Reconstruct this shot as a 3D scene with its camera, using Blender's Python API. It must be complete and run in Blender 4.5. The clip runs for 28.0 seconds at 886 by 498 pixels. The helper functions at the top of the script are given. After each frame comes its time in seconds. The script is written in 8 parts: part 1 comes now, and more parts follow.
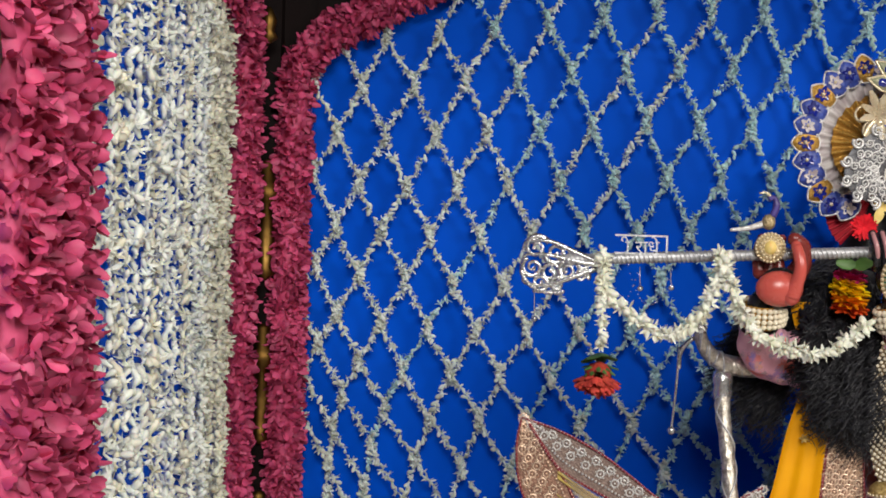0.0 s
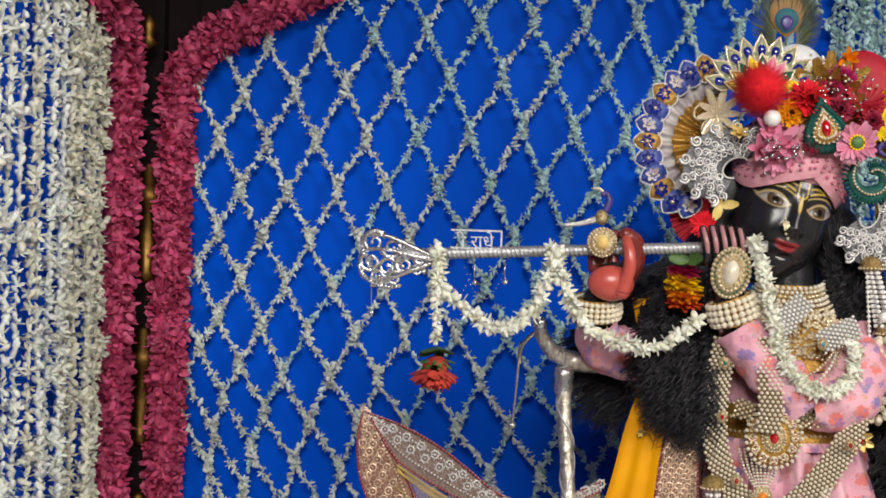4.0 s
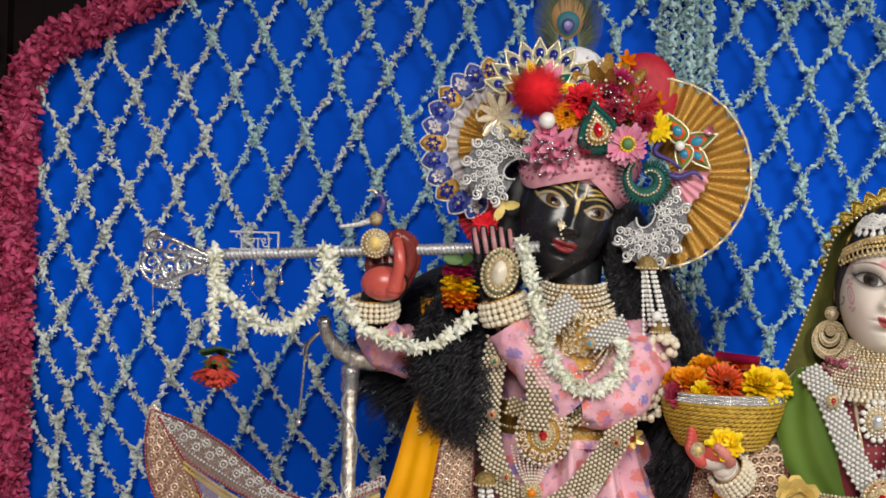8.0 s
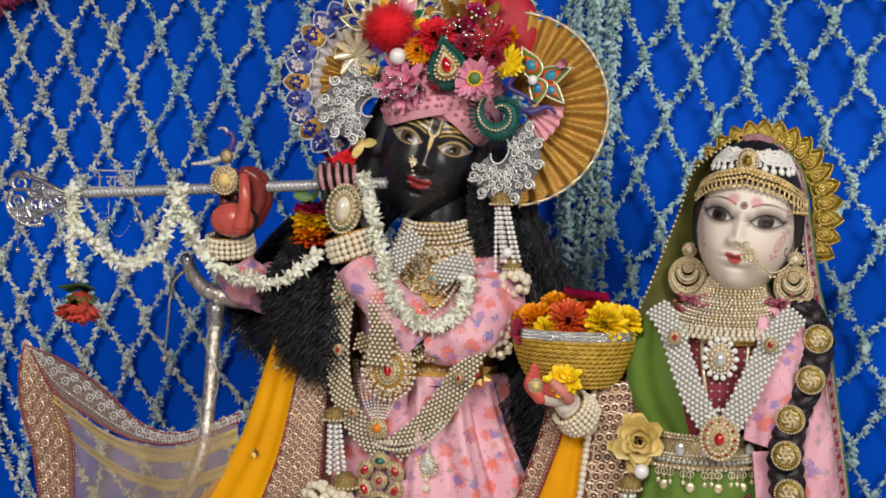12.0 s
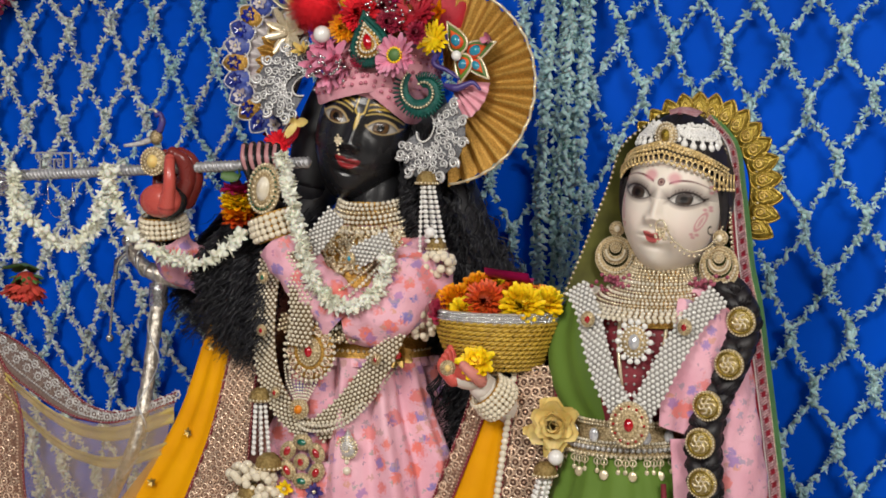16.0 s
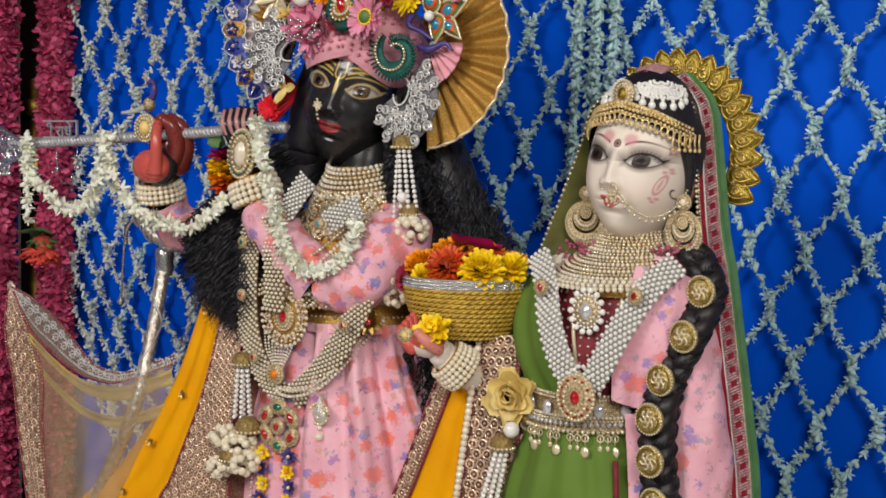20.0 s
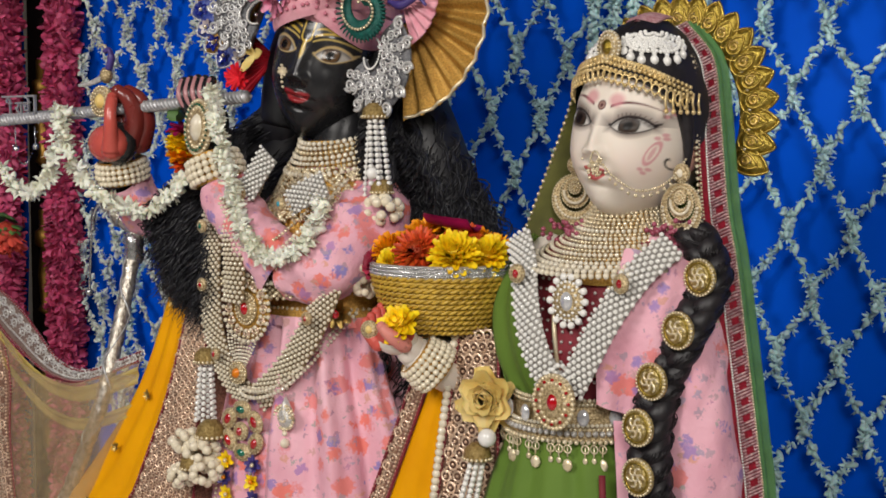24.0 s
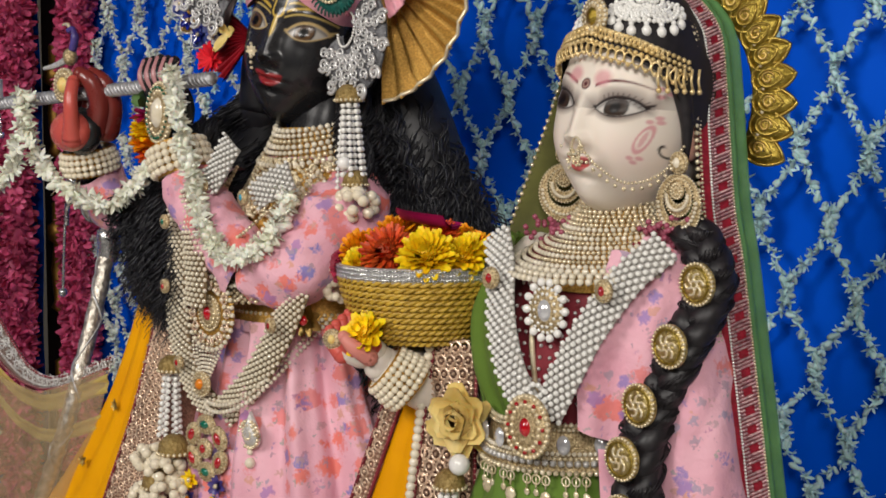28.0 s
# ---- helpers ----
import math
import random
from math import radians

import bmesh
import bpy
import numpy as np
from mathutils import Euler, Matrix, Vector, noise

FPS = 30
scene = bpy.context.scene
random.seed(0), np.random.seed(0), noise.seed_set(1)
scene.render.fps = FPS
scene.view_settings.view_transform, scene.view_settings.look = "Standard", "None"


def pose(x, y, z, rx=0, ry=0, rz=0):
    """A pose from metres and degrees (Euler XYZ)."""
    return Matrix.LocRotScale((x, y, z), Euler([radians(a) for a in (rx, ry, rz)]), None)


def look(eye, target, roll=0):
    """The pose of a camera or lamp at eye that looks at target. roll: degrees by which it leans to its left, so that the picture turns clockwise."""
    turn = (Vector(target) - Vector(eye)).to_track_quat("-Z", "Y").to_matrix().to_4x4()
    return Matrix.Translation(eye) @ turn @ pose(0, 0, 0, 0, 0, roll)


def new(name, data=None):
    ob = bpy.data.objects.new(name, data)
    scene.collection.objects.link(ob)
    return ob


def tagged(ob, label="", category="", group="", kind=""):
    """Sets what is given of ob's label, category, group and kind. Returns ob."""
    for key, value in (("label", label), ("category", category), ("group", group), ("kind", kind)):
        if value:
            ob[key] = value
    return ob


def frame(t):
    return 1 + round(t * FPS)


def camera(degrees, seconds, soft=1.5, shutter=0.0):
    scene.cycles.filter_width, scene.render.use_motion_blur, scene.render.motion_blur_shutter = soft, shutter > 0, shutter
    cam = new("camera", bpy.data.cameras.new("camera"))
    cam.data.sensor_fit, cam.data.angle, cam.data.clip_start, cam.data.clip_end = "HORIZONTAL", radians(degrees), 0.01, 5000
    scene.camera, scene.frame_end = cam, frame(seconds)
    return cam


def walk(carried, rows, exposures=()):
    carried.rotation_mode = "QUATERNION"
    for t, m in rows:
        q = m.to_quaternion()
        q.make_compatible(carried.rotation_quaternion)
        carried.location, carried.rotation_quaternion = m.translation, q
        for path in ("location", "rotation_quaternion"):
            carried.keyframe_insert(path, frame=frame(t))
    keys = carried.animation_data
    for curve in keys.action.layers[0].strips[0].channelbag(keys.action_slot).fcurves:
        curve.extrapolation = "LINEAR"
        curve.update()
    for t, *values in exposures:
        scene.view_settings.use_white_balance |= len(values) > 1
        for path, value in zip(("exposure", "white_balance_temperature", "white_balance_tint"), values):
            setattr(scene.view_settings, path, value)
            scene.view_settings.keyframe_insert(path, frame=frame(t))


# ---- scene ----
cam = camera(37.0, 28.0, soft=1.7)
PATH = [
    (0, (-0.4603, -1.9838, 1.1816), (-0.6371, 0.0080, 1.1396), 1.82),
    (0.5, (-0.4321, -1.9962, 1.1800), (-0.6165, -0.0049, 1.1476), 1.91),
    (1, (-0.4056, -2.0047, 1.1774), (-0.5930, -0.0136, 1.1536), 1.89),
    (1.5, (-0.3838, -2.0086, 1.1746), (-0.5719, -0.0175, 1.1589), 1.85),
    (2, (-0.3654, -2.0075, 1.1694), (-0.5529, -0.0163, 1.1617), 1.75),
    (2.5, (-0.3473, -2.0033, 1.1608), (-0.5289, -0.0116, 1.1579), 1.72),
    (3, (-0.3272, -1.9962, 1.1518), (-0.5081, -0.0044, 1.1523), 1.76),
    (3.5, (-0.3042, -1.9853, 1.1439), (-0.4849, 0.0065, 1.1480), 1.91),
    (5.5, (-0.1616, -1.9878, 1.1677), (-0.3571, 0.0027, 1.1704), 1.96),
    (6, (-0.1382, -1.9883, 1.1672), (-0.3396, 0.0015, 1.1693), 1.85),
    (6.5, (-0.1116, -1.9903, 1.1662), (-0.3137, -0.0006, 1.1649), 1.78),
    (7, (-0.0789, -1.9920, 1.1658), (-0.2821, -0.0024, 1.1620), 1.76),
    (7.5, (-0.0398, -1.9911, 1.1667), (-0.2474, -0.0019, 1.1613), 1.76),
    (8, (0.0039, -1.9867, 1.1669), (-0.2062, 0.0023, 1.1576), 1.79),
    (8.5, (0.0491, -1.9809, 1.1661), (-0.1707, 0.0069, 1.1497), 1.80),
    (9, (0.0941, -1.9789, 1.1669), (-0.1447, 0.0067, 1.1464), 1.79),
    (9.5, (0.1398, -1.9816, 1.1692), (-0.1247, 0.0007, 1.1456), 1.79),
    (10, (0.1856, -1.9840, 1.1700), (-0.1055, -0.0055, 1.1411), 1.81),
    (10.5, (0.2291, -1.9815, 1.1674), (-0.0904, -0.0075, 1.1301), 1.75),
    (11, (0.2667, -1.9718, 1.1606), (-0.0820, -0.0030, 1.1155), 1.68),
    (11.5, (0.2980, -1.9561, 1.1498), (-0.0815, 0.0069, 1.0989), 1.60),
    (12, (0.3274, -1.9371, 1.1382), (-0.0810, 0.0199, 1.0774), 1.53),
    (12.5, (0.3593, -1.9164, 1.1310), (-0.0803, 0.0335, 1.0647), 1.50),
    (13, (0.3947, -1.8959, 1.1299), (-0.0753, 0.0467, 1.0571), 1.47),
    (13.5, (0.4316, -1.8773, 1.1321), (-0.0652, 0.0584, 1.0524), 1.49),
    (15.5, (0.5487, -1.8457, 1.1359), (-0.0685, 0.0546, 1.0474), 1.18),
    (16, (0.5885, -1.8382, 1.1345), (-0.0647, 0.0503, 1.0497), 1.16),
    (16.5, (0.6256, -1.8268, 1.1336), (-0.0697, 0.0466, 1.0508), 1.14),
    (17, (0.6618, -1.8086, 1.1328), (-0.0760, 0.0484, 1.0472), 1.22),
    (17.5, (0.6965, -1.7862, 1.1323), (-0.0892, 0.0508, 1.0425), 1.25),
    (18, (0.7298, -1.7641, 1.1335), (-0.1055, 0.0506, 1.0385), 1.25),
    (18.5, (0.7645, -1.7436, 1.1354), (-0.1165, 0.0491, 1.0346), 1.19),
    (19, (0.7995, -1.7239, 1.1347), (-0.1232, 0.0472, 1.0258), 1.14),
    (19.5, (0.8300, -1.7043, 1.1310), (-0.1279, 0.0475, 1.0130), 1.07),
    (20, (0.8513, -1.6830, 1.1259), (-0.1390, 0.0500, 0.9995), 0.92),
    (20.5, (0.8623, -1.6576, 1.1194), (-0.1562, 0.0584, 0.9856), 0.74),
    (21, (0.8672, -1.6276, 1.1129), (-0.1748, 0.0742, 0.9770), 0.58),
    (21.5, (0.8720, -1.5956, 1.1087), (-0.1908, 0.0931, 0.9721), 0.44),
    (22, (0.8778, -1.5652, 1.1083), (-0.2006, 0.1136, 0.9723), 0.34),
    (22.5, (0.8833, -1.5371, 1.1105), (-0.2101, 0.1319, 0.9731), 0.28),
    (24.5, (0.8739, -1.4409, 1.1083), (-0.2698, 0.1932, 0.9616), 0.08),
    (25, (0.8715, -1.4185, 1.1068), (-0.2836, 0.2073, 0.9579), 0.07),
    (25.5, (0.8692, -1.3964, 1.1059), (-0.2982, 0.2206, 0.9552), 0.08),
    (26, (0.8676, -1.3735, 1.1049), (-0.3114, 0.2348, 0.9524), 0.09),
    (26.5, (0.8675, -1.3497, 1.1035), (-0.3272, 0.2468, 0.9481), 0.11),
    (27, (0.8690, -1.3271, 1.1028), (-0.3418, 0.2570, 0.9464), 0.13),
    (27.5, (0.8723, -1.3062, 1.1036), (-0.3561, 0.2645, 0.9486), 0.10),
    (28, (0.8767, -1.2861, 1.1050), (-0.3721, 0.2684, 0.9498), 0.05),
]
walk(cam, [(t, look(e, g, r)) for t, e, g, r in PATH], [(0, 0.12), (6, 0.08), (11, -0.08), (16, -0.12), (28, -0.18)])

# ---- world and two unseen lamps added to light the shrine ----
world = bpy.data.worlds.new("hall_world")
scene.world = world
world.use_nodes = True
world.node_tree.nodes["Background"].inputs["Color"].default_value = (0.9, 0.95, 1.0, 1)
world.node_tree.nodes["Background"].inputs["Strength"].default_value = 0.035
scene.view_settings.exposure = 0.0


def area_lamp(name, eye, target, size, watts, colour):
    data = bpy.data.lights.new(name, "AREA")
    data.shape, data.size, data.energy, data.color = "DISK", size, watts, colour
    ob = new(name, data)
    ob.matrix_world = look(eye, target)
    return ob


# Both lamps are unseen, set in mid-air and added to brighten the shrine.
area_lamp("key_lamp_front", (-0.15, -3.1, 2.3), (-0.25, -0.3, 0.95), 1.0, 54.0, (1.0, 0.96, 0.9))
area_lamp("fill_lamp_side", (1.75, -2.5, 2.15), (0.3, -0.3, 0.9), 0.9, 41.0, (1.0, 0.95, 0.89))

# ---- helpers of this scene ----
rng = np.random.default_rng(7)
V3 = lambda *a: np.array(a, float)


def unit(a):
    a = np.asarray(a, float)
    return a / np.maximum(np.linalg.norm(a, axis=-1, keepdims=True), 1e-9)


class Geo:
    """Gathers vertices and faces as arrays and turns them into one mesh."""

    def __init__(self):
        self.v, self.f, self.n, self.cols = [], [], 0, []

    def add(self, verts, faces, col=None):
        verts = np.asarray(verts, float).reshape(-1, 3)
        faces = np.asarray(faces, int)
        self.v.append(verts)
        self.f.append(faces + self.n)
        self.n += len(verts)
        if col is not None:
            self.cols.append(np.broadcast_to(np.asarray(col, float), (len(verts), 3)))
        return self

    def scatter(self, tmpl, turns, places, scale=1.0):
        """Copies of a template (verts, tris) at places, turned by 3x3 matrices."""
        tv, tf = tmpl
        n = len(places)
        if n == 0:
            return self
        sc = np.broadcast_to(np.asarray(scale, float).reshape(-1, 1, 1), (n, 1, 1)) if np.ndim(scale) else scale
        out = np.einsum("nij,kj->nki", turns, tv) * sc + np.asarray(places)[:, None, :]
        faces = (tf[None] + (np.arange(n) * len(tv))[:, None, None]).reshape(-1, tf.shape[1])
        return self.add(out.reshape(-1, 3), faces)

    def tube(self, path, radius, sides=8, caps=True, flat=1.0, col=None):
        p = np.asarray(path, float)
        n = len(p)
        r = np.broadcast_to(np.asarray(radius, float), (n,))
        t = unit(np.gradient(p, axis=0))
        nx = np.zeros_like(p)
        ref = V3(0, 1, 0) if abs(t[0][1]) < 0.8 else V3(1, 0, 0)
        for k in range(n):
            ref = ref - t[k] * (ref @ t[k])
            ref = ref / max(np.linalg.norm(ref), 1e-9)
            nx[k] = ref
        ny = np.cross(t, nx)
        a = np.arange(sides) * 2 * np.pi / sides
        ring = np.cos(a)[None, :, None] * nx[:, None] * flat + np.sin(a)[None, :, None] * ny[:, None]
        v = (p[:, None] + ring * r[:, None, None]).reshape(-1, 3)
        i, j = np.meshgrid(np.arange(n - 1), np.arange(sides), indexing="ij")
        j2 = (j + 1) % sides
        q = np.stack([i * sides + j, i * sides + j2, (i + 1) * sides + j2, (i + 1) * sides + j], -1).reshape(-1, 4)
        base = self.n
        self.add(v, q, col)
        if caps:
            fan = np.arange(1, sides - 1)
            self.f.append(np.stack([0 * fan, fan + 1, fan], -1) + base)
            self.f.append(np.stack([0 * fan, fan, fan + 1], -1) + base + (n - 1) * sides)
        return self

    def grid(self, pts, wrap=False, col=None):
        """A sheet from an array of (rows, columns, 3) points."""
        pts = np.asarray(pts, float)
        n, m = pts.shape[:2]
        i, j = np.meshgrid(np.arange(n - 1), np.arange(m if wrap else m - 1), indexing="ij")
        j2 = (j + 1) % m
        q = np.stack([i * m + j, i * m + j2, (i + 1) * m + j2, (i + 1) * m + j], -1).reshape(-1, 4)
        return self.add(pts.reshape(-1, 3), q, None if col is None else np.asarray(col).reshape(-1, 3) if np.ndim(col) > 1 else col)

    def lathe(self, profile, m=None, sides=20):
        """A turned body: (radius, height) pairs about z, placed by m (4x4)."""
        a = np.arange(sides) * 2 * np.pi / sides
        pr = np.asarray(profile, float)
        pts = np.stack([pr[:, 0:1] * np.cos(a), pr[:, 0:1] * np.sin(a), np.broadcast_to(pr[:, 1:2], (len(pr), sides))], -1)
        return self.grid(move(pts, m), wrap=True)

    def ball(self, c, r, seg=12, squash=(1, 1, 1), turn=None, col=None):
        a, b = np.linspace(0, np.pi, seg // 2 + 1), np.arange(seg) * 2 * np.pi / seg
        pts = np.stack([np.sin(a)[:, None] * np.cos(b), np.sin(a)[:, None] * np.sin(b), np.cos(a)[:, None] + 0 * b], -1) * r * np.asarray(squash)
        if turn is not None:
            pts = pts @ np.asarray(turn).T
        return self.grid(pts + np.asarray(c), wrap=True, col=col)

    def box(self, lo, hi):
        (x0, y0, z0), (x1, y1, z1) = lo, hi
        v = [(x, y, z) for x in (x0, x1) for y in (y0, y1) for z in (z0, z1)]
        return self.add(v, [(0, 1, 3, 2), (4, 6, 7, 5), (0, 4, 5, 1), (2, 3, 7, 6), (0, 2, 6, 4), (1, 5, 7, 3)])

    def mesh(self, name, smooth=True):
        v = np.concatenate(self.v)
        me = bpy.data.meshes.new(name)
        loops = np.concatenate([f.ravel() for f in self.f])
        sizes = np.concatenate([np.full(len(f), f.shape[1]) for f in self.f])
        starts = np.r_[0, np.cumsum(sizes)[:-1]]
        me.vertices.add(len(v))
        me.vertices.foreach_set("co", v.astype(np.float32).ravel())
        me.loops.add(len(loops))
        me.loops.foreach_set("vertex_index", loops.astype(np.int32))
        me.polygons.add(len(sizes))
        me.polygons.foreach_set("loop_start", starts.astype(np.int32))
        if self.cols:
            c = np.concatenate(self.cols)
            at = me.color_attributes.new("paint", "FLOAT_COLOR", "POINT")
            at.data.foreach_set("color", np.c_[c, np.ones(len(c))].astype(np.float32).ravel())
        me.update(calc_edges=True)
        me.validate()
        me.polygons.foreach_set("use_smooth", np.full(len(me.polygons), smooth))
        return me


def move(pts, m):
    if m is None:
        return np.asarray(pts, float)
    m = np.array(m)
    return np.asarray(pts, float) @ m[:3, :3].T + m[:3, 3]


FINE = {"bead_string", "eyelet_stitching", "hair_lock", "bud_mass", "petal_mass", "flower_string", "bead_field", "ring_motif", "sequin_work", "bead_spray", "fringe", "fluff", "feather_vane", "fine_hair", "pearl_net", "pearl_cluster", "bead_fringing", "bead_grid", "coin_fringe", "lace_dot", "sequin_flower", "pearl_edging"}
BEAD_MESH = {}


def bead_parts(name, places, r, material, parent, fine=False):
    """Pearls as parts of their own that share one mesh."""
    key = (round(r, 5), material.name, fine)
    if key not in BEAD_MESH:
        v, f = ico(2 if fine else 1) if False else (PEARL if fine else BEAD)
        BEAD_MESH[key] = Geo().add(v * r, f).mesh(name)
        BEAD_MESH[key].materials.append(material)
    for p in np.asarray(places, float).reshape(-1, 3):
        ob = new(name, BEAD_MESH[key])
        ob.parent = parent
        ob.location = p


def part(name, geo, material, parent=None, label="", smooth=True, kind=""):
    """One mesh object, under a thing or a part."""
    me = geo.mesh(name, smooth) if isinstance(geo, Geo) else geo
    if material and not me.materials:
        me.materials.append(material)
    ob = new(name, me)
    if parent:
        ob.parent = parent
    if label or kind or name in FINE:
        tagged(ob, label, kind=kind or ("stuff" if name in FINE else ""))
    return ob


def thing(name, label, category, geo=None, material=None, group="", kind="", smooth=True):
    ob = part(name, geo, material, smooth=smooth) if geo else new(name)
    return tagged(ob, label, category, group, kind)


def curve(points, n):
    """A smooth line through a few points (Catmull-Rom), as n points at even steps."""
    p = np.asarray(points, float)
    q = np.concatenate([[2 * p[0] - p[1]], p, [2 * p[-1] - p[-2]]])
    out = []
    for k in range(len(p) - 1):
        a, b, c, d = q[k : k + 4]
        t = np.linspace(0, 1, 24, endpoint=False)[:, None]
        out.append(0.5 * (2 * b + (c - a) * t + (2 * a - 5 * b + 4 * c - d) * t**2 + (3 * b - a - 3 * c + d) * t**3))
    out = np.concatenate(out + [p[-1:]])
    s = np.r_[0, np.cumsum(np.linalg.norm(np.diff(out, axis=0), axis=1))]
    want = np.linspace(0, s[-1], n)
    return np.stack([np.interp(want, s, out[:, k]) for k in range(3)], -1)


def length(path):
    return float(np.linalg.norm(np.diff(path, axis=0), axis=1).sum())


def frames_to(z, spin=None, ref=V3(0.3, 0.2, 0.93)):
    """Turns that bring +z to the given ways, spun at random about them."""
    z = unit(z)
    x = unit(np.cross(np.broadcast_to(ref, z.shape), z))
    y = np.cross(z, x)
    a = rng.uniform(0, 2 * np.pi, len(z)) if spin is None else np.broadcast_to(spin, (len(z),))
    c, s = np.cos(a)[:, None], np.sin(a)[:, None]
    return np.stack([c * x + s * y, c * y - s * x, z], -1)


def spindle(rings, sides=5):
    """A closed bud along +z from (radius, height) rings; the first and last are points."""
    a = np.arange(sides) * 2 * np.pi / sides
    v = [(0, 0, rings[0][1])]
    for r, h in rings[1:-1]:
        v += [(r * np.cos(t), r * np.sin(t), h) for t in a]
    v.append((0, 0, rings[-1][1]))
    f, k = [], len(rings) - 2
    for j in range(sides):
        j2 = (j + 1) % sides
        f.append((0, 1 + j2, 1 + j))
        for i in range(k - 1):
            p, q = 1 + i * sides, 1 + (i + 1) * sides
            f += [(p + j, p + j2, q + j2), (p + j, q + j2, q + j)]
        f.append((len(v) - 1, 1 + (k - 1) * sides + j, 1 + (k - 1) * sides + j2))
    return np.array(v, float), np.array(f)


def petal(wide=0.5, bend=0.4, cup=0.25, rows=4, point=1.0, thick=0.03):
    """A curved petal of length 1 along +z, with two skins."""
    t = np.linspace(0, 1, rows + 1)
    w = wide * np.sin(np.pi * np.clip(t * 0.86 + 0.07, 0, 1)) ** (0.8 * point)
    v, f = [], []
    for skin in (0, 1):
        for k, s in enumerate(t):
            for u in (-1, 0, 1):
                v.append((u * w[k] * 0.5, bend * s * s + cup * w[k] * u * u + skin * thick, s))
    m = 3
    off = (rows + 1) * m
    for i in range(rows):
        for j in range(m - 1):
            a, b, c, d = i * m + j, i * m + j + 1, (i + 1) * m + j + 1, (i + 1) * m + j
            f += [(a, b, c), (a, c, d), (off + a, off + c, off + b), (off + a, off + d, off + c)]
    return np.array(v, float), np.array(f)


def ico(level=1):
    bm = bmesh.new()
    bmesh.ops.create_icosphere(bm, subdivisions=level, radius=1)
    bm.verts.ensure_lookup_table()
    out = np.array([v.co[:] for v in bm.verts]), np.array([[v.index for v in f.verts] for f in bm.faces])
    bm.free()
    return out


PEARL = ico(2)
BEAD = ico(1)


def pearls(geo, places, r, tmpl=None):
    places = np.asarray(places, float).reshape(-1, 3)
    eye = np.broadcast_to(np.eye(3), (len(places), 3, 3))
    return geo.scatter(tmpl or BEAD, eye, places, r)


BUD = spindle([(0, 0), (0.13, 0.04), (0.16, 0.3), (0.24, 0.62), (0.17, 0.85), (0, 1.0)], 6)
STAR = None


def star_flower(petals=5, spread=0.75, wide=0.42):
    """An open small blossom along +z: a short tube and pointed petals."""
    tv, tf = spindle([(0, 0), (0.07, 0.05), (0.09, 0.5), (0, 0.55)], 5)
    v, f = [tv], [tf]
    n = len(tv)
    pv, pf = petal(wide, 0.25, 0.2, 3, 1.3, 0.02)
    for k in range(petals):
        a = 2 * np.pi * k / petals
        tilt = np.array([[1, 0, 0], [0, np.cos(spread), np.sin(spread)], [0, -np.sin(spread), np.cos(spread)]])
        spin = np.array([[np.cos(a), -np.sin(a), 0], [np.sin(a), np.cos(a), 0], [0, 0, 1]])
        v.append((pv * 0.55) @ tilt.T @ spin.T + (0, 0, 0.45))
        f.append(pf + n)
        n += len(pv)
    return np.concatenate(v), np.concatenate(f)


STAR = star_flower()


def bud_strand(geo, path, gap=0.009, size=0.012, per=3, lift=0.35, open_share=0.25, lean=1.0):
    """Buds strung along a path, their tips leaning outwards and onwards."""
    n = max(2, int(length(path) / gap))
    p = curve(path, n) if len(path) < 60 else path
    n = len(p)
    t = unit(np.gradient(p, axis=0))
    places = np.repeat(p, per, 0)
    tt = np.repeat(t, per, 0)
    out = unit(np.cross(tt, rng.normal(size=tt.shape)))
    sign = np.where(rng.random((len(tt), 1)) < 0.8, 1, -1)
    ways = unit(out * lean * rng.uniform(0.45, 1.1, (len(tt), 1)) + tt * sign * rng.uniform(0.2, 1.0, (len(tt), 1)))
    places = places + tt * rng.uniform(-0.5, 0.5, (len(tt), 1)) * gap + out * size * 0.1
    sizes = size * rng.uniform(0.75, 1.25, len(tt))
    opened = rng.random(len(tt)) < open_share
    turns = frames_to(ways)
    geo.scatter(BUD, turns[~opened], places[~opened] - ways[~opened] * sizes[~opened, None] * lift, sizes[~opened])
    geo.scatter(STAR, turns[opened], places[opened] - ways[opened] * sizes[opened, None] * lift, sizes[opened] * 1.1)
    return geo

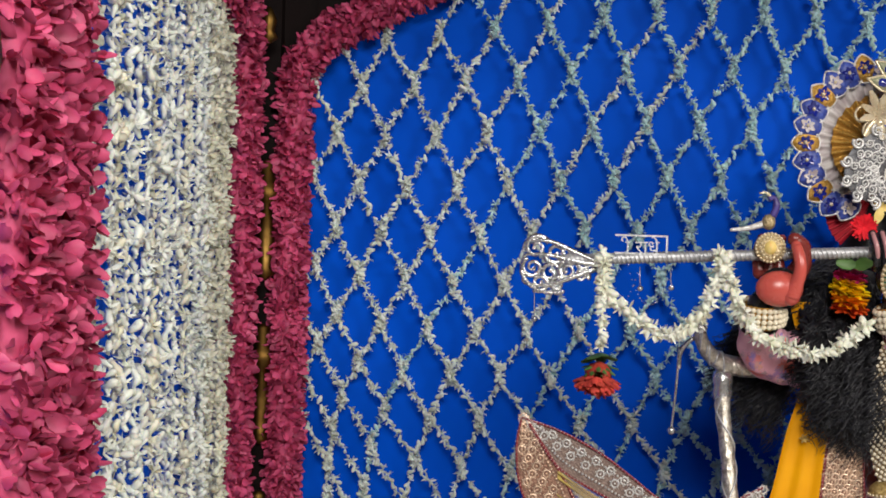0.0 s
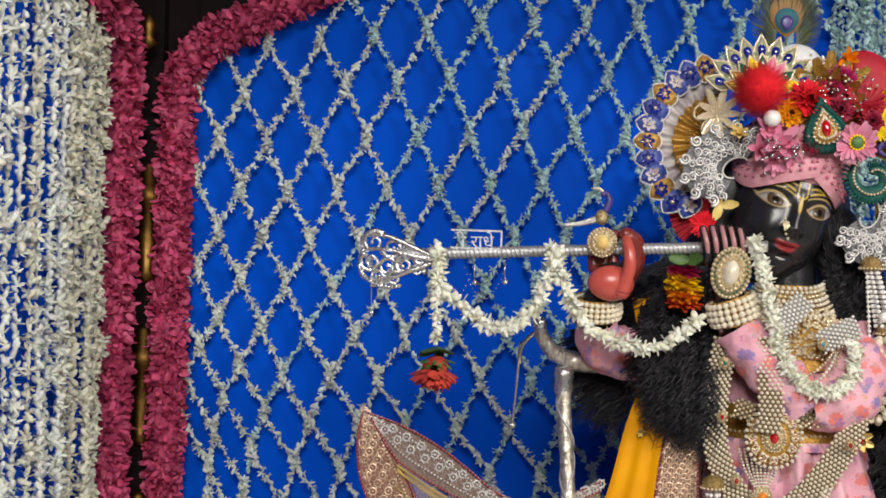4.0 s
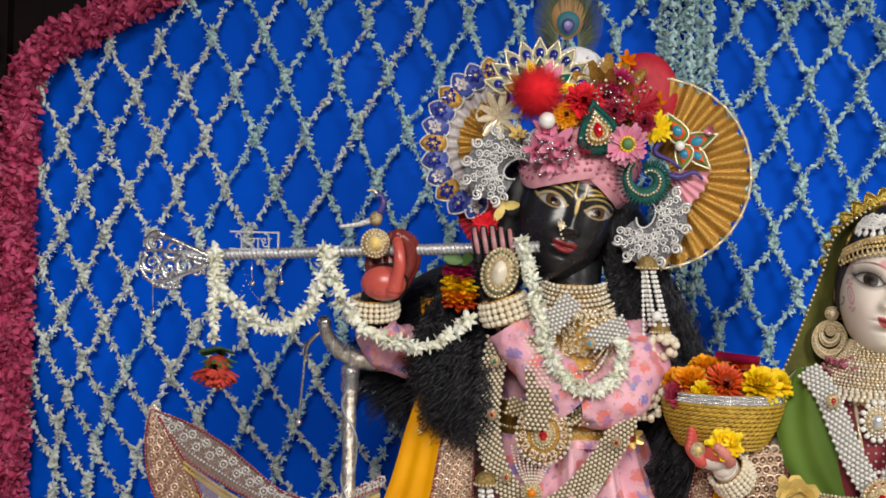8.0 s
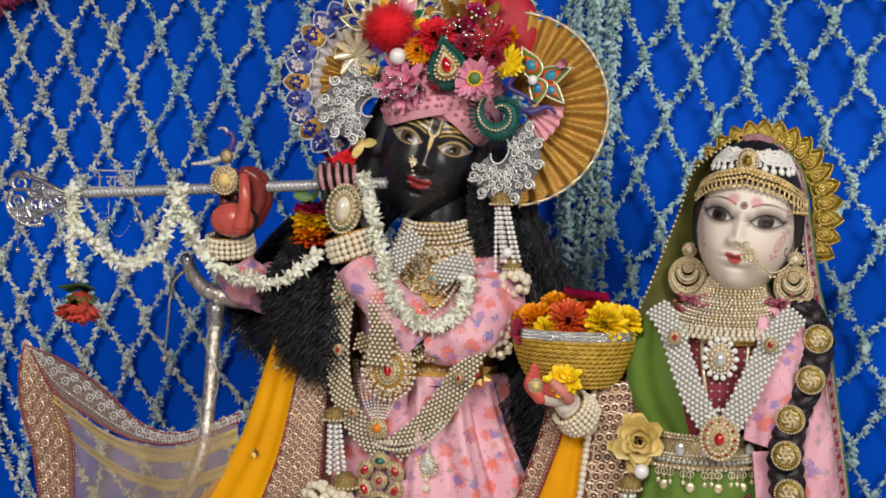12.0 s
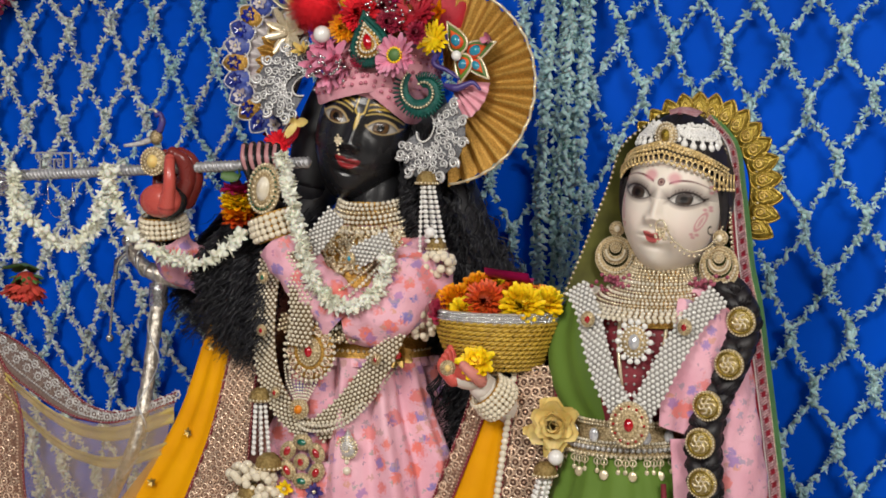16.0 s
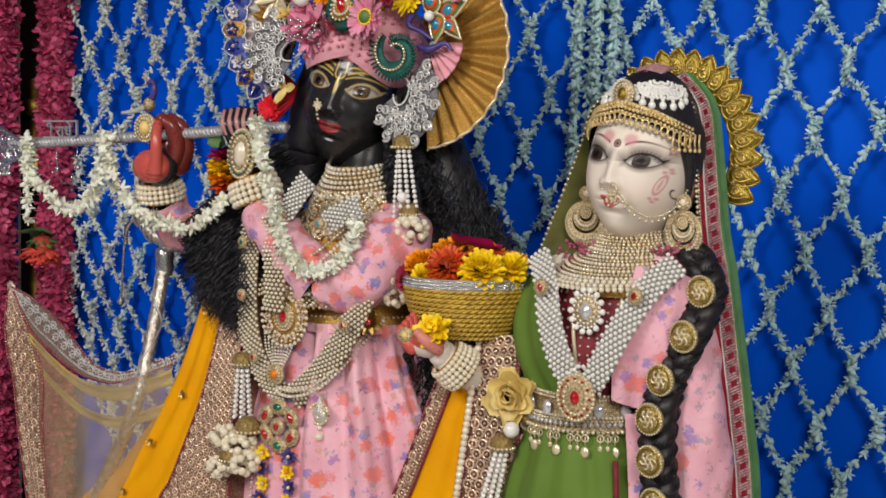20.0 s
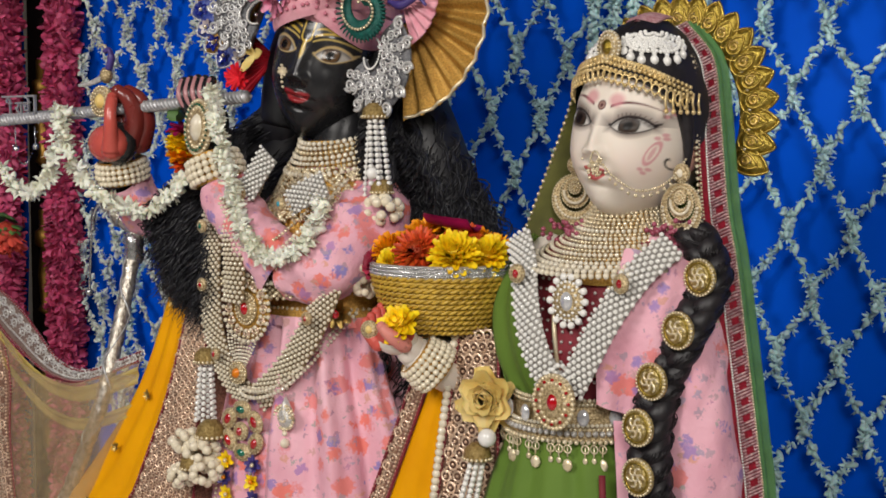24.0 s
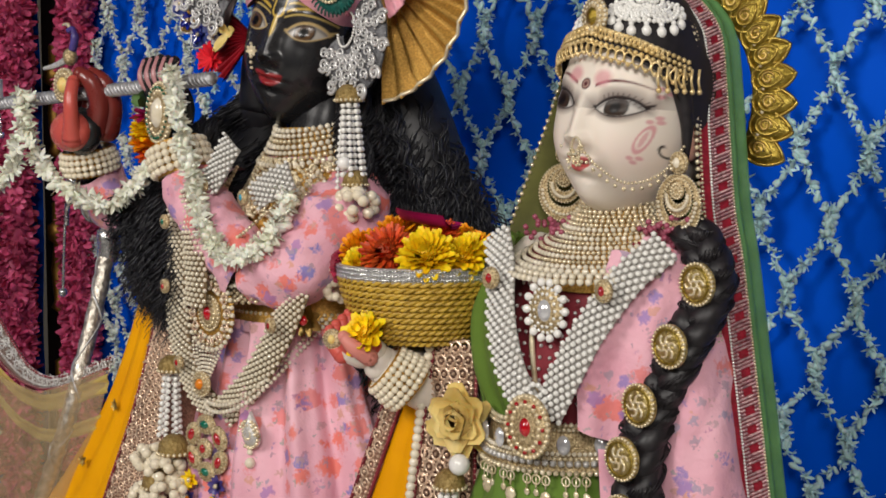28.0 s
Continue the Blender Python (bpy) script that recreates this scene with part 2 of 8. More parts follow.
# ---- materials ----
def mat(name, c1, c2=None, rough=0.5, metal=0.0, scale=30.0, bump=0.0, bscale=150.0, island=0.0, sheen=0.0, sss=0.0, coat=0.0, rvar=0.1, attr=False, trans=0.0, detail=4.0):
    """A node material: two tones mixed by noise, varied per loose piece, with fine relief."""
    m = bpy.data.materials.new(name)
    m.use_nodes = True
    nt = m.node_tree
    b = nt.nodes["Principled BSDF"]
    tex = nt.nodes.new("ShaderNodeTexCoord")
    no = nt.nodes.new("ShaderNodeTexNoise")
    no.inputs["Scale"].default_value, no.inputs["Detail"].default_value = scale, detail
    nt.links.new(tex.outputs["Object"], no.inputs["Vector"])
    ramp = nt.nodes.new("ShaderNodeMapRange")
    ramp.inputs["From Min"].default_value, ramp.inputs["From Max"].default_value = 0.33, 0.67
    nt.links.new(no.outputs["Fac"], ramp.inputs["Value"])
    mix = nt.nodes.new("ShaderNodeMix")
    mix.data_type = "RGBA"
    nt.links.new(ramp.outputs["Result"], mix.inputs["Factor"])
    mix.inputs["A"].default_value = (*c1, 1)
    mix.inputs["B"].default_value = (*(c2 or [v * 0.75 for v in c1]), 1)
    col = mix.outputs["Result"]
    if attr:
        at = nt.nodes.new("ShaderNodeAttribute")
        at.attribute_name = "paint"
        mul = nt.nodes.new("ShaderNodeMix")
        mul.data_type, mul.blend_type = "RGBA", "MULTIPLY"
        mul.inputs["Factor"].default_value = 1.0
        nt.links.new(col, mul.inputs["A"])
        nt.links.new(at.outputs["Color"], mul.inputs["B"])
        col = mul.outputs["Result"]
    if island:
        geo = nt.nodes.new("ShaderNodeNewGeometry")
        hsv = nt.nodes.new("ShaderNodeHueSaturation")
        mr = nt.nodes.new("ShaderNodeMapRange")
        mr.inputs["To Min"].default_value, mr.inputs["To Max"].default_value = 1 - island, 1 + island * 0.5
        nt.links.new(geo.outputs["Random Per Island"], mr.inputs["Value"])
        nt.links.new(mr.outputs["Result"], hsv.inputs["Value"])
        nt.links.new(col, hsv.inputs["Color"])
        col = hsv.outputs["Color"]
    nt.links.new(col, b.inputs["Base Color"])
    rr = nt.nodes.new("ShaderNodeMapRange")
    rr.inputs["To Min"].default_value, rr.inputs["To Max"].default_value = max(0.02, rough - rvar), min(1, rough + rvar)
    nt.links.new(no.outputs["Fac"], rr.inputs["Value"])
    nt.links.new(rr.outputs["Result"], b.inputs["Roughness"])
    b.inputs["Metallic"].default_value = metal
    b.inputs["Sheen Weight"].default_value = sheen
    b.inputs["Coat Weight"].default_value = coat
    b.inputs["Transmission Weight"].default_value = trans
    if sss:
        b.inputs["Subsurface Weight"].default_value = sss
        b.inputs["Subsurface Scale"].default_value = 0.01
    if bump:
        n2 = nt.nodes.new("ShaderNodeTexNoise")
        n2.inputs["Scale"].default_value, n2.inputs["Detail"].default_value = bscale, 3
        nt.links.new(tex.outputs["Object"], n2.inputs["Vector"])
        bp = nt.nodes.new("ShaderNodeBump")
        bp.inputs["Strength"].default_value, bp.inputs["Distance"].default_value = bump, 0.002
        nt.links.new(n2.outputs["Fac"], bp.inputs["Height"])
        nt.links.new(bp.outputs["Normal"], b.inputs["Normal"])
    return m


BLUE_CLOTH = mat("blue satin", (0.0, 0.098, 0.72), (0.0, 0.078, 0.60), 0.55, scale=5, bump=0.1, bscale=900)
BLUE_CLOTH.node_tree.nodes["Principled BSDF"].inputs["Specular IOR Level"].default_value = 0.04
CREAM_BUD = mat("cream flower buds", (0.86, 0.83, 0.68), (0.72, 0.68, 0.5), 0.6, scale=60, island=0.3, sss=0.1)
PALE_BUD = mat("pale tuberose buds", (0.78, 0.83, 0.78), (0.66, 0.69, 0.58), 0.6, scale=55, island=0.25, sss=0.1)
MINT_BUD = mat("pale green flower buds", (0.56, 0.77, 0.78), (0.43, 0.63, 0.62), 0.6, scale=50, island=0.28, sss=0.1)
WHITE_BUD = mat("white flower buds", (0.90, 0.91, 0.84), (0.8, 0.8, 0.66), 0.55, scale=70, island=0.2, sss=0.1)
JASMINE = mat("fresh white jasmine", (0.88, 0.87, 0.78), (0.78, 0.77, 0.6), 0.5, scale=70, island=0.12, sss=0.1)
PINK_PETAL = mat("pink petals", (0.70, 0.10, 0.23), (0.48, 0.038, 0.12), 0.6, scale=45, island=0.45, sss=0.08)
DARK_WOOD = mat("dark lacquered wood", (0.005, 0.0025, 0.0025), (0.009, 0.004, 0.004), 0.7, scale=12, bump=0.2)
DARK_WOOD.node_tree.nodes["Principled BSDF"].inputs["Specular IOR Level"].default_value = 0.15
BRASS = mat("worn brass", (0.26, 0.15, 0.04), (0.12, 0.06, 0.015), 0.45, 1.0, scale=25, bump=0.15, bscale=120)
HALL_WALL = mat("cream wall paint", (0.36, 0.33, 0.29), (0.3, 0.28, 0.24), 0.7, scale=3, bump=0.1)
MARBLE_FLOOR = mat("pale marble", (0.6, 0.58, 0.55), (0.45, 0.43, 0.41), 0.25, scale=4)

STONE_PAINT = mat("polished painted stone", (1, 1, 1), (0.9, 0.9, 0.9), 0.27, scale=40, attr=True, rvar=0.05, coat=0.05)
MARBLE_PAINT = mat("painted white marble", (1, 1, 1), (0.97, 0.96, 0.94), 0.42, scale=18, attr=True, rvar=0.05, sss=0.02)
MARBLE_PAINT.node_tree.nodes["Principled BSDF"].inputs["Specular IOR Level"].default_value = 0.28
HAIR = mat("black crimped wool", (0.014, 0.014, 0.018), (0.026, 0.025, 0.031), 0.48, scale=120, island=0.6)
BRAID = mat("smooth black hair", (0.007, 0.006, 0.008), (0.016, 0.012, 0.015), 0.5, scale=200, island=0.4)
PEARL_M = mat("ivory pearls", (0.83, 0.76, 0.63), (0.7, 0.62, 0.46), 0.2, scale=90, island=0.2, coat=0.4)
GOLDBEAD = mat("pale gold beads", (0.88, 0.78, 0.57), (0.70, 0.57, 0.36), 0.26, 0.35, scale=90, island=0.3)
WHITE_PEARL = mat("white pearls", (0.88, 0.87, 0.84), (0.8, 0.78, 0.74), 0.2, scale=90, island=0.12, coat=0.4)
GOLD = mat("antique gold", (0.68, 0.49, 0.18), (0.46, 0.3, 0.09), 0.4, 1.0, scale=60, bump=0.3, bscale=400)
LACE_GOLD = mat("pierced pale gold", (0.66, 0.52, 0.30), (0.26, 0.18, 0.08), 0.38, 0.5, scale=520, bump=0.6, bscale=700, detail=1)
GOLD_CLOTH = mat("gold brocade", (0.62, 0.36, 0.08), (0.36, 0.19, 0.035), 0.38, 0.6, scale=500, bump=0.5, bscale=900, detail=2)
# The dark gaps between strap pearls are put into this backing's brown.
STRAP_BACK = mat("brown webbing for pearl gaps", (0.3, 0.21, 0.11), (0.17, 0.11, 0.05), 0.6, 0.1, scale=300)
SILVER = mat("silver filigree", (0.82, 0.82, 0.82), (0.5, 0.5, 0.5), 0.25, 0.9, scale=120, bump=0.3, bscale=400)
SILVER_THREAD = mat("silver thread work", (0.74, 0.72, 0.70), (0.48, 0.46, 0.44), 0.36, 0.4, scale=300, bump=0.5, bscale=700)
PINK_CLOTH = mat("pink cotton net", (0.80, 0.40, 0.46), (0.70, 0.29, 0.36), 0.75, scale=90, bump=0.3, bscale=700, sheen=0.05)
BELL_GOLD = mat("beaded antique gold", (0.46, 0.33, 0.13), (0.26, 0.17, 0.05), 0.5, 0.65, scale=300, bump=0.9, bscale=650)
FLUTE_SILVER = mat("matt silver", (0.6, 0.6, 0.61), (0.42, 0.42, 0.44), 0.42, 0.6, scale=150, bump=0.3, bscale=400)
TIARA_GOLD = mat("pale gold lace beads", (0.86, 0.67, 0.36), (0.7, 0.5, 0.2), 0.35, 0.35, scale=90, island=0.3)
PINK_SOFT = mat("soft pink fabric petal", (0.78, 0.22, 0.36), (0.66, 0.3, 0.42), 0.6, scale=60, island=0.2)
YELLOW_SILK = mat("mustard yellow silk", (0.84, 0.38, 0.0), (0.72, 0.29, 0.0), 0.6, scale=14, bump=0.15, bscale=900)
GREEN_SILK = mat("leaf green silk", (0.14, 0.235, 0.04), (0.095, 0.17, 0.025), 0.55, scale=10, bump=0.2, bscale=900, sheen=0.03)
for silk in (YELLOW_SILK, GREEN_SILK):
    silk.node_tree.nodes["Principled BSDF"].inputs["Specular IOR Level"].default_value = 0.15
MAROON = mat("maroon velvet", (0.22, 0.012, 0.025), (0.14, 0.008, 0.016), 0.7, scale=80, sheen=0.05)
WHITE_WEB = mat("off-white webbing", (0.46, 0.44, 0.41), (0.34, 0.32, 0.29), 0.7, scale=300)
LACE_DARK = mat("dark brown lace", (0.17, 0.085, 0.05), (0.07, 0.03, 0.02), 0.5, 0.2, scale=420, bump=0.7, bscale=520, detail=2)
LACE = mat("rose gold lace", (0.36, 0.2, 0.13), (0.16, 0.075, 0.05), 0.5, 0.2, scale=420, bump=0.7, bscale=520, detail=2)
ROSE_THREAD = mat("rose gold thread", (0.86, 0.66, 0.5), (0.68, 0.47, 0.33), 0.3, 0.5, scale=200, island=0.35)
RED_GEM = mat("red glass stone", (0.5, 0.004, 0.01), (0.28, 0.002, 0.006), 0.08, scale=60, coat=1.0)
BLUE_GEM = mat("deep blue stone", (0.01, 0.02, 0.26), (0.006, 0.012, 0.14), 0.1, scale=60, coat=1.0)
GREEN_GEM = mat("green glass stone", (0.0, 0.16, 0.09), (0.0, 0.08, 0.05), 0.1, scale=60, coat=1.0)
CLEAR_GEM = mat("clear crystal stone", (0.82, 0.82, 0.82), (0.55, 0.56, 0.6), 0.06, 0.4, scale=200, coat=1.0)
TEAL_THREAD = mat("dark green thread", (0.0, 0.11, 0.085), (0.0, 0.06, 0.05), 0.6, scale=150, bump=0.6, bscale=500, island=0.2)
RED_FUZZ = mat("bright red fluff", (0.86, 0.008, 0.025), (0.66, 0.004, 0.014), 0.8, scale=60, island=0.25)
RED_CLOTH = mat("crimson cloth", (0.5, 0.012, 0.03), (0.34, 0.006, 0.02), 0.6, scale=60, bump=0.3, bscale=500)
DARK_RED = mat("dark red petals", (0.3, 0.008, 0.04), (0.42, 0.02, 0.06), 0.6, scale=60, island=0.35)
MAGENTA = mat("magenta rose petal", (0.52, 0.008, 0.12), (0.38, 0.004, 0.09), 0.5, scale=60, island=0.2)
YELLOW_PETAL = mat("yellow marigold petals", (1.0, 0.74, 0.01), (0.98, 0.62, 0.0), 0.55, scale=80, island=0.15, sss=0.1)
ORANGE_PETAL = mat("orange marigold petals", (0.98, 0.42, 0.0), (0.92, 0.28, 0.0), 0.55, scale=80, island=0.2, sss=0.1)
RUST_PETAL = mat("rust red chrysanthemum petals", (0.66, 0.05, 0.01), (0.78, 0.12, 0.01), 0.55, scale=80, island=0.35)
CORAL = mat("coral carnation petals", (0.72, 0.1, 0.06), (0.6, 0.05, 0.04), 0.6, scale=80, island=0.35)
LEAF = mat("green leaf", (0.06, 0.14, 0.03), (0.1, 0.2, 0.05), 0.5, scale=60, island=0.3)
WICKER = mat("yellow wicker cane", (0.62, 0.40, 0.05), (0.4, 0.24, 0.025), 0.42, scale=120, island=0.35, bump=0.3)
CROWN_GOLD = mat("dark engraved gold", (0.46, 0.34, 0.07), (0.22, 0.15, 0.02), 0.38, 0.9, scale=160, bump=0.6, bscale=420)
ROSE_GOLD = mat("gold organza", (0.9, 0.68, 0.26), (0.72, 0.5, 0.13), 0.5, 0.0, scale=50, island=0.2, sss=0.1)
PALE_CREAM = mat("off-white puff", (0.8, 0.79, 0.8), (0.66, 0.66, 0.7), 0.7, scale=120, bump=0.4)
ORANGE_FLAT = mat("orange enamel", (0.8, 0.25, 0.0), (0.7, 0.18, 0.0), 0.35, scale=60)
SKY_ENAMEL = mat("turquoise enamel", (0.03, 0.3, 0.42), (0.02, 0.2, 0.32), 0.25, scale=60, coat=0.5)
PURPLE = mat("deep violet enamel", (0.08, 0.06, 0.26), (0.05, 0.03, 0.16), 0.35, scale=60)


def floral(name, base, base2, scale=41.0):
    """Printed cotton: loose orange, blue and violet blossoms on a pale ground."""
    m = mat(name, base, base2, 0.7, scale=12, bump=0.7, bscale=110, sheen=0.05)
    nt = m.node_tree
    b = nt.nodes["Principled BSDF"]
    ground = b.inputs["Base Color"].links[0].from_socket
    tex = next(n for n in nt.nodes if n.type == "TEX_COORD")
    warp = nt.nodes.new("ShaderNodeTexNoise")
    warp.inputs["Scale"].default_value = 260
    nt.links.new(tex.outputs["Object"], warp.inputs["Vector"])
    add = nt.nodes.new("ShaderNodeVectorMath")
    add.operation = "MULTIPLY_ADD"
    nt.links.new(warp.outputs["Color"], add.inputs[0])
    add.inputs[1].default_value = (0.0135, 0.0135, 0.0135)
    nt.links.new(tex.outputs["Object"], add.inputs[2])
    col = ground
    for k, (sc, size, ramp) in enumerate(((scale, 0.42, ((0.78, 0.15, 0.09), (0.74, 0.22, 0.22))), (scale * 1.2, 0.34, ((0.16, 0.18, 0.50), (0.42, 0.2, 0.44))), (scale * 1.7, 0.3, ((0.36, 0.30, 0.42), (0.70, 0.33, 0.24))), (scale * 2.3, 0.25, ((0.34, 0.36, 0.32), (0.5, 0.2, 0.34))))):
        shift = nt.nodes.new("ShaderNodeVectorMath")
        shift.operation = "ADD"
        nt.links.new(add.outputs["Vector"], shift.inputs[0])
        shift.inputs[1].default_value = (0.37 * k, 0.0, 0.73 * k)
        flat = nt.nodes.new("ShaderNodeVectorMath")
        flat.operation = "MULTIPLY"
        nt.links.new(shift.outputs["Vector"], flat.inputs[0])
        flat.inputs[1].default_value = (1, 0.6, 1)
        vo = nt.nodes.new("ShaderNodeTexVoronoi")
        vo.inputs["Scale"].default_value = sc
        nt.links.new(flat.outputs["Vector"], vo.inputs["Vector"])
        edge = nt.nodes.new("ShaderNodeMapRange")
        edge.inputs["From Min"].default_value, edge.inputs["From Max"].default_value = size, size - 0.10
        nt.links.new(vo.outputs["Distance"], edge.inputs["Value"])
        sep = nt.nodes.new("ShaderNodeSeparateColor")
        nt.links.new(vo.outputs["Color"], sep.inputs["Color"])
        pick = nt.nodes.new("ShaderNodeMath")
        pick.operation = "GREATER_THAN"
        pick.inputs[1].default_value = 0.2
        nt.links.new(sep.outputs["Red"], pick.inputs[0])
        both = nt.nodes.new("ShaderNodeMath")
        both.operation = "MULTIPLY"
        nt.links.new(edge.outputs["Result"], both.inputs[0])
        nt.links.new(pick.outputs["Value"], both.inputs[1])
        soft = nt.nodes.new("ShaderNodeMath")
        soft.operation = "MULTIPLY"
        soft.inputs[1].default_value = 0.85
        nt.links.new(both.outputs["Value"], soft.inputs[0])
        tone = nt.nodes.new("ShaderNodeMix")
        tone.data_type = "RGBA"
        nt.links.new(sep.outputs["Green"], tone.inputs["Factor"])
        tone.inputs["A"].default_value, tone.inputs["B"].default_value = (*ramp[0], 1), (*ramp[1], 1)
        mx = nt.nodes.new("ShaderNodeMix")
        mx.data_type = "RGBA"
        nt.links.new(soft.outputs["Value"], mx.inputs["Factor"])
        nt.links.new(col, mx.inputs["A"])
        nt.links.new(tone.outputs["Result"], mx.inputs["B"])
        col = mx.outputs["Result"]
    nt.links.new(col, b.inputs["Base Color"])
    return m


def sheer(name, colour, share, rough=0.6):
    """Thin net cloth: part of the light goes straight through."""
    m = mat(name, colour, None, rough, scale=60)
    nt = m.node_tree
    out = nt.nodes["Material Output"]
    mix, tr = nt.nodes.new("ShaderNodeMixShader"), nt.nodes.new("ShaderNodeBsdfTransparent")
    mix.inputs["Fac"].default_value = share
    nt.links.new(tr.outputs["BSDF"], mix.inputs[1])
    nt.links.new(nt.nodes["Principled BSDF"].outputs["BSDF"], mix.inputs[2])
    nt.links.new(mix.outputs["Shader"], out.inputs["Surface"])
    return m


FLORAL = floral("pink printed cotton", (0.84, 0.48, 0.56), (0.72, 0.34, 0.43))
SHEER_YELLOW = sheer("sheer yellow net", (0.58, 0.43, 0.24), 0.27)
SILVER_WHITE = mat("white silver thread", (0.8, 0.78, 0.76), (0.55, 0.53, 0.52), 0.33, 0.7, scale=200, bump=0.3, bscale=600)
SHEER_GREEN = sheer("sheer green veil", (0.12, 0.3, 0.1), 0.8)

# ---- the hall and the shrine's shell ----
def slab(name, lo, hi, material, label, category):
    return thing(name, label, category, Geo().box(lo, hi), material, kind="structure", smooth=False)


slab("floor", (-3.1, -5.1, -0.1), (3.1, 0.4, 0.0), MARBLE_FLOOR, "pale marble floor of the temple hall", "floor")
slab("ceiling", (-3.1, -5.1, 3.0), (3.1, 0.4, 3.1), HALL_WALL, "plain cream ceiling of the hall", "ceiling")
slab("wall_north", (-3.0, 0.25, 0.0), (3.0, 0.4, 3.0), HALL_WALL, "plain cream wall behind the shrine", "wall")
slab("wall_south", (-3.0, -5.1, 0.0), (3.0, -5.0, 3.0), HALL_WALL, "plain cream wall of the hall", "wall")
slab("wall_west", (-3.1, -5.1, 0.0), (-3.0, 0.4, 3.0), HALL_WALL, "plain cream wall of the hall", "wall")
slab("wall_east", (3.0, -5.1, 0.0), (3.1, 0.4, 3.0), HALL_WALL, "plain cream wall of the hall", "wall")
slab("altar_platform", (-0.8, -0.95, 0.0), (1.05, 0.0, 0.18), MARBLE_FLOOR, "low marble platform under the statues", "platform")


# Unseen board and slab, added only to shade the top of the backdrop.
slab("unseen_shade_board", (-0.98, -1.32, 1.9), (1.1, -1.26, 2.16), DARK_WOOD, "dark board out of view, added to shade the upper backdrop", "canopy")
slab("unseen_shade_slab", (-0.98, -1.258, 2.16), (1.1, 0.02, 2.2), DARK_WOOD, "dark slab out of view, added to block light from above", "canopy")


def cloth(name, corner, along, up, nu, nv, label):
    """A hanging cloth with soft wrinkles and a hem of some thickness."""
    corner, along, up = V3(*corner), V3(*along), V3(*up)
    nrm = unit(np.cross(along, up))
    g = Geo()
    u, v = np.linspace(0, 1, nu)[:, None], np.linspace(0, 1, nv)[None, :]
    la, lu = np.linalg.norm(along), np.linalg.norm(up)
    wave = 0.0022 * np.sin(9 * u * la + 3 * np.sin(4 * v * lu)) + 0.0016 * np.sin(23 * v * lu + 5 * np.sin(6 * u * la)) + 0.0012 * np.sin(31 * (u * la + 0.4 * v * lu))
    base = corner + u[..., None] * along + v[..., None] * up
    g.grid(base + wave[..., None] * nrm)
    g.grid((base + wave[..., None] * nrm - 0.006 * nrm)[::-1])
    return thing(name, label, "cloth backdrop", g, BLUE_CLOTH, kind="structure")


cloth("backdrop", (-0.93, 0.015, 0.18), (1.95, 0, 0), (0, 0, 1.95), 160, 150, "plain royal blue satin cloth stretched behind the statues")
SIDE_A, SIDE_B = V3(-0.965, -0.03, 0), V3(-0.848, -1.16, 0)
side_dir = unit(SIDE_B - SIDE_A)
cloth("side_cloth", (-0.965, -0.03, 0.18), tuple(SIDE_B - SIDE_A), (0, 0, 1.75), 90, 120, "royal blue satin cloth on the side of the shrine")


def side(y, z, out=0.0):
    """A point of the side panel at depth y and height z, standing out from it."""
    k = (y - SIDE_A[1]) / (SIDE_B[1] - SIDE_A[1])
    p = SIDE_A + (SIDE_B - SIDE_A) * k
    return V3(p[0] + out, p[1], z)


# the dark arch above the backdrop and above the side panel, and the brass corner post
def arch_panel(name, lower, upper, depth, label):
    lower, upper = np.asarray(lower), np.asarray(upper)
    g = Geo()
    off = V3(*depth)
    g.grid(np.stack([lower, upper], 1))
    g.grid(np.stack([upper + off, lower + off], 1))
    g.grid(np.stack([lower + off, lower], 1))
    g.grid(np.stack([upper, upper + off], 1))
    return thing(name, label, "arch", g, DARK_WOOD, kind="structure", smooth=False)


BACK_ARCH = curve([(-0.86, -0.03, 0.18), (-0.866, -0.03, 0.8), (-0.862, -0.03, 1.36), (-0.84, -0.03, 1.43), (-0.74, -0.03, 1.492), (-0.6, -0.03, 1.562), (-0.3, -0.03, 1.70), (0.04, -0.03, 1.80)], 200)
arch_low = BACK_ARCH[BACK_ARCH[:, 2] > 1.43]
arch_panel("arch_back", arch_low + (0, 0.012, 0), np.c_[arch_low[:, :2], np.full(len(arch_low), 2.15)] + (0, 0.012, 0), (0, 0.012, 0), "dark lacquered arch above the blue backdrop")
SIDE_ARCH = curve([side(-0.105, 0.18, 0.028), side(-0.105, 0.8, 0.028), side(-0.1, 1.36, 0.03), side(-0.12, 1.445, 0.03), side(-0.24, 1.49, 0.03), side(-0.4, 1.56, 0.03), side(-0.62, 1.66, 0.03)], 180)
side_low = SIDE_ARCH[SIDE_ARCH[:, 2] > 1.44]
arch_panel("arch_side", side_low - (0.012, 0, 0), np.c_[side_low[:, :2], np.full(len(side_low), 1.95)] - (0.012, 0, 0), (-0.012, 0, 0), "dark lacquered arch above the flower curtain")

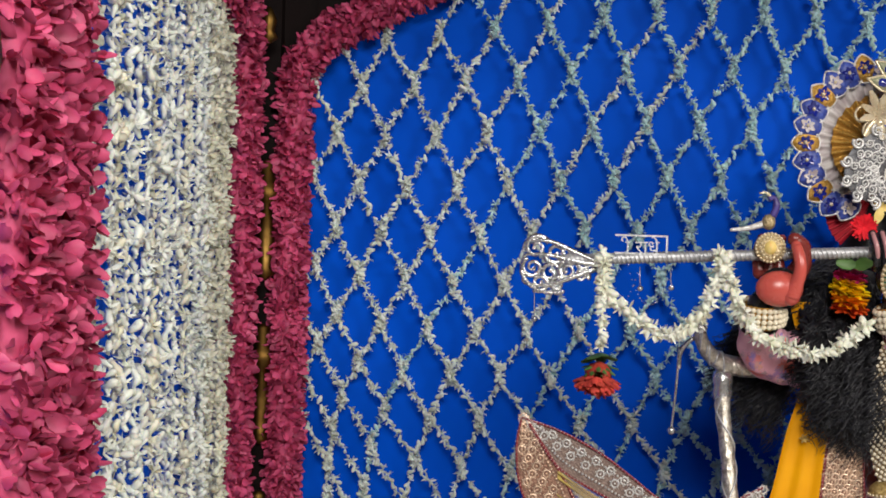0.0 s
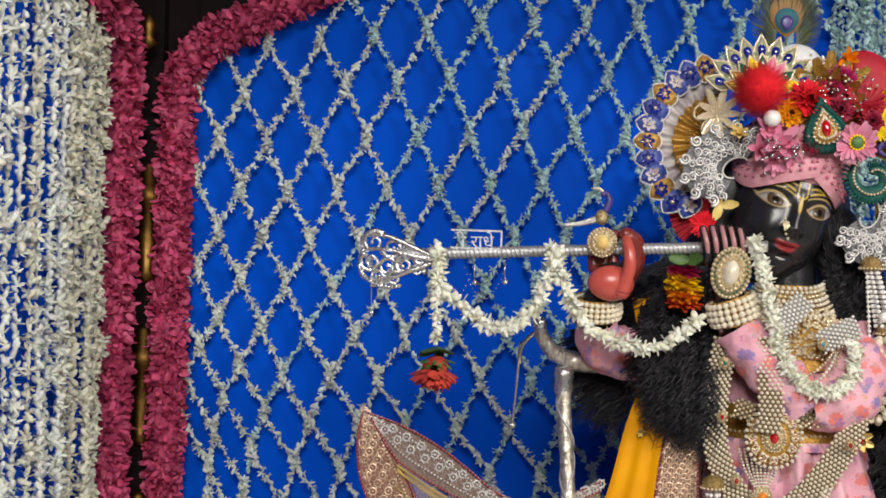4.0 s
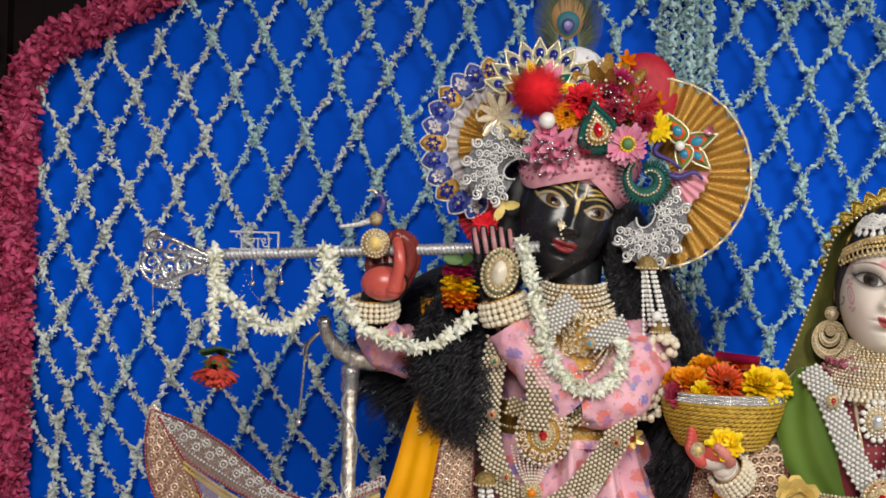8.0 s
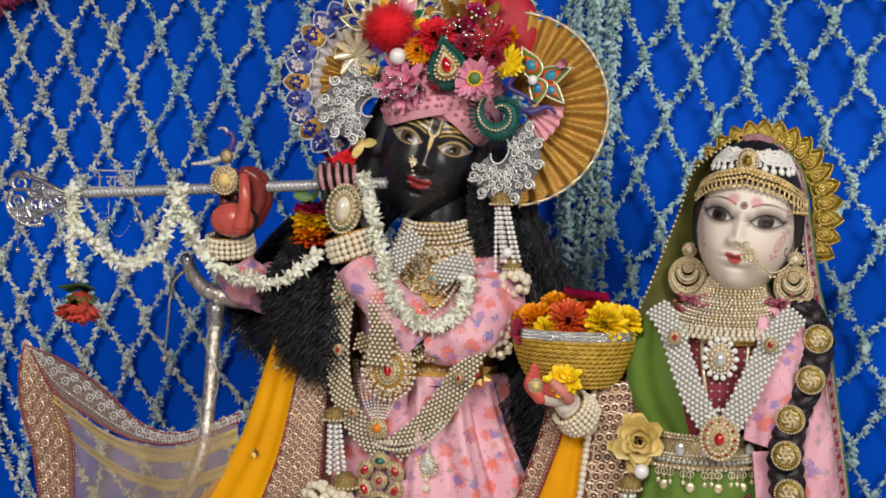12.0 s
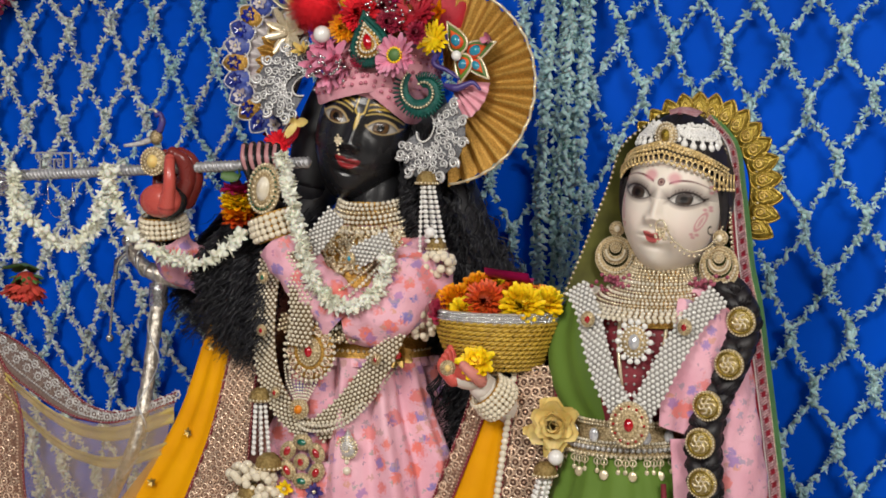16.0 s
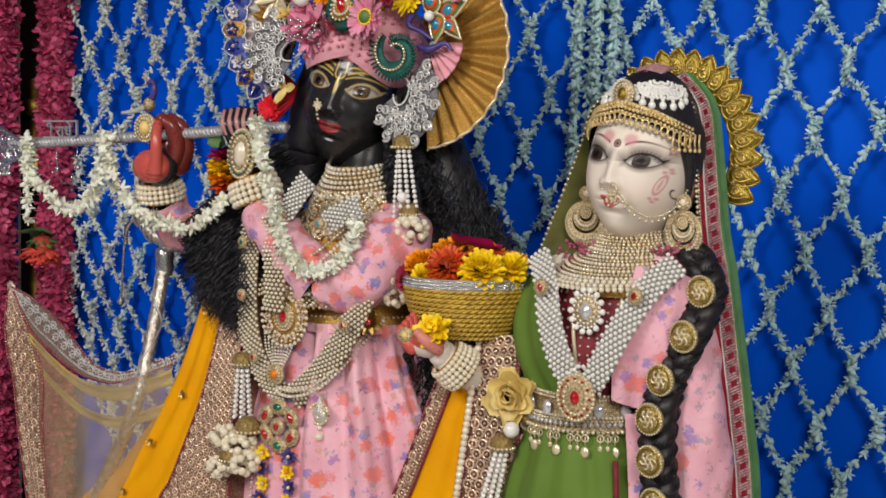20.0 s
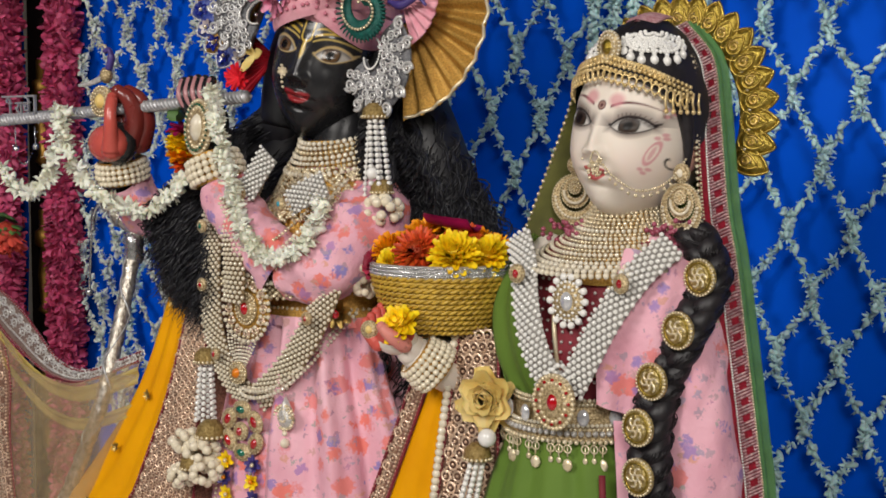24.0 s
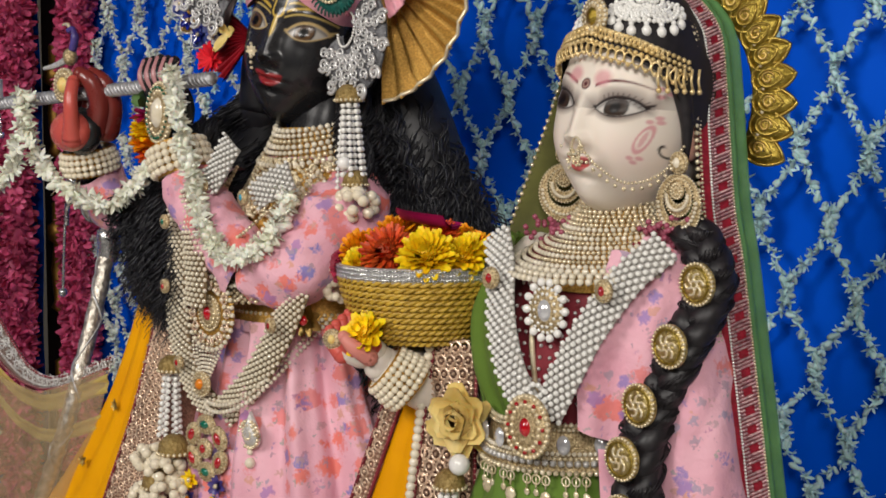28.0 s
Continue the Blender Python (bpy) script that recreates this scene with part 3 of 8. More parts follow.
post = thing("corner_post", "dark corner post of the shrine with turned brass mouldings", "pillar")
part("shaft", Geo().box((-0.945, -0.035, 0.18), (-0.885, 0.008, 1.95)), DARK_WOOD, post, smooth=False)
for z0 in (1.215, 0.97, 0.72):
    part("brass_ring", Geo().lathe([(0.004, z0 + 0.05), (0.012, z0 + 0.045), (0.012, z0 + 0.015), (0.019, z0 + 0.01), (0.019, z0 - 0.012), (0.01, z0 - 0.018), (0.015, z0 - 0.06), (0.011, z0 - 0.11), (0.016, z0 - 0.12), (0.004, z0 - 0.13)], pose(-0.899, -0.04, 0), 20), BRASS, post, "turned brass moulding")
part("cap_panel", Geo().box((-0.972, -0.13, 1.395), (-0.946, -0.036, 1.95)), DARK_WOOD, post, smooth=False)
part("cap_panel", Geo().box((-0.886, -0.012, 1.425), (-0.825, 0.006, 1.95)), DARK_WOOD, post, smooth=False)
front_post = thing("front_post", "gilded front post beside the pink garland", "pillar")
part("shaft", Geo().box((-0.93, -1.25, 0.0), (-0.865, -1.185, 2.0)), DARK_WOOD, front_post, smooth=False)
part("knob", Geo().lathe([(0.002, 1.36), (0.02, 1.35), (0.032, 1.32), (0.036, 1.28), (0.03, 1.235), (0.014, 1.21), (0.022, 1.195), (0.022, 1.18), (0.002, 1.175)], pose(-0.858, -1.165, 0), 24), BRASS, front_post, "bulging brass knob")
bird = Geo().lathe([(0.001, 1.475), (0.006, 1.47), (0.012, 1.455), (0.008, 1.44), (0.014, 1.43), (0.001, 1.42)], pose(-0.893, -0.085, 0.01), 14)
part("brass_finial", bird, BRASS, post, "small brass finial under the arch")

# ---- flower work ----
PETAL_A, PETAL_B = petal(0.9, 0.35, 0.35, 3, 0.7), petal(0.6, 0.6, 0.3, 3, 0.9)


def petal_rope(name, path, radius, density, size, label):
    """A thick rope of loose petals round a core."""
    g = Geo()
    ln = length(path)
    p = curve(path, max(12, int(ln / 0.012)))
    t_ = thing(name, label, "flower garland")
    part("core", Geo().tube(p, radius * 0.72, 8), PINK_PETAL, t_)
    n = int(ln * density)
    k = rng.integers(0, len(p) - 1, n)
    f = rng.random((n, 1))
    c = p[k] * (1 - f) + p[k + 1] * f
    t = unit(p[k + 1] - p[k])
    out = unit(np.cross(t, rng.normal(size=(n, 3))))
    places = c + out * radius * rng.uniform(0.6, 0.9, (n, 1))
    ways = unit(out + 1.1 * rng.normal(size=(n, 3)) * 0.6)
    turns = frames_to(ways)
    s = size * rng.uniform(0.7, 1.3, n)
    half = n // 2
    g.scatter(PETAL_A, turns[:half], places[:half], s[:half])
    g.scatter(PETAL_B, turns[half:], places[half:], s[half:])
    part("petal_mass", g, PINK_PETAL, t_)
    return t_


petal_rope("petal_garland", BACK_ARCH[::6], 0.0265, 4200, 0.0118, "thick rope garland of deep pink petals edging the blue backdrop")
petal_rope("petal_garland", SIDE_ARCH[::6], 0.030, 4400, 0.0125, "thick rope garland of deep pink petals edging the flower curtain")
for yy in (-0.945, -0.985, -1.025, -1.065, -1.095):
    petal_rope("petal_garland", [side(yy, 0.2, 0.004), side(yy + 0.008, 0.9, 0.008), side(yy, 1.4, 0.004), side(yy, 1.75, 0.004)], 0.027, 2300, 0.0135, "wide hanging garland of deep pink petals at the front edge")

curtain = thing("flower_curtain", "curtain of closely hung strings of cream white tuberose buds", "flower curtain")
for k in range(19):
    yy = -0.17 - 0.0405 * k
    top = np.interp(yy, [-0.62, -0.4, -0.24, -0.12], [1.66, 1.56, 1.48, 1.43])
    w = rng.normal(0, 0.006, 4)
    g = Geo()
    bud_strand(g, [side(yy + w[0], 0.45, 0.022), side(yy + w[1], 0.8, 0.022 + abs(w[2])), side(yy + w[2], 1.15, 0.024), side(yy, top, 0.022)], 0.0105, 0.018 if k < 6 else 0.0155, 3 if k < 8 else 2, 0.45, 0.45, 0.65)
    for _ in range(14 if k < 6 else 4):
        z_ = rng.uniform(0.5, top - 0.03)
        y_ = yy + rng.normal(0, 0.01)
        bud_strand(g, [side(y_ - 0.018, z_ + rng.normal(0, 0.004), 0.026), side(y_ + 0.018, z_ + rng.normal(0, 0.004), 0.026)], 0.009, 0.018, 2, 0.4, 0.4, 0.9)
    part("flower_string", g, (CREAM_BUD, WHITE_BUD)[0 if k < 5 or k % 4 == 0 else 1], curtain)

# the lattice of flower strings on the backdrop
KNOT_X = np.array([-0.1125, -0.0218, 0.0023, 0.0066, 0.0025, 0.7403, 0.0163, -0.0017, -0.0091, -0.0622, 0.0287, -0.024, 0.012, -0.0328, 0.058])
KNOT_Z = np.array([1.332, -0.408, 0.0125, 0.0396, -0.0201, -0.0609, 0.0157, -0.0145, 0.0061, -0.1745, 0.037, -0.0156, 0.047, -0.0466, 0.1517])


def knot(u, v):
    a, b = u / 20 - 0.9, v / 5
    w = np.array([a**i * b**j for i in range(5) for j in range(5 - i)])
    return V3(w @ KNOT_X + 0.002 * math.sin(3.1 * u + 1.7 * v), -0.013, w @ KNOT_Z + 0.002 * math.sin(2.3 * u - 1.9 * v))


def under_arch(p):
    zmax = np.interp(p[0], BACK_ARCH[:, 0][BACK_ARCH[:, 2] > 1.36], BACK_ARCH[:, 2][BACK_ARCH[:, 2] > 1.36])
    return p[2] < zmax and -0.86 < p[0] < 0.95 and p[2] > 0.5


lattice = thing("flower_lattice", "diamond lattice of strung tuberose buds pinned over the blue cloth", "flower lattice")
for fam in (1, -1):
    for s in range(-30, 70, 2):
        nodes = []
        for v in range(-9, 12):
            u = s + fam * v
            if -3 <= u <= 50:
                q = knot(u, v)
                if under_arch(q):
                    tall = float(np.interp(q[0], [-0.55, 0.1], [0.0035, 0.009])) + 0.003 * math.sin(1.3 * u + v)
                    nodes += [q + (0, -0.006 if fam > 0 else 0.002, tall), q + (0, -0.006 if fam > 0 else 0.002, -tall)]
        if len(nodes) < 2:
            continue
        nodes = np.array(nodes)
        g = Geo()
        n = int(length(nodes) / 0.0085)
        path = curve(nodes, n)
        path = path + rng.normal(0, 0.0006, path.shape)
        mid = nodes[:, 0].mean()
        bud_strand(g, path if n >= 60 else nodes, 0.0085, 0.0128, 2, 0.4, 0.5, 0.75)
        for q in (nodes[::2] + nodes[1::2]) / 2:
            bud_strand(g, [q - (0, 0, 0.012), q + (0, 0, 0.012)], 0.0075, 0.013, 2, 0.3, 0.4)
        warm = mid < -0.56 or (mid < -0.3 and rng.random() < 0.4)
        part("flower_string", g, PALE_BUD if warm else MINT_BUD, lattice)

thick = thing("hanging_garland", "dense bundle of pale green tuberose strings hanging down the backdrop", "flower garland")
for k in range(9):
    x0 = 0.106 + 0.0088 * k
    yy = -0.02 - 0.012 * (k % 3)
    g = Geo()
    bud_strand(g, [(x0 + 0.004, yy, 1.78), (x0, yy, 1.4), (x0 - 0.008 + rng.normal(0, 0.003), yy, 1.2), (x0 - 0.012 + rng.normal(0, 0.005), yy, 1.03 - 0.03 * (k % 3))], 0.010, 0.0135, 3, 0.35, 0.2)
    part("flower_string", g, MINT_BUD, thick)

# ---- makers of cloth, jewels and flowers ----
def frame_at(x, y, z, yaw=0.0, tilt=0.0, spin=0.0):
    """A pose whose +z faces the viewer (towards -y), turned by yaw to the viewer's right, tilted up, and spun clockwise."""
    return pose(x, y, z) @ pose(0, 0, 0, 0, 0, yaw) @ pose(0, 0, 0, 90 - tilt, 0, 0) @ pose(0, 0, 0, 0, 0, -spin)


def sheet_points(left, right, n=40, m=12, fold=0.0, k=3.0, phase=0.0, bulge=0.0, taper=False):
    a, b = curve(left, n), curve(right, n)
    s = np.linspace(0, 1, m)[None, :, None]
    p = a[:, None] * (1 - s) + b[:, None] * s
    nr = unit(np.cross(b - a, np.gradient(a, axis=0)))[:, None]
    nr = np.where(nr[..., 1:2] > 0, -nr, nr)
    w = fold * np.sin(2 * np.pi * k * s + phase) * (np.linspace(0.2, 1, n)[:, None, None] if taper else 1) + bulge * np.sin(np.pi * s)
    return p + nr * w, nr


def sheet(left, right, n=40, m=12, thick=0.0015, **kw):
    p, nr = sheet_points(left, right, n, m, **kw)
    return Geo().grid(p).grid((p - nr * thick)[::-1])


def pearl_net(left, right, r=0.0023, **kw):
    """Pearls in staggered rows between two lines."""
    a, b = curve(left, 60), curve(right, 60)
    rows = max(2, int(length(a) / (r * 1.85)))
    wide = float(np.linalg.norm(b - a, axis=1).mean())
    cols = max(2, int(round(wide / (r * 2.2))))
    p, nr = sheet_points(left, right, rows, cols * 2, **kw)
    pts = [p[i, (i % 2) :: 2] - 0 * nr[i] for i in range(rows)]
    return np.concatenate(pts)


def pearl_line(path, r=0.0025, gap=None, geo=None):
    n = max(2, int(length(curve(path, 80)) / (gap or r * 1.95)))
    return pearls(geo or Geo(), curve(path, n), r)


def ring_path(c, rx, rz, n=40, m=None, a0=0.0, a1=360.0):
    a = np.radians(np.linspace(a0, a1, n))
    p = np.stack([rx * np.cos(a), rz * np.sin(a), 0 * a], -1)
    return move(p + np.asarray(c), m)


def spiral(c, r0, r1, turns, a0, m, n=26, lift=0.0):
    a = np.radians(a0) + np.linspace(0, turns * 2 * np.pi, n)
    r = np.linspace(r0, r1, n)
    return move(np.stack([r * np.cos(a), r * np.sin(a), 0 * a + lift], -1) + np.asarray(c), m)


def teardrop(wide, tall, n=24, point=1.5):
    """An outline with its point up."""
    a = np.linspace(0, 2 * np.pi, n, endpoint=False)
    x = wide * 0.5 * np.sin(a) * np.sin(a / 2) ** point * 1.25
    z = -tall * 0.5 * np.cos(a)
    return np.stack([x, -z, 0 * a], -1)[::-1]


def plate(outline, m, thick=0.002, dome=0.0015):
    """A thin domed plate inside an outline."""
    o = np.asarray(outline)
    c = o.mean(0)
    g = Geo()
    rings = [o * 1.0, c + (o - c) * 0.97 + (0, 0, thick), c + (o - c) * 0.55 + (0, 0, thick + dome), c + (o - c) * 0.02 + (0, 0, thick + dome * 1.3)]
    return g.grid(move(np.stack(rings), m), wrap=True)


def gem(c, wide, tall, m, high=0.5, sides=12):
    a = np.arange(sides) * 2 * np.pi / sides
    rings = []
    for k, h in ((1.0, 0.0), (0.92, 0.25), (0.6, 0.8), (0.02, 1.0)):
        rings.append(np.stack([wide / 2 * k * np.cos(a), tall / 2 * k * np.sin(a), 0 * a + h * high * min(wide, tall) / 2], -1) + np.asarray(c))
    return Geo().grid(move(np.stack(rings), m), wrap=True)


def join(*geos):
    g = Geo()
    for o in geos:
        for f in o.f:
            g.f.append(f + g.n)
        g.v += o.v
        g.n += o.n
    return g


def bloom(m, size, rows, seed=0, tmpl=None, squash=1.0):
    """A flower facing +z of m: rows of (count, spread degrees, length, width)."""
    r = np.random.default_rng(seed)
    g = Geo()
    mm = np.array(m)
    for count, spread, ln, wide in rows:
        tv, tf = tmpl or petal(wide, 0.12, 0.25, 3, 0.7, 0.03)
        a = np.arange(count) * 2 * np.pi / count + r.uniform(0, 6)
        s = np.radians(spread + r.uniform(-9, 9, count))
        way = np.stack([np.cos(a) * np.sin(s), np.sin(a) * np.sin(s), np.cos(s)], -1)
        side_ = np.stack([-np.sin(a), np.cos(a), 0 * a], -1)
        turn = np.stack([side_, np.cross(way, side_), way], -1)
        turn = mm[:3, :3] @ turn
        sc = size * ln * r.uniform(0.85, 1.12, count)
        if len(rows) > 3 and count == rows[0][0]:
            g.ball(mm[:3, 3] + mm[:3, 2] * size * 0.12, size * 0.5, 10)
        g.scatter((tv, tf), turn, np.broadcast_to(mm[:3, 3], (count, 3)), sc)
    return g


MARIGOLD = [(26, 100, 0.95, 0.34), (26, 86, 1.0, 0.34), (24, 72, 0.97, 0.34), (22, 58, 0.93, 0.34), (18, 44, 0.9, 0.34), (14, 30, 0.86, 0.34), (8, 15, 0.82, 0.34)]
MUM = [(30, 94, 1.0, 0.2), (30, 82, 0.97, 0.2), (28, 70, 0.9, 0.2), (24, 56, 0.82, 0.2), (20, 42, 0.74, 0.2), (14, 26, 0.64, 0.22), (8, 12, 0.56, 0.22)]
DAISY = [(20, 84, 1.0, 0.3), (20, 72, 0.92, 0.3)]
LILY = [(6, 62, 1.0, 0.42), (5, 35, 0.8, 0.4)]
ROSE = [(6, 85, 1.0, 0.85), (6, 66, 0.92, 0.85), (5, 45, 0.8, 0.85), (4, 22, 0.66, 0.8), (3, 8, 0.55, 0.7)]


def lace_band(parent, left, right, n=50, m=10, motif=0.0085, name="border", fold=0.0, edge=MAROON, lab="rose gold lace border with maroon piping", ground=None, ringmat=None, **kw):
    """A lace border with piping, a row of rings and small beads on it."""
    band = part(name, sheet(left, right, n, m, fold=fold, **kw), ground or LACE, parent, lab)
    a, b = curve(left, n), curve(right, n)
    wide = float(np.linalg.norm(b - a, axis=1).mean())
    part("piping", Geo().tube(a + (0, -0.001, 0), 0.0016, 6).tube(b + (0, -0.001, 0), 0.0016, 6), edge, band)
    cols = max(1, int(wide / (motif * 2.1)))
    rows = max(2, int(length(a) / (motif * 1.25)))
    p, nr = sheet_points(left, right, rows, cols * 2 + 3, fold=fold, **kw)
    g, h = Geo(), Geo()
    for i in range(rows):
        for j in range(cols):
            c = p[i, 2 * j + 2 if i % 2 else min(2 * j + 1, 2 * cols)]
            mm = frame_at(*(c + nr[i, 0] * 0.0008))
            ring = np.stack([ring_path((0, 0, 0), motif * q, motif * q, 10, mm)[:-1] for q in (0.72, 0.58, 0.44)])
            ring[1] += nr[i, 0] * 0.0012
            g.grid(ring, wrap=True)
            h.scatter(BEAD, np.eye(3)[None], c[None] + nr[i, 0] * 0.001, motif * 0.2)
            h.scatter(BEAD, np.eye(3)[None], ring_path((0, 0, 0.0006), motif * 0.8, motif * 0.8, 8, mm)[:-1], motif * 0.12)
    for j in (0, 1, -2, -1):
        pts = p[:, j] + nr[:, 0] * 0.001
        h = pearls(h, curve(pts, max(3, int(length(pts) / 0.0042))), 0.0017)
    part("ring_motif", g, ringmat or ROSE_THREAD, band)
    part("sequin_work", h, ringmat or ROSE_THREAD, band)
    return band


def brooch(parent, name, c, size, yaw=0.0, stone=RED_GEM, beads=14, spin=0.0, tall=1.15, rim=GOLDBEAD, lab="round gold brooch with a red stone", jewel=0.42):
    """A domed brooch with a stone and rings of beads."""
    m = frame_at(*c, yaw, 0, spin)
    a = np.radians(np.linspace(0, 360, 20, endpoint=False))
    base = part(name, plate(np.stack([size * 0.5 * np.cos(a), size * 0.5 * tall * np.sin(a), 0 * a], -1), m, 0.002, 0.002), LACE_GOLD, parent, lab)
    part("stone", gem((0, 0, 0.0035), size * jewel, size * 1.15 * jewel * tall, m, 0.7), stone, base)
    bead_parts("bead", ring_path((0, 0, 0.003), size * 0.3, size * 0.34 * tall, beads + 1, m)[:-1], size * 0.055, rim, base)
    bead_parts("bead", ring_path((0, 0, 0.002), size * 0.46, size * 0.46 * tall, int(beads * 1.6) + 1, m)[:-1], size * 0.055, rim, base)
    return base


def sleeve(path, radii, sides=40, amp=0.08, seed=0.0):
    """A soft sleeve along a path, with slanting creases."""
    n = len(path)
    g = Geo().tube(path, 1.0, sides, False)
    v = g.v[0].reshape(n, sides, 3)
    c = np.asarray(path)[:, None]
    a = np.arange(sides)[None] * 2 * np.pi / sides
    s = np.linspace(0, 1, n)[:, None]
    w = np.sin(3 * a + 14 * s + seed) + 0.7 * np.sin(5 * a - 23 * s + 1.7 + seed) + 0.5 * np.sin(2 * a + 37 * s) + 0.4 * np.sin(9 * a + 8 * np.sin(9 * s) + seed)
    g.v[0] = (c + (v - c) * (np.asarray(radii)[:, None] * (1 + amp * w))[..., None]).reshape(-1, 3)
    return g


def head_points(cols_n=250, rows_n=210):
    s = np.linspace(-1, 1, cols_n)
    az = np.pi * (0.42 * s + 0.58 * s**3)
    q = np.linspace(-1, 1, rows_n)
    el = np.pi / 2 * (0.5 * q + 0.5 * q**3) * 0.999 - 0.0
    a, e = np.meshgrid(az, el)
    return a, e


def bump_at(x, z, cx, cz, sx, sz):
    return np.exp(-(((x - cx) / sx) ** 2) - ((z - cz) / sz) ** 2)


def head_shape(k=(1, 1, 1), chin=0.069, jaw=0.30):
    """A doll-like head about the bridge of its nose, facing -y, and the flat face coordinates of each point."""
    a, e = head_points()
    sgn = lambda v, p: np.sign(v) * np.abs(v) ** p
    x = 0.0545 * sgn(np.sin(a), 0.92) * np.cos(e) ** 0.9
    y = -0.064 * sgn(np.cos(a), 0.95) * np.cos(e) ** 0.85
    y = np.where(y > 0, y * 1.25, y)
    z = np.where(e > 0, 0.092, chin) * np.sin(e)
    low = np.clip(-z / chin, 0, 1)
    x = x * (1 - jaw * low**1.9)
    y = np.where(y < 0, y * (1 - 0.04 * low**2), y * (1 - 0.25 * low))
    front = np.clip(-y / 0.03, 0, 1) ** 1.0
    d = 0.0
    ridge = np.interp(z, [-0.024, -0.0165, -0.0115, 0.004, 0.016, 0.03], [0, 0.004, 0.0098, 0.006, 0.003, 0.0])
    wide = np.interp(z, [-0.02, -0.012, 0.004, 0.016], [0.008, 0.0072, 0.0058, 0.007])
    d = d + ridge * np.exp(-((x / wide) ** 2))
    for sg in (-1, 1):
        d = d + 0.0055 * bump_at(x, z, sg * 0.0075, -0.0135, 0.0042, 0.0045)
        d = d - 0.0042 * bump_at(x, z, sg * 0.021, 0.011, 0.013, 0.009)
        d = d + 0.0048 * bump_at(x, z, sg * 0.0262, 0.0095, 0.0105, 0.0062)
        d = d + 0.0022 * bump_at(x, z, sg * 0.024, 0.0265, 0.014, 0.005)
        d = d + 0.0042 * bump_at(x, z, sg * 0.029, -0.020, 0.017, 0.017)
    d = d + 0.0046 * bump_at(x, z, 0, -0.0268, 0.0115, 0.003) + 0.0052 * bump_at(x, z, 0, -0.0345, 0.0095, 0.0032)
    d = d - 0.003 * bump_at(x, z, 0, -0.0306, 0.012, 0.0011) - 0.0025 * bump_at(x, z, 0, -0.041, 0.011, 0.0028)
    d = d + 0.0062 * bump_at(x, z, 0, -0.0545 * chin / 0.069, 0.015, 0.0125)
    p = np.stack([x, y - d * front, z], -1)
    return p * np.asarray(k), x, z, front


def mixc(col, mask, c):
    m = np.clip(mask, 0, 1)[..., None]
    return col * (1 - m) + np.asarray(c) * m


def edge(dist, soft=0.0005):
    """1 inside (negative), 0 outside."""
    return np.clip(0.5 - dist / (2 * soft), 0, 1)


def paint_face(x, z, front, skin, lip, brow, eye_rim, lid, iris, tall=1.0, mouth=0.0142, thin=1.0):
    col = np.broadcast_to(np.asarray(skin, float), x.shape + (3,)).copy()
    on = (front > 0.35) * 1.0
    for sg in (-1, 1):
        u = (x - sg * 0.0262) * sg
        w = z - 0.0112 - 0.10 * u
        ln = 0.0150
        arc = np.clip(1 - (u / ln) ** 2, 0, 1)
        up, dn = 0.0076 * tall * arc**0.8, 0.0054 * tall * arc**0.9
        inside = np.maximum(w - up, -w - dn)
        inside = np.maximum(inside, np.abs(u) - ln)
        col = mixc(col, on * edge(inside - np.where(w > 0, 0.0062, 0.003), np.where(w > 0, 0.006, 0.003)) * 0.92, lid)
        col = mixc(col, on * edge(inside - 0.0010 - 0.0013 * (w > 0), 0.0005), eye_rim)
        wing = np.abs(w - 0.0018 - 0.25 * (u - ln)) - 0.0008
        col = mixc(col, on * edge(np.maximum(wing, np.abs(u - ln - 0.001) - 0.003)), eye_rim)
        col = mixc(col, on * edge(inside, 0.0004), np.where(np.asarray(skin)[0] > 0.3, (0.55, 0.52, 0.49), (0.40, 0.37, 0.33)))
        r = np.hypot(u + 0.001, w - 0.0006)
        eye_in = on * edge(inside + 0.0002, 0.0004)
        col = mixc(col, eye_in * edge(r - 0.0084), (0.012, 0.01, 0.008))
        col = mixc(col, eye_in * edge(r - 0.0074), iris)
        col = mixc(col, eye_in * edge(r - 0.0038), (0.004, 0.003, 0.003))
        col = mixc(col, eye_in * edge(up - w - 0.0026, 0.0012) * 0.6, (0.04, 0.03, 0.03))
        v = (u + 0.002) / 0.021
        bw = np.abs(z - 0.0238 - 0.0065 * np.clip(1 - v * v, 0, 1) - 0.0018 * v) - 0.0024 * thin * np.clip(0.75 - 0.55 * v, 0.15, 1)
        col = mixc(col, on * edge(np.maximum(bw, (np.abs(v - 0.15) - 0.9) * 0.02)), brow)
    m = np.clip(1 - (x / mouth) ** 2, 0, 1)
    smile = 0.0042 * (x / mouth) ** 2
    upper = (z + 0.0303 - smile) - 0.0052 * m**0.7 * (1 - 0.25 * np.exp(-((x / 0.0025) ** 2)))
    lower = -(z + 0.0303 - smile) - 0.0062 * m**0.6
    col = mixc(col, on * edge(np.maximum(np.maximum(upper, lower), np.abs(x) - mouth), 0.0006), lip)
    col = mixc(col, on * edge(np.maximum(np.abs(z + 0.0305 - smile) - 0.0005, np.abs(x) - mouth)), np.asarray(lip) * 0.25)
    return col


def face_pose(c, yaw, roll, pitch=0.0):
    """Pose of a head: yaw turns it to the viewer's left, roll leans its crown to the viewer's right."""
    return pose(*c) @ pose(0, 0, 0, 0, 0, -yaw) @ pose(0, 0, 0, 0, roll, 0) @ pose(0, 0, 0, pitch, 0, 0)


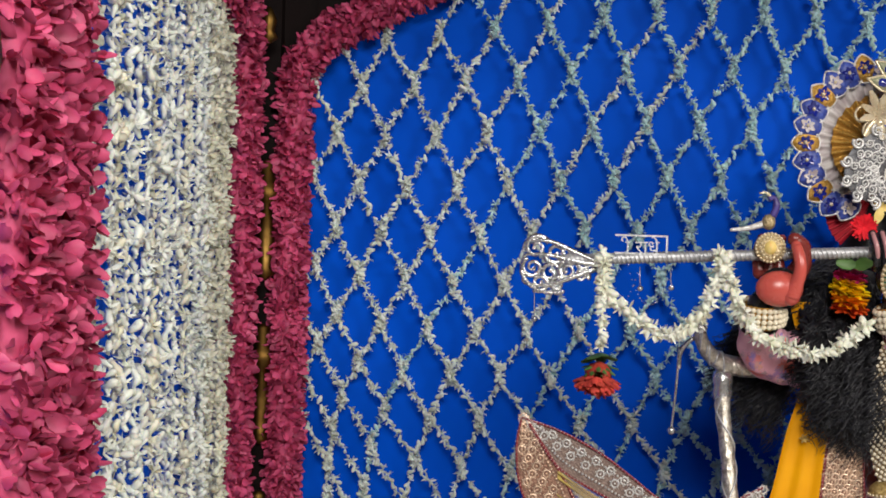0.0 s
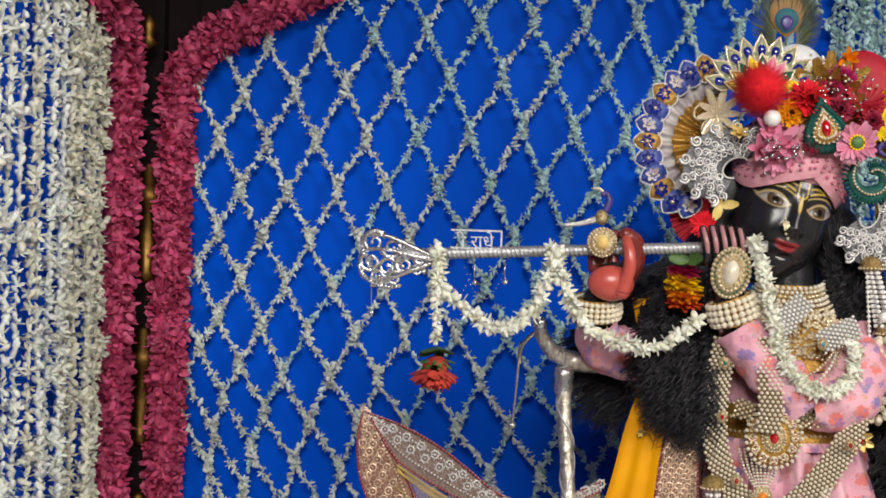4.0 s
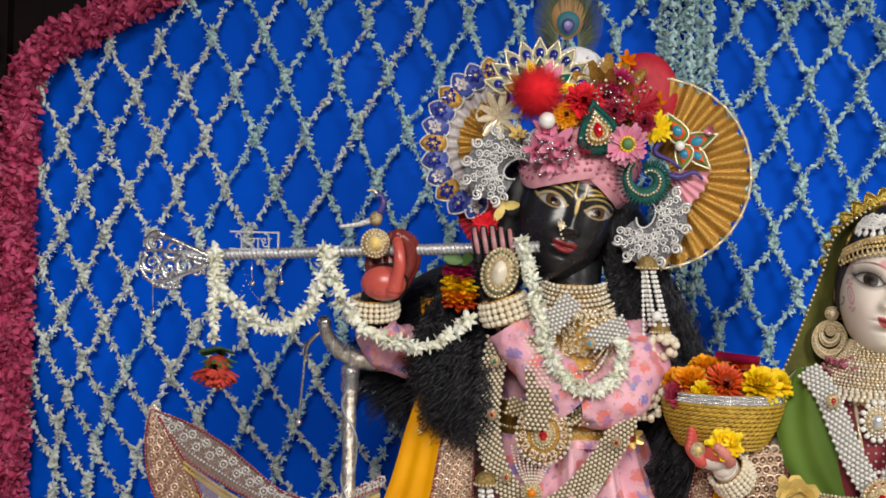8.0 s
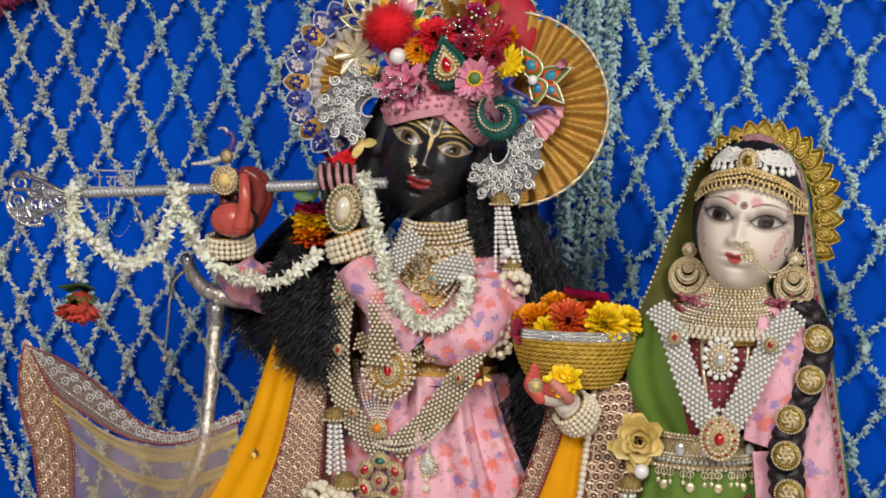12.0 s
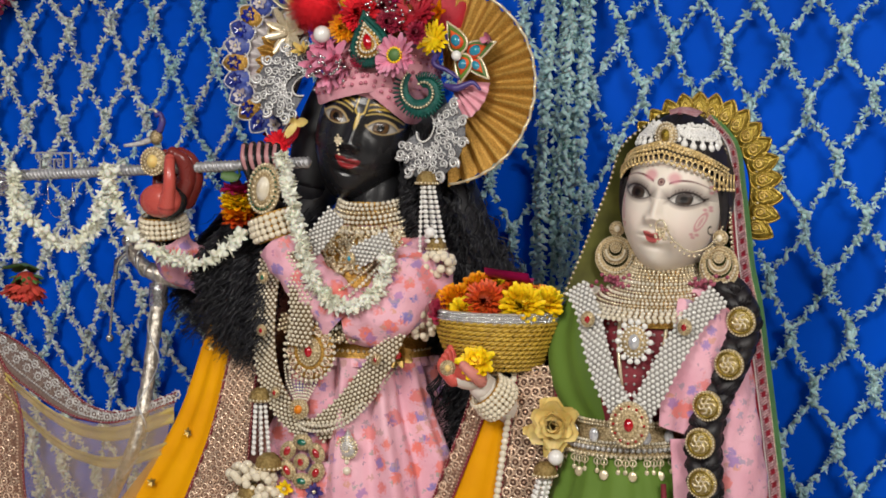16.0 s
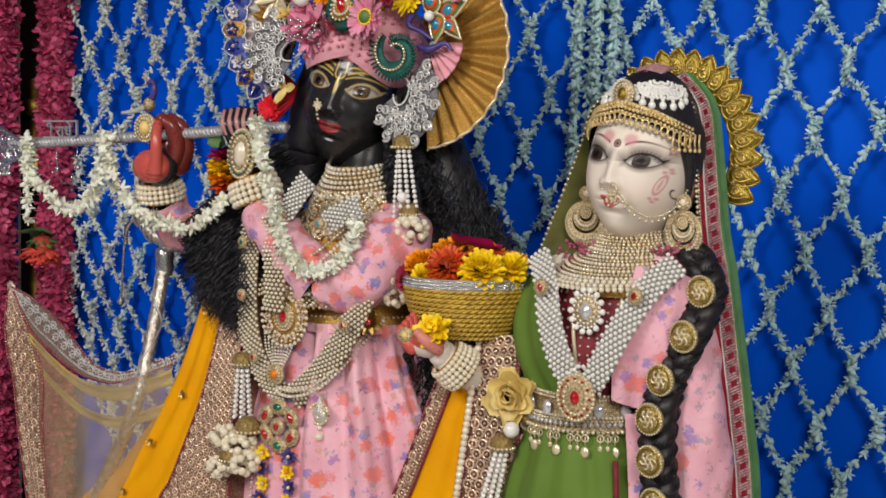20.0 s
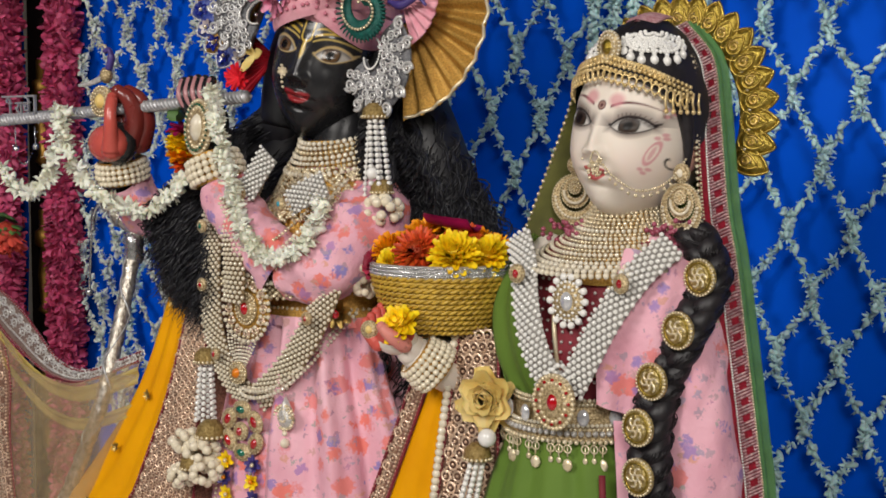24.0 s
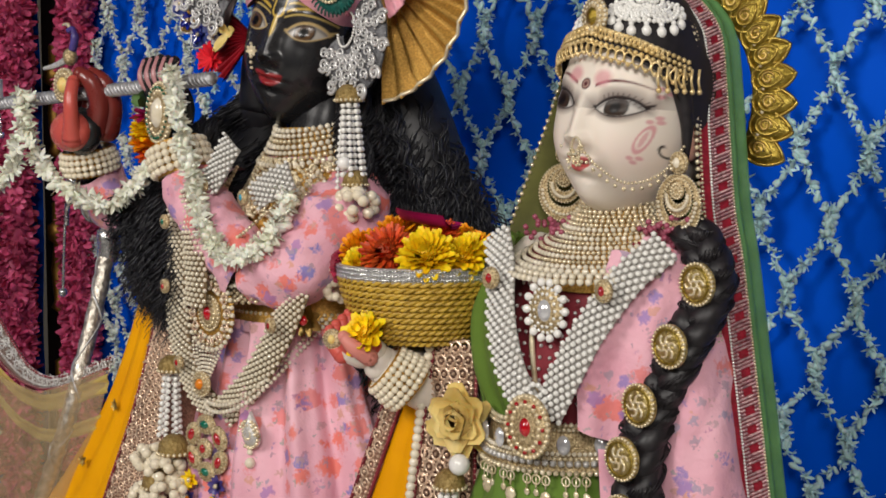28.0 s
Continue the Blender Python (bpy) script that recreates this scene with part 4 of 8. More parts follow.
def limb(g, pts, radii, col, sides=14, n=24):
    p = curve(pts, n)
    s = np.linspace(0, 1, n)
    r = np.interp(s, np.linspace(0, 1, len(radii)), radii)
    g.tube(p, r, sides, True, 1.0, col)
    g.ball(p[0], r[0], 12, col=col)
    g.ball(p[-1], r[-1], 12, col=col)


def wig_locks(clumps, count, seed, thick=0.0007, curl=0.006):
    """Woolly ringlets that run from a top line down to a bottom line; the hairs of a ringlet share its curl."""
    r = np.random.default_rng(seed)
    g = Geo()
    n = 40
    s = np.linspace(0, 1, n)[:, None]
    for tops, bottoms, share, puff in clumps:
        ta, ba = curve(tops, 40), curve(bottoms, 40)
        for _ in range(int(count * share / 14)):
            k = r.uniform(0, 39)
            a = ta[int(k)] + r.normal(0, 0.005, 3)
            b = ba[min(39, max(0, int(k + r.normal(0, 4))))] + r.normal(0, 1, 3) * (0.009, 0.008, 0.015)
            sway = np.array([r.normal(0, puff * 0.5), -abs(r.normal(0, puff)), r.normal(0, puff * 0.3)])
            ph, fr, big = r.uniform(0, 6.3), r.uniform(5, 9), curl * r.uniform(0.5, 1.25)
            for _ in range(14):
                a2, b2 = a + r.normal(0, 0.0022, 3), b + r.normal(0, 1, 3) * (0.006, 0.005, 0.008)
                p = a2 * (1 - s) + b2 * s + np.sin(np.pi * s) * sway
                q = fr * 6.28 * s[:, 0] * r.uniform(0.96, 1.04) + ph + r.normal(0, 0.25)
                p = p + big * np.clip(s * 4, 0, 1) * np.stack([np.sin(q), 0.8 * np.cos(q), 0.4 * np.sin(q + 1)], -1) * r.uniform(0.7, 1.3)
                p = p + r.normal(0, 0.0007, p.shape)
                g.tube(p, thick * np.interp(s[:, 0], [0, 0.8, 1], [1.2, 1.0, 0.4]), 3, False)
    return g

# ---- the dark statue that holds a flute ----
K_ROWS = np.array([  # height, middle x, middle y, half width, half depth
    (1.12, -0.004, -0.375, 0.036, 0.036), (1.085, -0.006, -0.378, 0.055, 0.045), (1.055, -0.008, -0.38, 0.086, 0.058), (1.01, -0.008, -0.385, 0.088, 0.068),
    (0.965, -0.012, -0.385, 0.074, 0.066), (0.93, -0.006, -0.385, 0.082, 0.070), (0.88, -0.004, -0.385, 0.098, 0.082), (0.82, -0.004, -0.385, 0.13, 0.094),
    (0.6, 0.012, -0.385, 0.18, 0.125), (0.2, 0.012, -0.385, 0.23, 0.165)])


def on_body(rows, x, z, out=0.0):
    cx, cy, rx, ry = (np.interp(z, rows[::-1, 0], rows[::-1, k]) for k in (1, 2, 3, 4))
    u = min(0.97, abs(x - cx) / rx)
    return V3(x, cy - ry * math.sqrt(1 - u * u) - out, z)


def kb(x, z, out=0.004):
    return on_body(K_ROWS, x, z, out)


def body_shell(rows, z0, z1, n, m, folds=0, depth=0.0, grow=0.0, seed=0.0):
    """A garment round the body between two heights, with folds that deepen downwards."""
    zs = np.linspace(z1, z0, n)
    a = np.linspace(0, 2 * np.pi, m, endpoint=False)
    cx, cy, rx, ry = (np.interp(zs, rows[::-1, 0], rows[::-1, k])[:, None] for k in (1, 2, 3, 4))
    deep = depth * np.linspace(0.35, 1, n)[:, None] ** 0.7
    w = 1 + deep * (np.sin(folds * a + seed + 0.4 * np.sin(3 * a)) + 0.35 * np.sin(folds * 2.1 * a + 1.3)) / np.maximum(rx, 0.05)
    return np.stack([cx + (rx + grow) * w * np.sin(a), cy - (ry + grow) * w * np.cos(a), zs[:, None] + 0 * a], -1)


BLACK = (0.017, 0.017, 0.019)
K_HEAD = face_pose((-0.0205, -0.3655, 1.204), -11, 15, 3)
g = Geo()
p, fx, fz, ff = head_shape((1.08, 1.08, 1.15), 0.076, 0.15)
col = paint_face(fx, fz, ff, BLACK, (0.3, 0.026, 0.03), (0.55, 0.36, 0.06), (0.5, 0.36, 0.16), (0.02, 0.018, 0.02), (0.10, 0.05, 0.018), 0.95, thin=0.45)
on = (ff > 0.3) * 1.0
for sg in (-1, 1):  # the painted forehead mark: two prongs and a leaf on the nose
    col = mixc(col, on * edge(np.maximum(np.abs(fx - sg * 0.0052) - 0.0007, np.abs(fz - 0.036) - 0.0125)), (0.62, 0.42, 0.08))
    col = mixc(col, on * edge(np.maximum(np.abs(fz - 0.0335 + 30 * (np.abs(fx) - 0.017) ** 2) - 0.0007, np.abs(np.abs(fx) - 0.017) - 0.009)), (0.55, 0.36, 0.06))
    v = (fx * sg - 0.0262) / 0.019
    col = mixc(col, on * edge(np.maximum(np.abs(fz - 0.0205 - 0.0052 * np.clip(1 - v * v, 0, 1)) - 0.0007, (np.abs(v) - 1) * 0.02)), (0.6, 0.44, 0.14))
col = mixc(col, on * edge(np.abs(np.hypot(fx, (fz - 0.024) * 1.2) - 0.0052) - 0.001) * (fz < 0.024), (0.62, 0.42, 0.08))
col = mixc(col, on * edge(np.hypot(fx / 0.0022, (fz - 0.0125) / 0.0085) - 1, 0.2), (0.6, 0.42, 0.1))
g.grid(move(p, K_HEAD), col=col)
limb(g, [(-0.004, -0.35, 1.16), (-0.005, -0.37, 1.12), (-0.006, -0.375, 1.08)], [0.034, 0.032, 0.04], BLACK)
g.grid(body_shell(K_ROWS, 0.19, 1.1, 24, 28, grow=-0.026), wrap=True, col=BLACK)
limb(g, [(-0.09, -0.38, 1.05), (-0.155, -0.4, 1.042), (-0.213, -0.42, 1.04), (-0.23, -0.453, 1.062), (-0.233, -0.476, 1.10)], [0.022, 0.02, 0.018, 0.017, 0.017], BLACK)
limb(g, [(0.07, -0.38, 1.05), (0.05, -0.44, 1.0), (0.0, -0.47, 1.0), (-0.06, -0.478, 1.06), (-0.088, -0.482, 1.11)], [0.022, 0.02, 0.018, 0.017, 0.017], BLACK)
# raised hand closed round the flute, with a reddened palm and thumb
SALMON = (0.56, 0.095, 0.075)
g.ball((-0.217, -0.491, 1.119), 0.025, 18, (1.0, 0.62, 0.95), col=BLACK)
g.ball((-0.2195, -0.502, 1.119), 0.0255, 20, (1.02, 0.62, 0.78), col=SALMON)
limb(g, [(-0.208, -0.508, 1.112), (-0.2005, -0.515, 1.135), (-0.2005, -0.515, 1.152), (-0.204, -0.509, 1.167)], [0.011, 0.0075, 0.0066, 0.006], SALMON, 12, 16)
for k in range(2):  # fingers folded over from behind
    b = V3(-0.209 + 0.003 * k, -0.482 + 0.012 * k, 1.122)
    limb(g, [b, b + (0.014, -0.004, 0.022), b + (0.014, -0.012, 0.043), b + (0.004, -0.018, 0.052)], [0.014, 0.0115, 0.0095, 0.0075], (0.2, 0.03, 0.025), 12, 18)
for k in range(3):
    limb(g, [(-0.238 + 0.011 * k, -0.476, 1.135), (-0.24 + 0.011 * k, -0.474, 1.158), (-0.237 + 0.011 * k, -0.481, 1.174)], [0.0075, 0.0065, 0.005], (0.2, 0.03, 0.025), 10, 12)
# hand that stops the flute, fingers reddened along their backs
g.ball((-0.091, -0.476, 1.138), 0.022, 16, (0.95, 0.55, 1.2), col=BLACK)
for k in range(5):
    b = V3(-0.112 + 0.0098 * k, -0.484, 1.146)
    tip = V3(-0.119 + 0.0100 * k, -0.488, 1.185 - 0.0012 * abs(k - 2))
    limb(g, [b, (b + tip) / 2 + (0, -0.009, 0.003), tip], [0.0056, 0.0054, 0.0046], BLACK, 10, 10)
    limb(g, [b + (0, -0.0035, 0.002), (b + tip) / 2 + (0, -0.0128, 0.003), tip + (0, -0.0035, 0)], [0.0026, 0.003, 0.0028], (0.5, 0.24, 0.25), 8, 10)
thing("flute_player_statue", "polished black stone statue with painted face playing a flute", "statue", g, STONE_PAINT)

# hair
hair = thing("wig", "long crimped black wig falling behind the shoulders", "wig")
core = Geo().ball((-0.012, -0.328, 1.212), 0.082, 24, (1.05, 0.8, 0.95))
limb(core, [(-0.05, -0.33, 1.2), (-0.1, -0.35, 1.12), (-0.15, -0.385, 1.05), (-0.155, -0.425, 0.98)], [0.024, 0.026, 0.026, 0.014], BLACK)
limb(core, [(-0.065, -0.352, 1.255), (-0.088, -0.352, 1.2), (-0.1, -0.352, 1.14)], [0.03, 0.032, 0.03], BLACK)
limb(core, [(-0.12, -0.345, 1.14), (-0.19, -0.35, 1.1), (-0.235, -0.36, 1.04), (-0.23, -0.37, 0.985)], [0.02, 0.025, 0.024, 0.012], BLACK)
limb(core, [(0.05, -0.34, 1.19), (0.082, -0.335, 1.1), (0.1, -0.33, 1.0), (0.085, -0.35, 0.9)], [0.034, 0.042, 0.048, 0.03], BLACK)
limb(core, [(0.1, -0.335, 1.02), (0.132, -0.345, 0.93), (0.14, -0.355, 0.84), (0.13, -0.36, 0.76)], [0.045, 0.05, 0.045, 0.03], BLACK)
core.cols = []
part("hair_base", core, HAIR, hair)
part("hair_lock", wig_locks([
    ([(-0.168, -0.41, 1.09), (-0.145, -0.42, 1.115), (-0.105, -0.42, 1.12)], [(-0.172, -0.455, 1.01), (-0.152, -0.468, 0.972), (-0.118, -0.468, 0.955)], 0.8, 0.012),
    ([(-0.06, -0.335, 1.2), (-0.065, -0.325, 1.15)], [(-0.205, -0.385, 1.075), (-0.13, -0.395, 1.05)], 0.3, 0.006), ([(-0.13, -0.35, 1.15), (-0.16, -0.345, 1.12)], [(-0.275, -0.375, 1.02), (-0.24, -0.38, 0.97), (-0.2, -0.385, 0.97)], 0.4, 0.008)], 2400, 3), HAIR, hair)
part("hair_lock", wig_locks([
    ([(0.045, -0.375, 1.205), (0.06, -0.35, 1.2), (0.06, -0.32, 1.18)], [(0.06, -0.37, 0.9), (0.11, -0.36, 0.93), (0.155, -0.325, 1.0), (0.13, -0.29, 0.96)], 0.75, 0.016),
    ([(0.12, -0.33, 1.02), (0.16, -0.32, 1.0)], [(0.09, -0.40, 0.86), (0.15, -0.38, 0.8), (0.2, -0.35, 0.84)], 0.5, 0.012), ([(0.04, -0.385, 1.16), (0.05, -0.37, 1.14)], [(0.075, -0.40, 1.03), (0.1, -0.39, 1.0)], 0.25, 0.01)], 2600, 4), HAIR, hair)

# clothes
tunic = thing("tunic", "pink printed cotton tunic with short puffed sleeves", "tunic")
part("bodice", Geo().grid(body_shell(K_ROWS, 0.94, 1.095, 26, 60, 9, 0.0016, 0.002), wrap=True), FLORAL, tunic)
sl = curve([(0.062, -0.39, 1.06), (0.066, -0.425, 1.03), (0.045, -0.455, 1.0), (0.0, -0.468, 0.99)], 30)
sl = curve(sl, 44)
g = sleeve(sl, np.interp(np.linspace(0, 1, 44), [0, 0.35, 0.7, 1], [0.034, 0.043, 0.036, 0.028]), 44, 0.06, 0.4)
part("sleeve", g, FLORAL, tunic)
sl = curve([(0.0, -0.468, 0.99), (-0.05, -0.476, 1.04), (-0.078, -0.478, 1.076)], 20)
sl = curve(sl, 34)
g = sleeve(sl, 0.031 - np.linspace(0, 0.005, 34), 40, 0.05, 2.0)
part("cuff_sleeve", g, FLORAL, tunic)
sl = curve([(-0.09, -0.39, 1.05), (-0.152, -0.406, 1.038), (-0.206, -0.42, 1.035), (-0.228, -0.444, 1.05), (-0.233, -0.464, 1.078)], 40)
sl = curve(sl, 56)
g = sleeve(sl, np.interp(np.linspace(0, 1, 56), [0, 0.5, 0.75, 1], [0.036, 0.032, 0.028, 0.023]), 44, 0.07, 4.0)
part("sleeve", g, FLORAL, tunic)

sw = body_shell(K_ROWS, 0.935, 0.95, 4, 60, grow=0.0055)
skirt = thing("pleated_skirt", "pink printed cotton skirt in soft pleats below the belt", "skirt")
part("skirt_cloth", Geo().grid(body_shell(K_ROWS, 0.19, 0.945, 60, 300, 13, 0.019, 0.004, 0.7), wrap=True), FLORAL, skirt)
part("waistband", Geo().grid(sw, wrap=True), FLORAL, skirt)
belt = thing("waist_belt", "gold brocade belt with a pearl net hem", "belt")
wb = body_shell(K_ROWS, 0.945, 0.985, 6, 60, grow=0.006)
part("band", Geo().grid(wb, wrap=True), GOLD_CLOTH, belt)
part("bead_string", join(*[pearls(Geo(), np.concatenate([curve(np.r_[w[18:], w[:18], w[18:19]], 80)]), 0.0022) for w in (wb[0], wb[2], wb[4])]), GOLDBEAD, belt)

# the mustard shawl with its lace border, and the sheer scarf over the staff
shawl = thing("yellow_shawl", "mustard yellow silk shawl with a rose gold lace border", "shawl")
yl = [(-0.19, -0.395, 1.10), (-0.178, -0.43, 1.02), (-0.196, -0.44, 0.95), (-0.225, -0.46, 0.85), (-0.29, -0.475, 0.755), (-0.37, -0.49, 0.66), (-0.40, -0.49, 0.4), (-0.41, -0.48, 0.19)]
yr = [(-0.15, -0.405, 1.10), (-0.13, -0.445, 1.02), (-0.150, -0.452, 0.95), (-0.166, -0.472, 0.85), (-0.197, -0.487, 0.755), (-0.222, -0.495, 0.68), (-0.23, -0.495, 0.4), (-0.24, -0.49, 0.19)]
br = [(-0.105, -0.437, 1.06), (-0.098, -0.448, 1.0), (-0.112, -0.458, 0.94), (-0.112, -0.478, 0.85), (-0.112, -0.487, 0.755), (-0.11, -0.495, 0.68), (-0.11, -0.495, 0.4), (-0.12, -0.49, 0.19)]
part("silk", sheet(yl, yr, 70, 26, fold=0.0035, k=2.3, taper=True), YELLOW_SILK, shawl)
lace_band(shawl, yr, br, 60, 12, 0.0068)
part("turned_edge", sheet(br, [(x + 0.014, y + 0.075, z) for x, y, z in br], 50, 8), LACE, shawl)
for k, (u, v) in enumerate(((0.35, 0.5), (0.42, 0.25), (0.47, 0.62), (0.53, 0.4), (0.6, 0.65))):
    a = curve(yl, 100)[int(v * 70)] * (1 - u) + curve(yr, 100)[int(v * 70)] * u
    part("sequin_flower", bloom(frame_at(*(a + V3(0, -0.006, 0))), 0.006, [(6, 80, 1.0, 0.5)], k), GOLD, shawl)
shawl2 = thing("yellow_shawl", "mustard yellow silk shawl end between the two statues", "shawl")
sl_, sr_ = [(0.168, -0.435, 0.925), (0.155, -0.45, 0.87), (0.122, -0.46, 0.775), (0.09, -0.465, 0.69), (0.05, -0.46, 0.4), (0.03, -0.46, 0.19)], [(0.19, -0.44, 0.925), (0.187, -0.455, 0.87), (0.178, -0.465, 0.775), (0.172, -0.465, 0.69), (0.17, -0.46, 0.4), (0.17, -0.46, 0.19)]
part("silk", sheet(sl_, sr_, 50, 20, fold=0.003, k=1.6, taper=True), YELLOW_SILK, shawl2)
lace_band(shawl2, [(x - 0.024, y + 0.004, z) for x, y, z in sl_], [(x - 0.001, y - 0.002, z) for x, y, z in sl_], 50, 6, 0.007)

SCARF_LACE = mat("silver beige lace", (0.3, 0.22, 0.18), (0.15, 0.095, 0.08), 0.5, 0.2, scale=420, bump=0.6, bscale=520)
scarf = thing("sheer_scarf", "sheer yellow net scarf with broad silver thread border over staff", "scarf")
top = [(-0.498, -0.463, 0.959), (-0.452, -0.466, 0.945), (-0.407, -0.47, 0.923), (-0.375, -0.474, 0.901), (-0.332, -0.478, 0.872), (-0.283, -0.478, 0.866), (-0.222, -0.455, 0.89)]
topi = [(-0.49, -0.464, 0.952), (-0.455, -0.468, 0.905), (-0.412, -0.472, 0.88), (-0.375, -0.477, 0.864), (-0.335, -0.481, 0.854), (-0.283, -0.482, 0.855), (-0.222, -0.459, 0.88)]
lef = [(-0.498, -0.4625, 0.961), (-0.503, -0.466, 0.925), (-0.498, -0.47, 0.884), (-0.479, -0.475, 0.837), (-0.465, -0.48, 0.775), (-0.44, -0.488, 0.68), (-0.42, -0.49, 0.5), (-0.41, -0.49, 0.35)]
lefi = [(-0.489, -0.464, 0.953), (-0.455, -0.468, 0.903), (-0.436, -0.472, 0.87), (-0.424, -0.476, 0.833), (-0.419, -0.482, 0.779), (-0.4, -0.489, 0.68), (-0.385, -0.491, 0.5), (-0.375, -0.491, 0.35)]
lace_band(scarf, top, topi, 60, 10, 0.0075, lab="broad silver thread border", ground=SCARF_LACE, ringmat=SILVER_THREAD, edge=MAROON)
lace_band(scarf, lef, lefi, 60, 10, 0.0075, lab="broad rose gold thread border", edge=MAROON)
net_low = [(-0.385, -0.491, 0.5), (-0.34, -0.497, 0.5), (-0.3, -0.494, 0.5)]
net_right = [(-0.222, -0.459, 0.88), (-0.235, -0.468, 0.82), (-0.27, -0.478, 0.75), (-0.29, -0.49, 0.68), (-0.3, -0.494, 0.5)]
e0, e1, f0, f1 = curve(topi[1:], 40), curve(net_low, 40), curve(lefi[1:7], 40), curve(net_right, 40)
su, sv = np.linspace(0, 1, 40)[None, :, None], np.linspace(0, 1, 40)[:, None, None]
patch = (1 - sv) * e0[None] + sv * e1[None] + (1 - su) * (f0[:, None] - (1 - sv) * e0[0] - sv * e1[0]) + su * (f1[:, None] - (1 - sv) * e0[-1] - sv * e1[-1])
patch = patch - V3(0, 0.011, 0) * np.sin(np.pi * su) ** 0.5 + V3(0, 1, 0) * 0.004 * np.sin(14 * su + 5 * sv) * np.sin(np.pi * su)
part("net", Geo().grid(patch).grid((patch + (0, 0.0006, 0))[::-1]), SHEER_YELLOW, scarf, "see-through yellow net")
for dz, wide in ((0.004, 0.016), (0.03, 0.013)):
    fold = [(x, y - 0.003, z - dz - 0.1 * dz * k) for k, (x, y, z) in enumerate(topi[1:])]
    part("net_fold", sheet(fold, [(x, y, z - wide * (0.6 + 0.12 * k)) for k, (x, y, z) in enumerate(fold)], 40, 8, 0.0006, fold=0.002, k=1.5), sheer("doubled yellow net", (0.66, 0.5, 0.13), 0.6), scarf)

# staff
staff = thing("silver_staff", "embossed silver staff with a curved cradle for the forearm", "staff")
sp = curve([(-0.268, -0.42, 1.02), (-0.266, -0.434, 0.965), (-0.261, -0.455, 0.91), (-0.259, -0.474, 0.857), (-0.271, -0.482, 0.809), (-0.3, -0.482, 0.755), (-0.33, -0.482, 0.7), (-0.36, -0.482, 0.62), (-0.38, -0.484, 0.4), (-0.39, -0.484, 0.19)], 90)
STAFF_SILVER = mat("aged silver", (0.74, 0.69, 0.61), (0.3, 0.26, 0.21), 0.33, 0.7, scale=170, bump=0.8, bscale=260)
part("shaft", Geo().tube(sp, 0.0082 + 0.0005 * np.sin(np.arange(90) * 2.1), 16), STAFF_SILVER, staff)
tw = np.linspace(0, 60, 400)
hp = curve(sp, 400)
part("embossed_vine", Geo().tube(hp + np.stack([np.cos(tw), np.sin(tw), 0 * tw], -1) * 0.0088, 0.0013, 5, False).tube(hp + np.stack([np.cos(-tw * 0.8), np.sin(-tw * 0.8), 0 * tw], -1) * 0.0088, 0.0009, 5, False), FLUTE_SILVER, staff)
cr = curve([(-0.298, -0.443, 1.068), (-0.294, -0.438, 1.052), (-0.28, -0.43, 1.034), (-0.254, -0.421, 1.024), (-0.218, -0.418, 1.022), (-0.186, -0.424, 1.034)], 50)
part("cradle", Geo().tube(cr, np.interp(np.linspace(0, 1, 50), [0, 0.3, 0.5, 0.7, 1], [0.007, 0.0095, 0.0115, 0.0105, 0.008]), 16), STAFF_SILVER, staff)
ctw = np.linspace(0, 40, 300)
chp = curve(cr, 300)
part("embossed_scroll", Geo().tube(chp + np.stack([0.2 * np.sin(ctw), np.cos(ctw), np.sin(ctw)], -1) * 0.0102, 0.0013, 5, False).tube(chp + np.stack([0.2 * np.cos(ctw), np.cos(-ctw * 1.3), np.sin(-ctw * 1.3)], -1) * 0.0102, 0.001, 5, False), FLUTE_SILVER, staff)
part("knob", Geo().ball((-0.298, -0.443, 1.068), 0.009, 14), SILVER, staff)
part("collar", Geo().lathe([(0.002, 0.016), (0.011, 0.014), (0.012, 0.004), (0.0105, -0.002), (0.012, -0.012), (0.009, -0.02)], pose(-0.2675, -0.4245, 1.003), 18), SILVER, staff)
g = Geo()
g.tube(curve([(-0.292, -0.432, 1.06), (-0.305, -0.436, 1.055), (-0.318, -0.438, 1.04), (-0.32, -0.438, 1.02)], 14), 0.0028, 7)
g.tube(curve([(-0.32, -0.438, 1.045), (-0.322, -0.44, 1.0), (-0.326, -0.44, 0.95)], 14), 0.0016, 6)
g.ball((-0.326, -0.44, 0.948), 0.005, 10)
part("hanging_charm", g, SILVER, staff)

# flute
flute = thing("silver_flute", "twisted silver flute with a scrolled end and a small name plate", "flute")
fa, fb = V3(-0.455, -0.500, 1.143), V3(-0.046, -0.472, 1.166)
fp = curve([fa, (fa + fb) / 2, fb], 120)
part("tube", Geo().tube(fp, 0.0058, 14), FLUTE_SILVER, flute)
hp, tw = curve(fp, 500), np.linspace(0, 170, 500)
g = Geo()
for ph in (0, 2.1, 4.2):
    g.tube(hp + 0.0055 * np.stack([0 * tw, np.cos(tw + ph), np.sin(tw + ph)], -1), 0.0014, 5, False)
part("twist", g, FLUTE_SILVER, flute)
fm = frame_at(-0.457, -0.5, 1.138) @ Matrix.Diagonal((1.16, 1.12, 1.0, 1.0))
g = Geo()
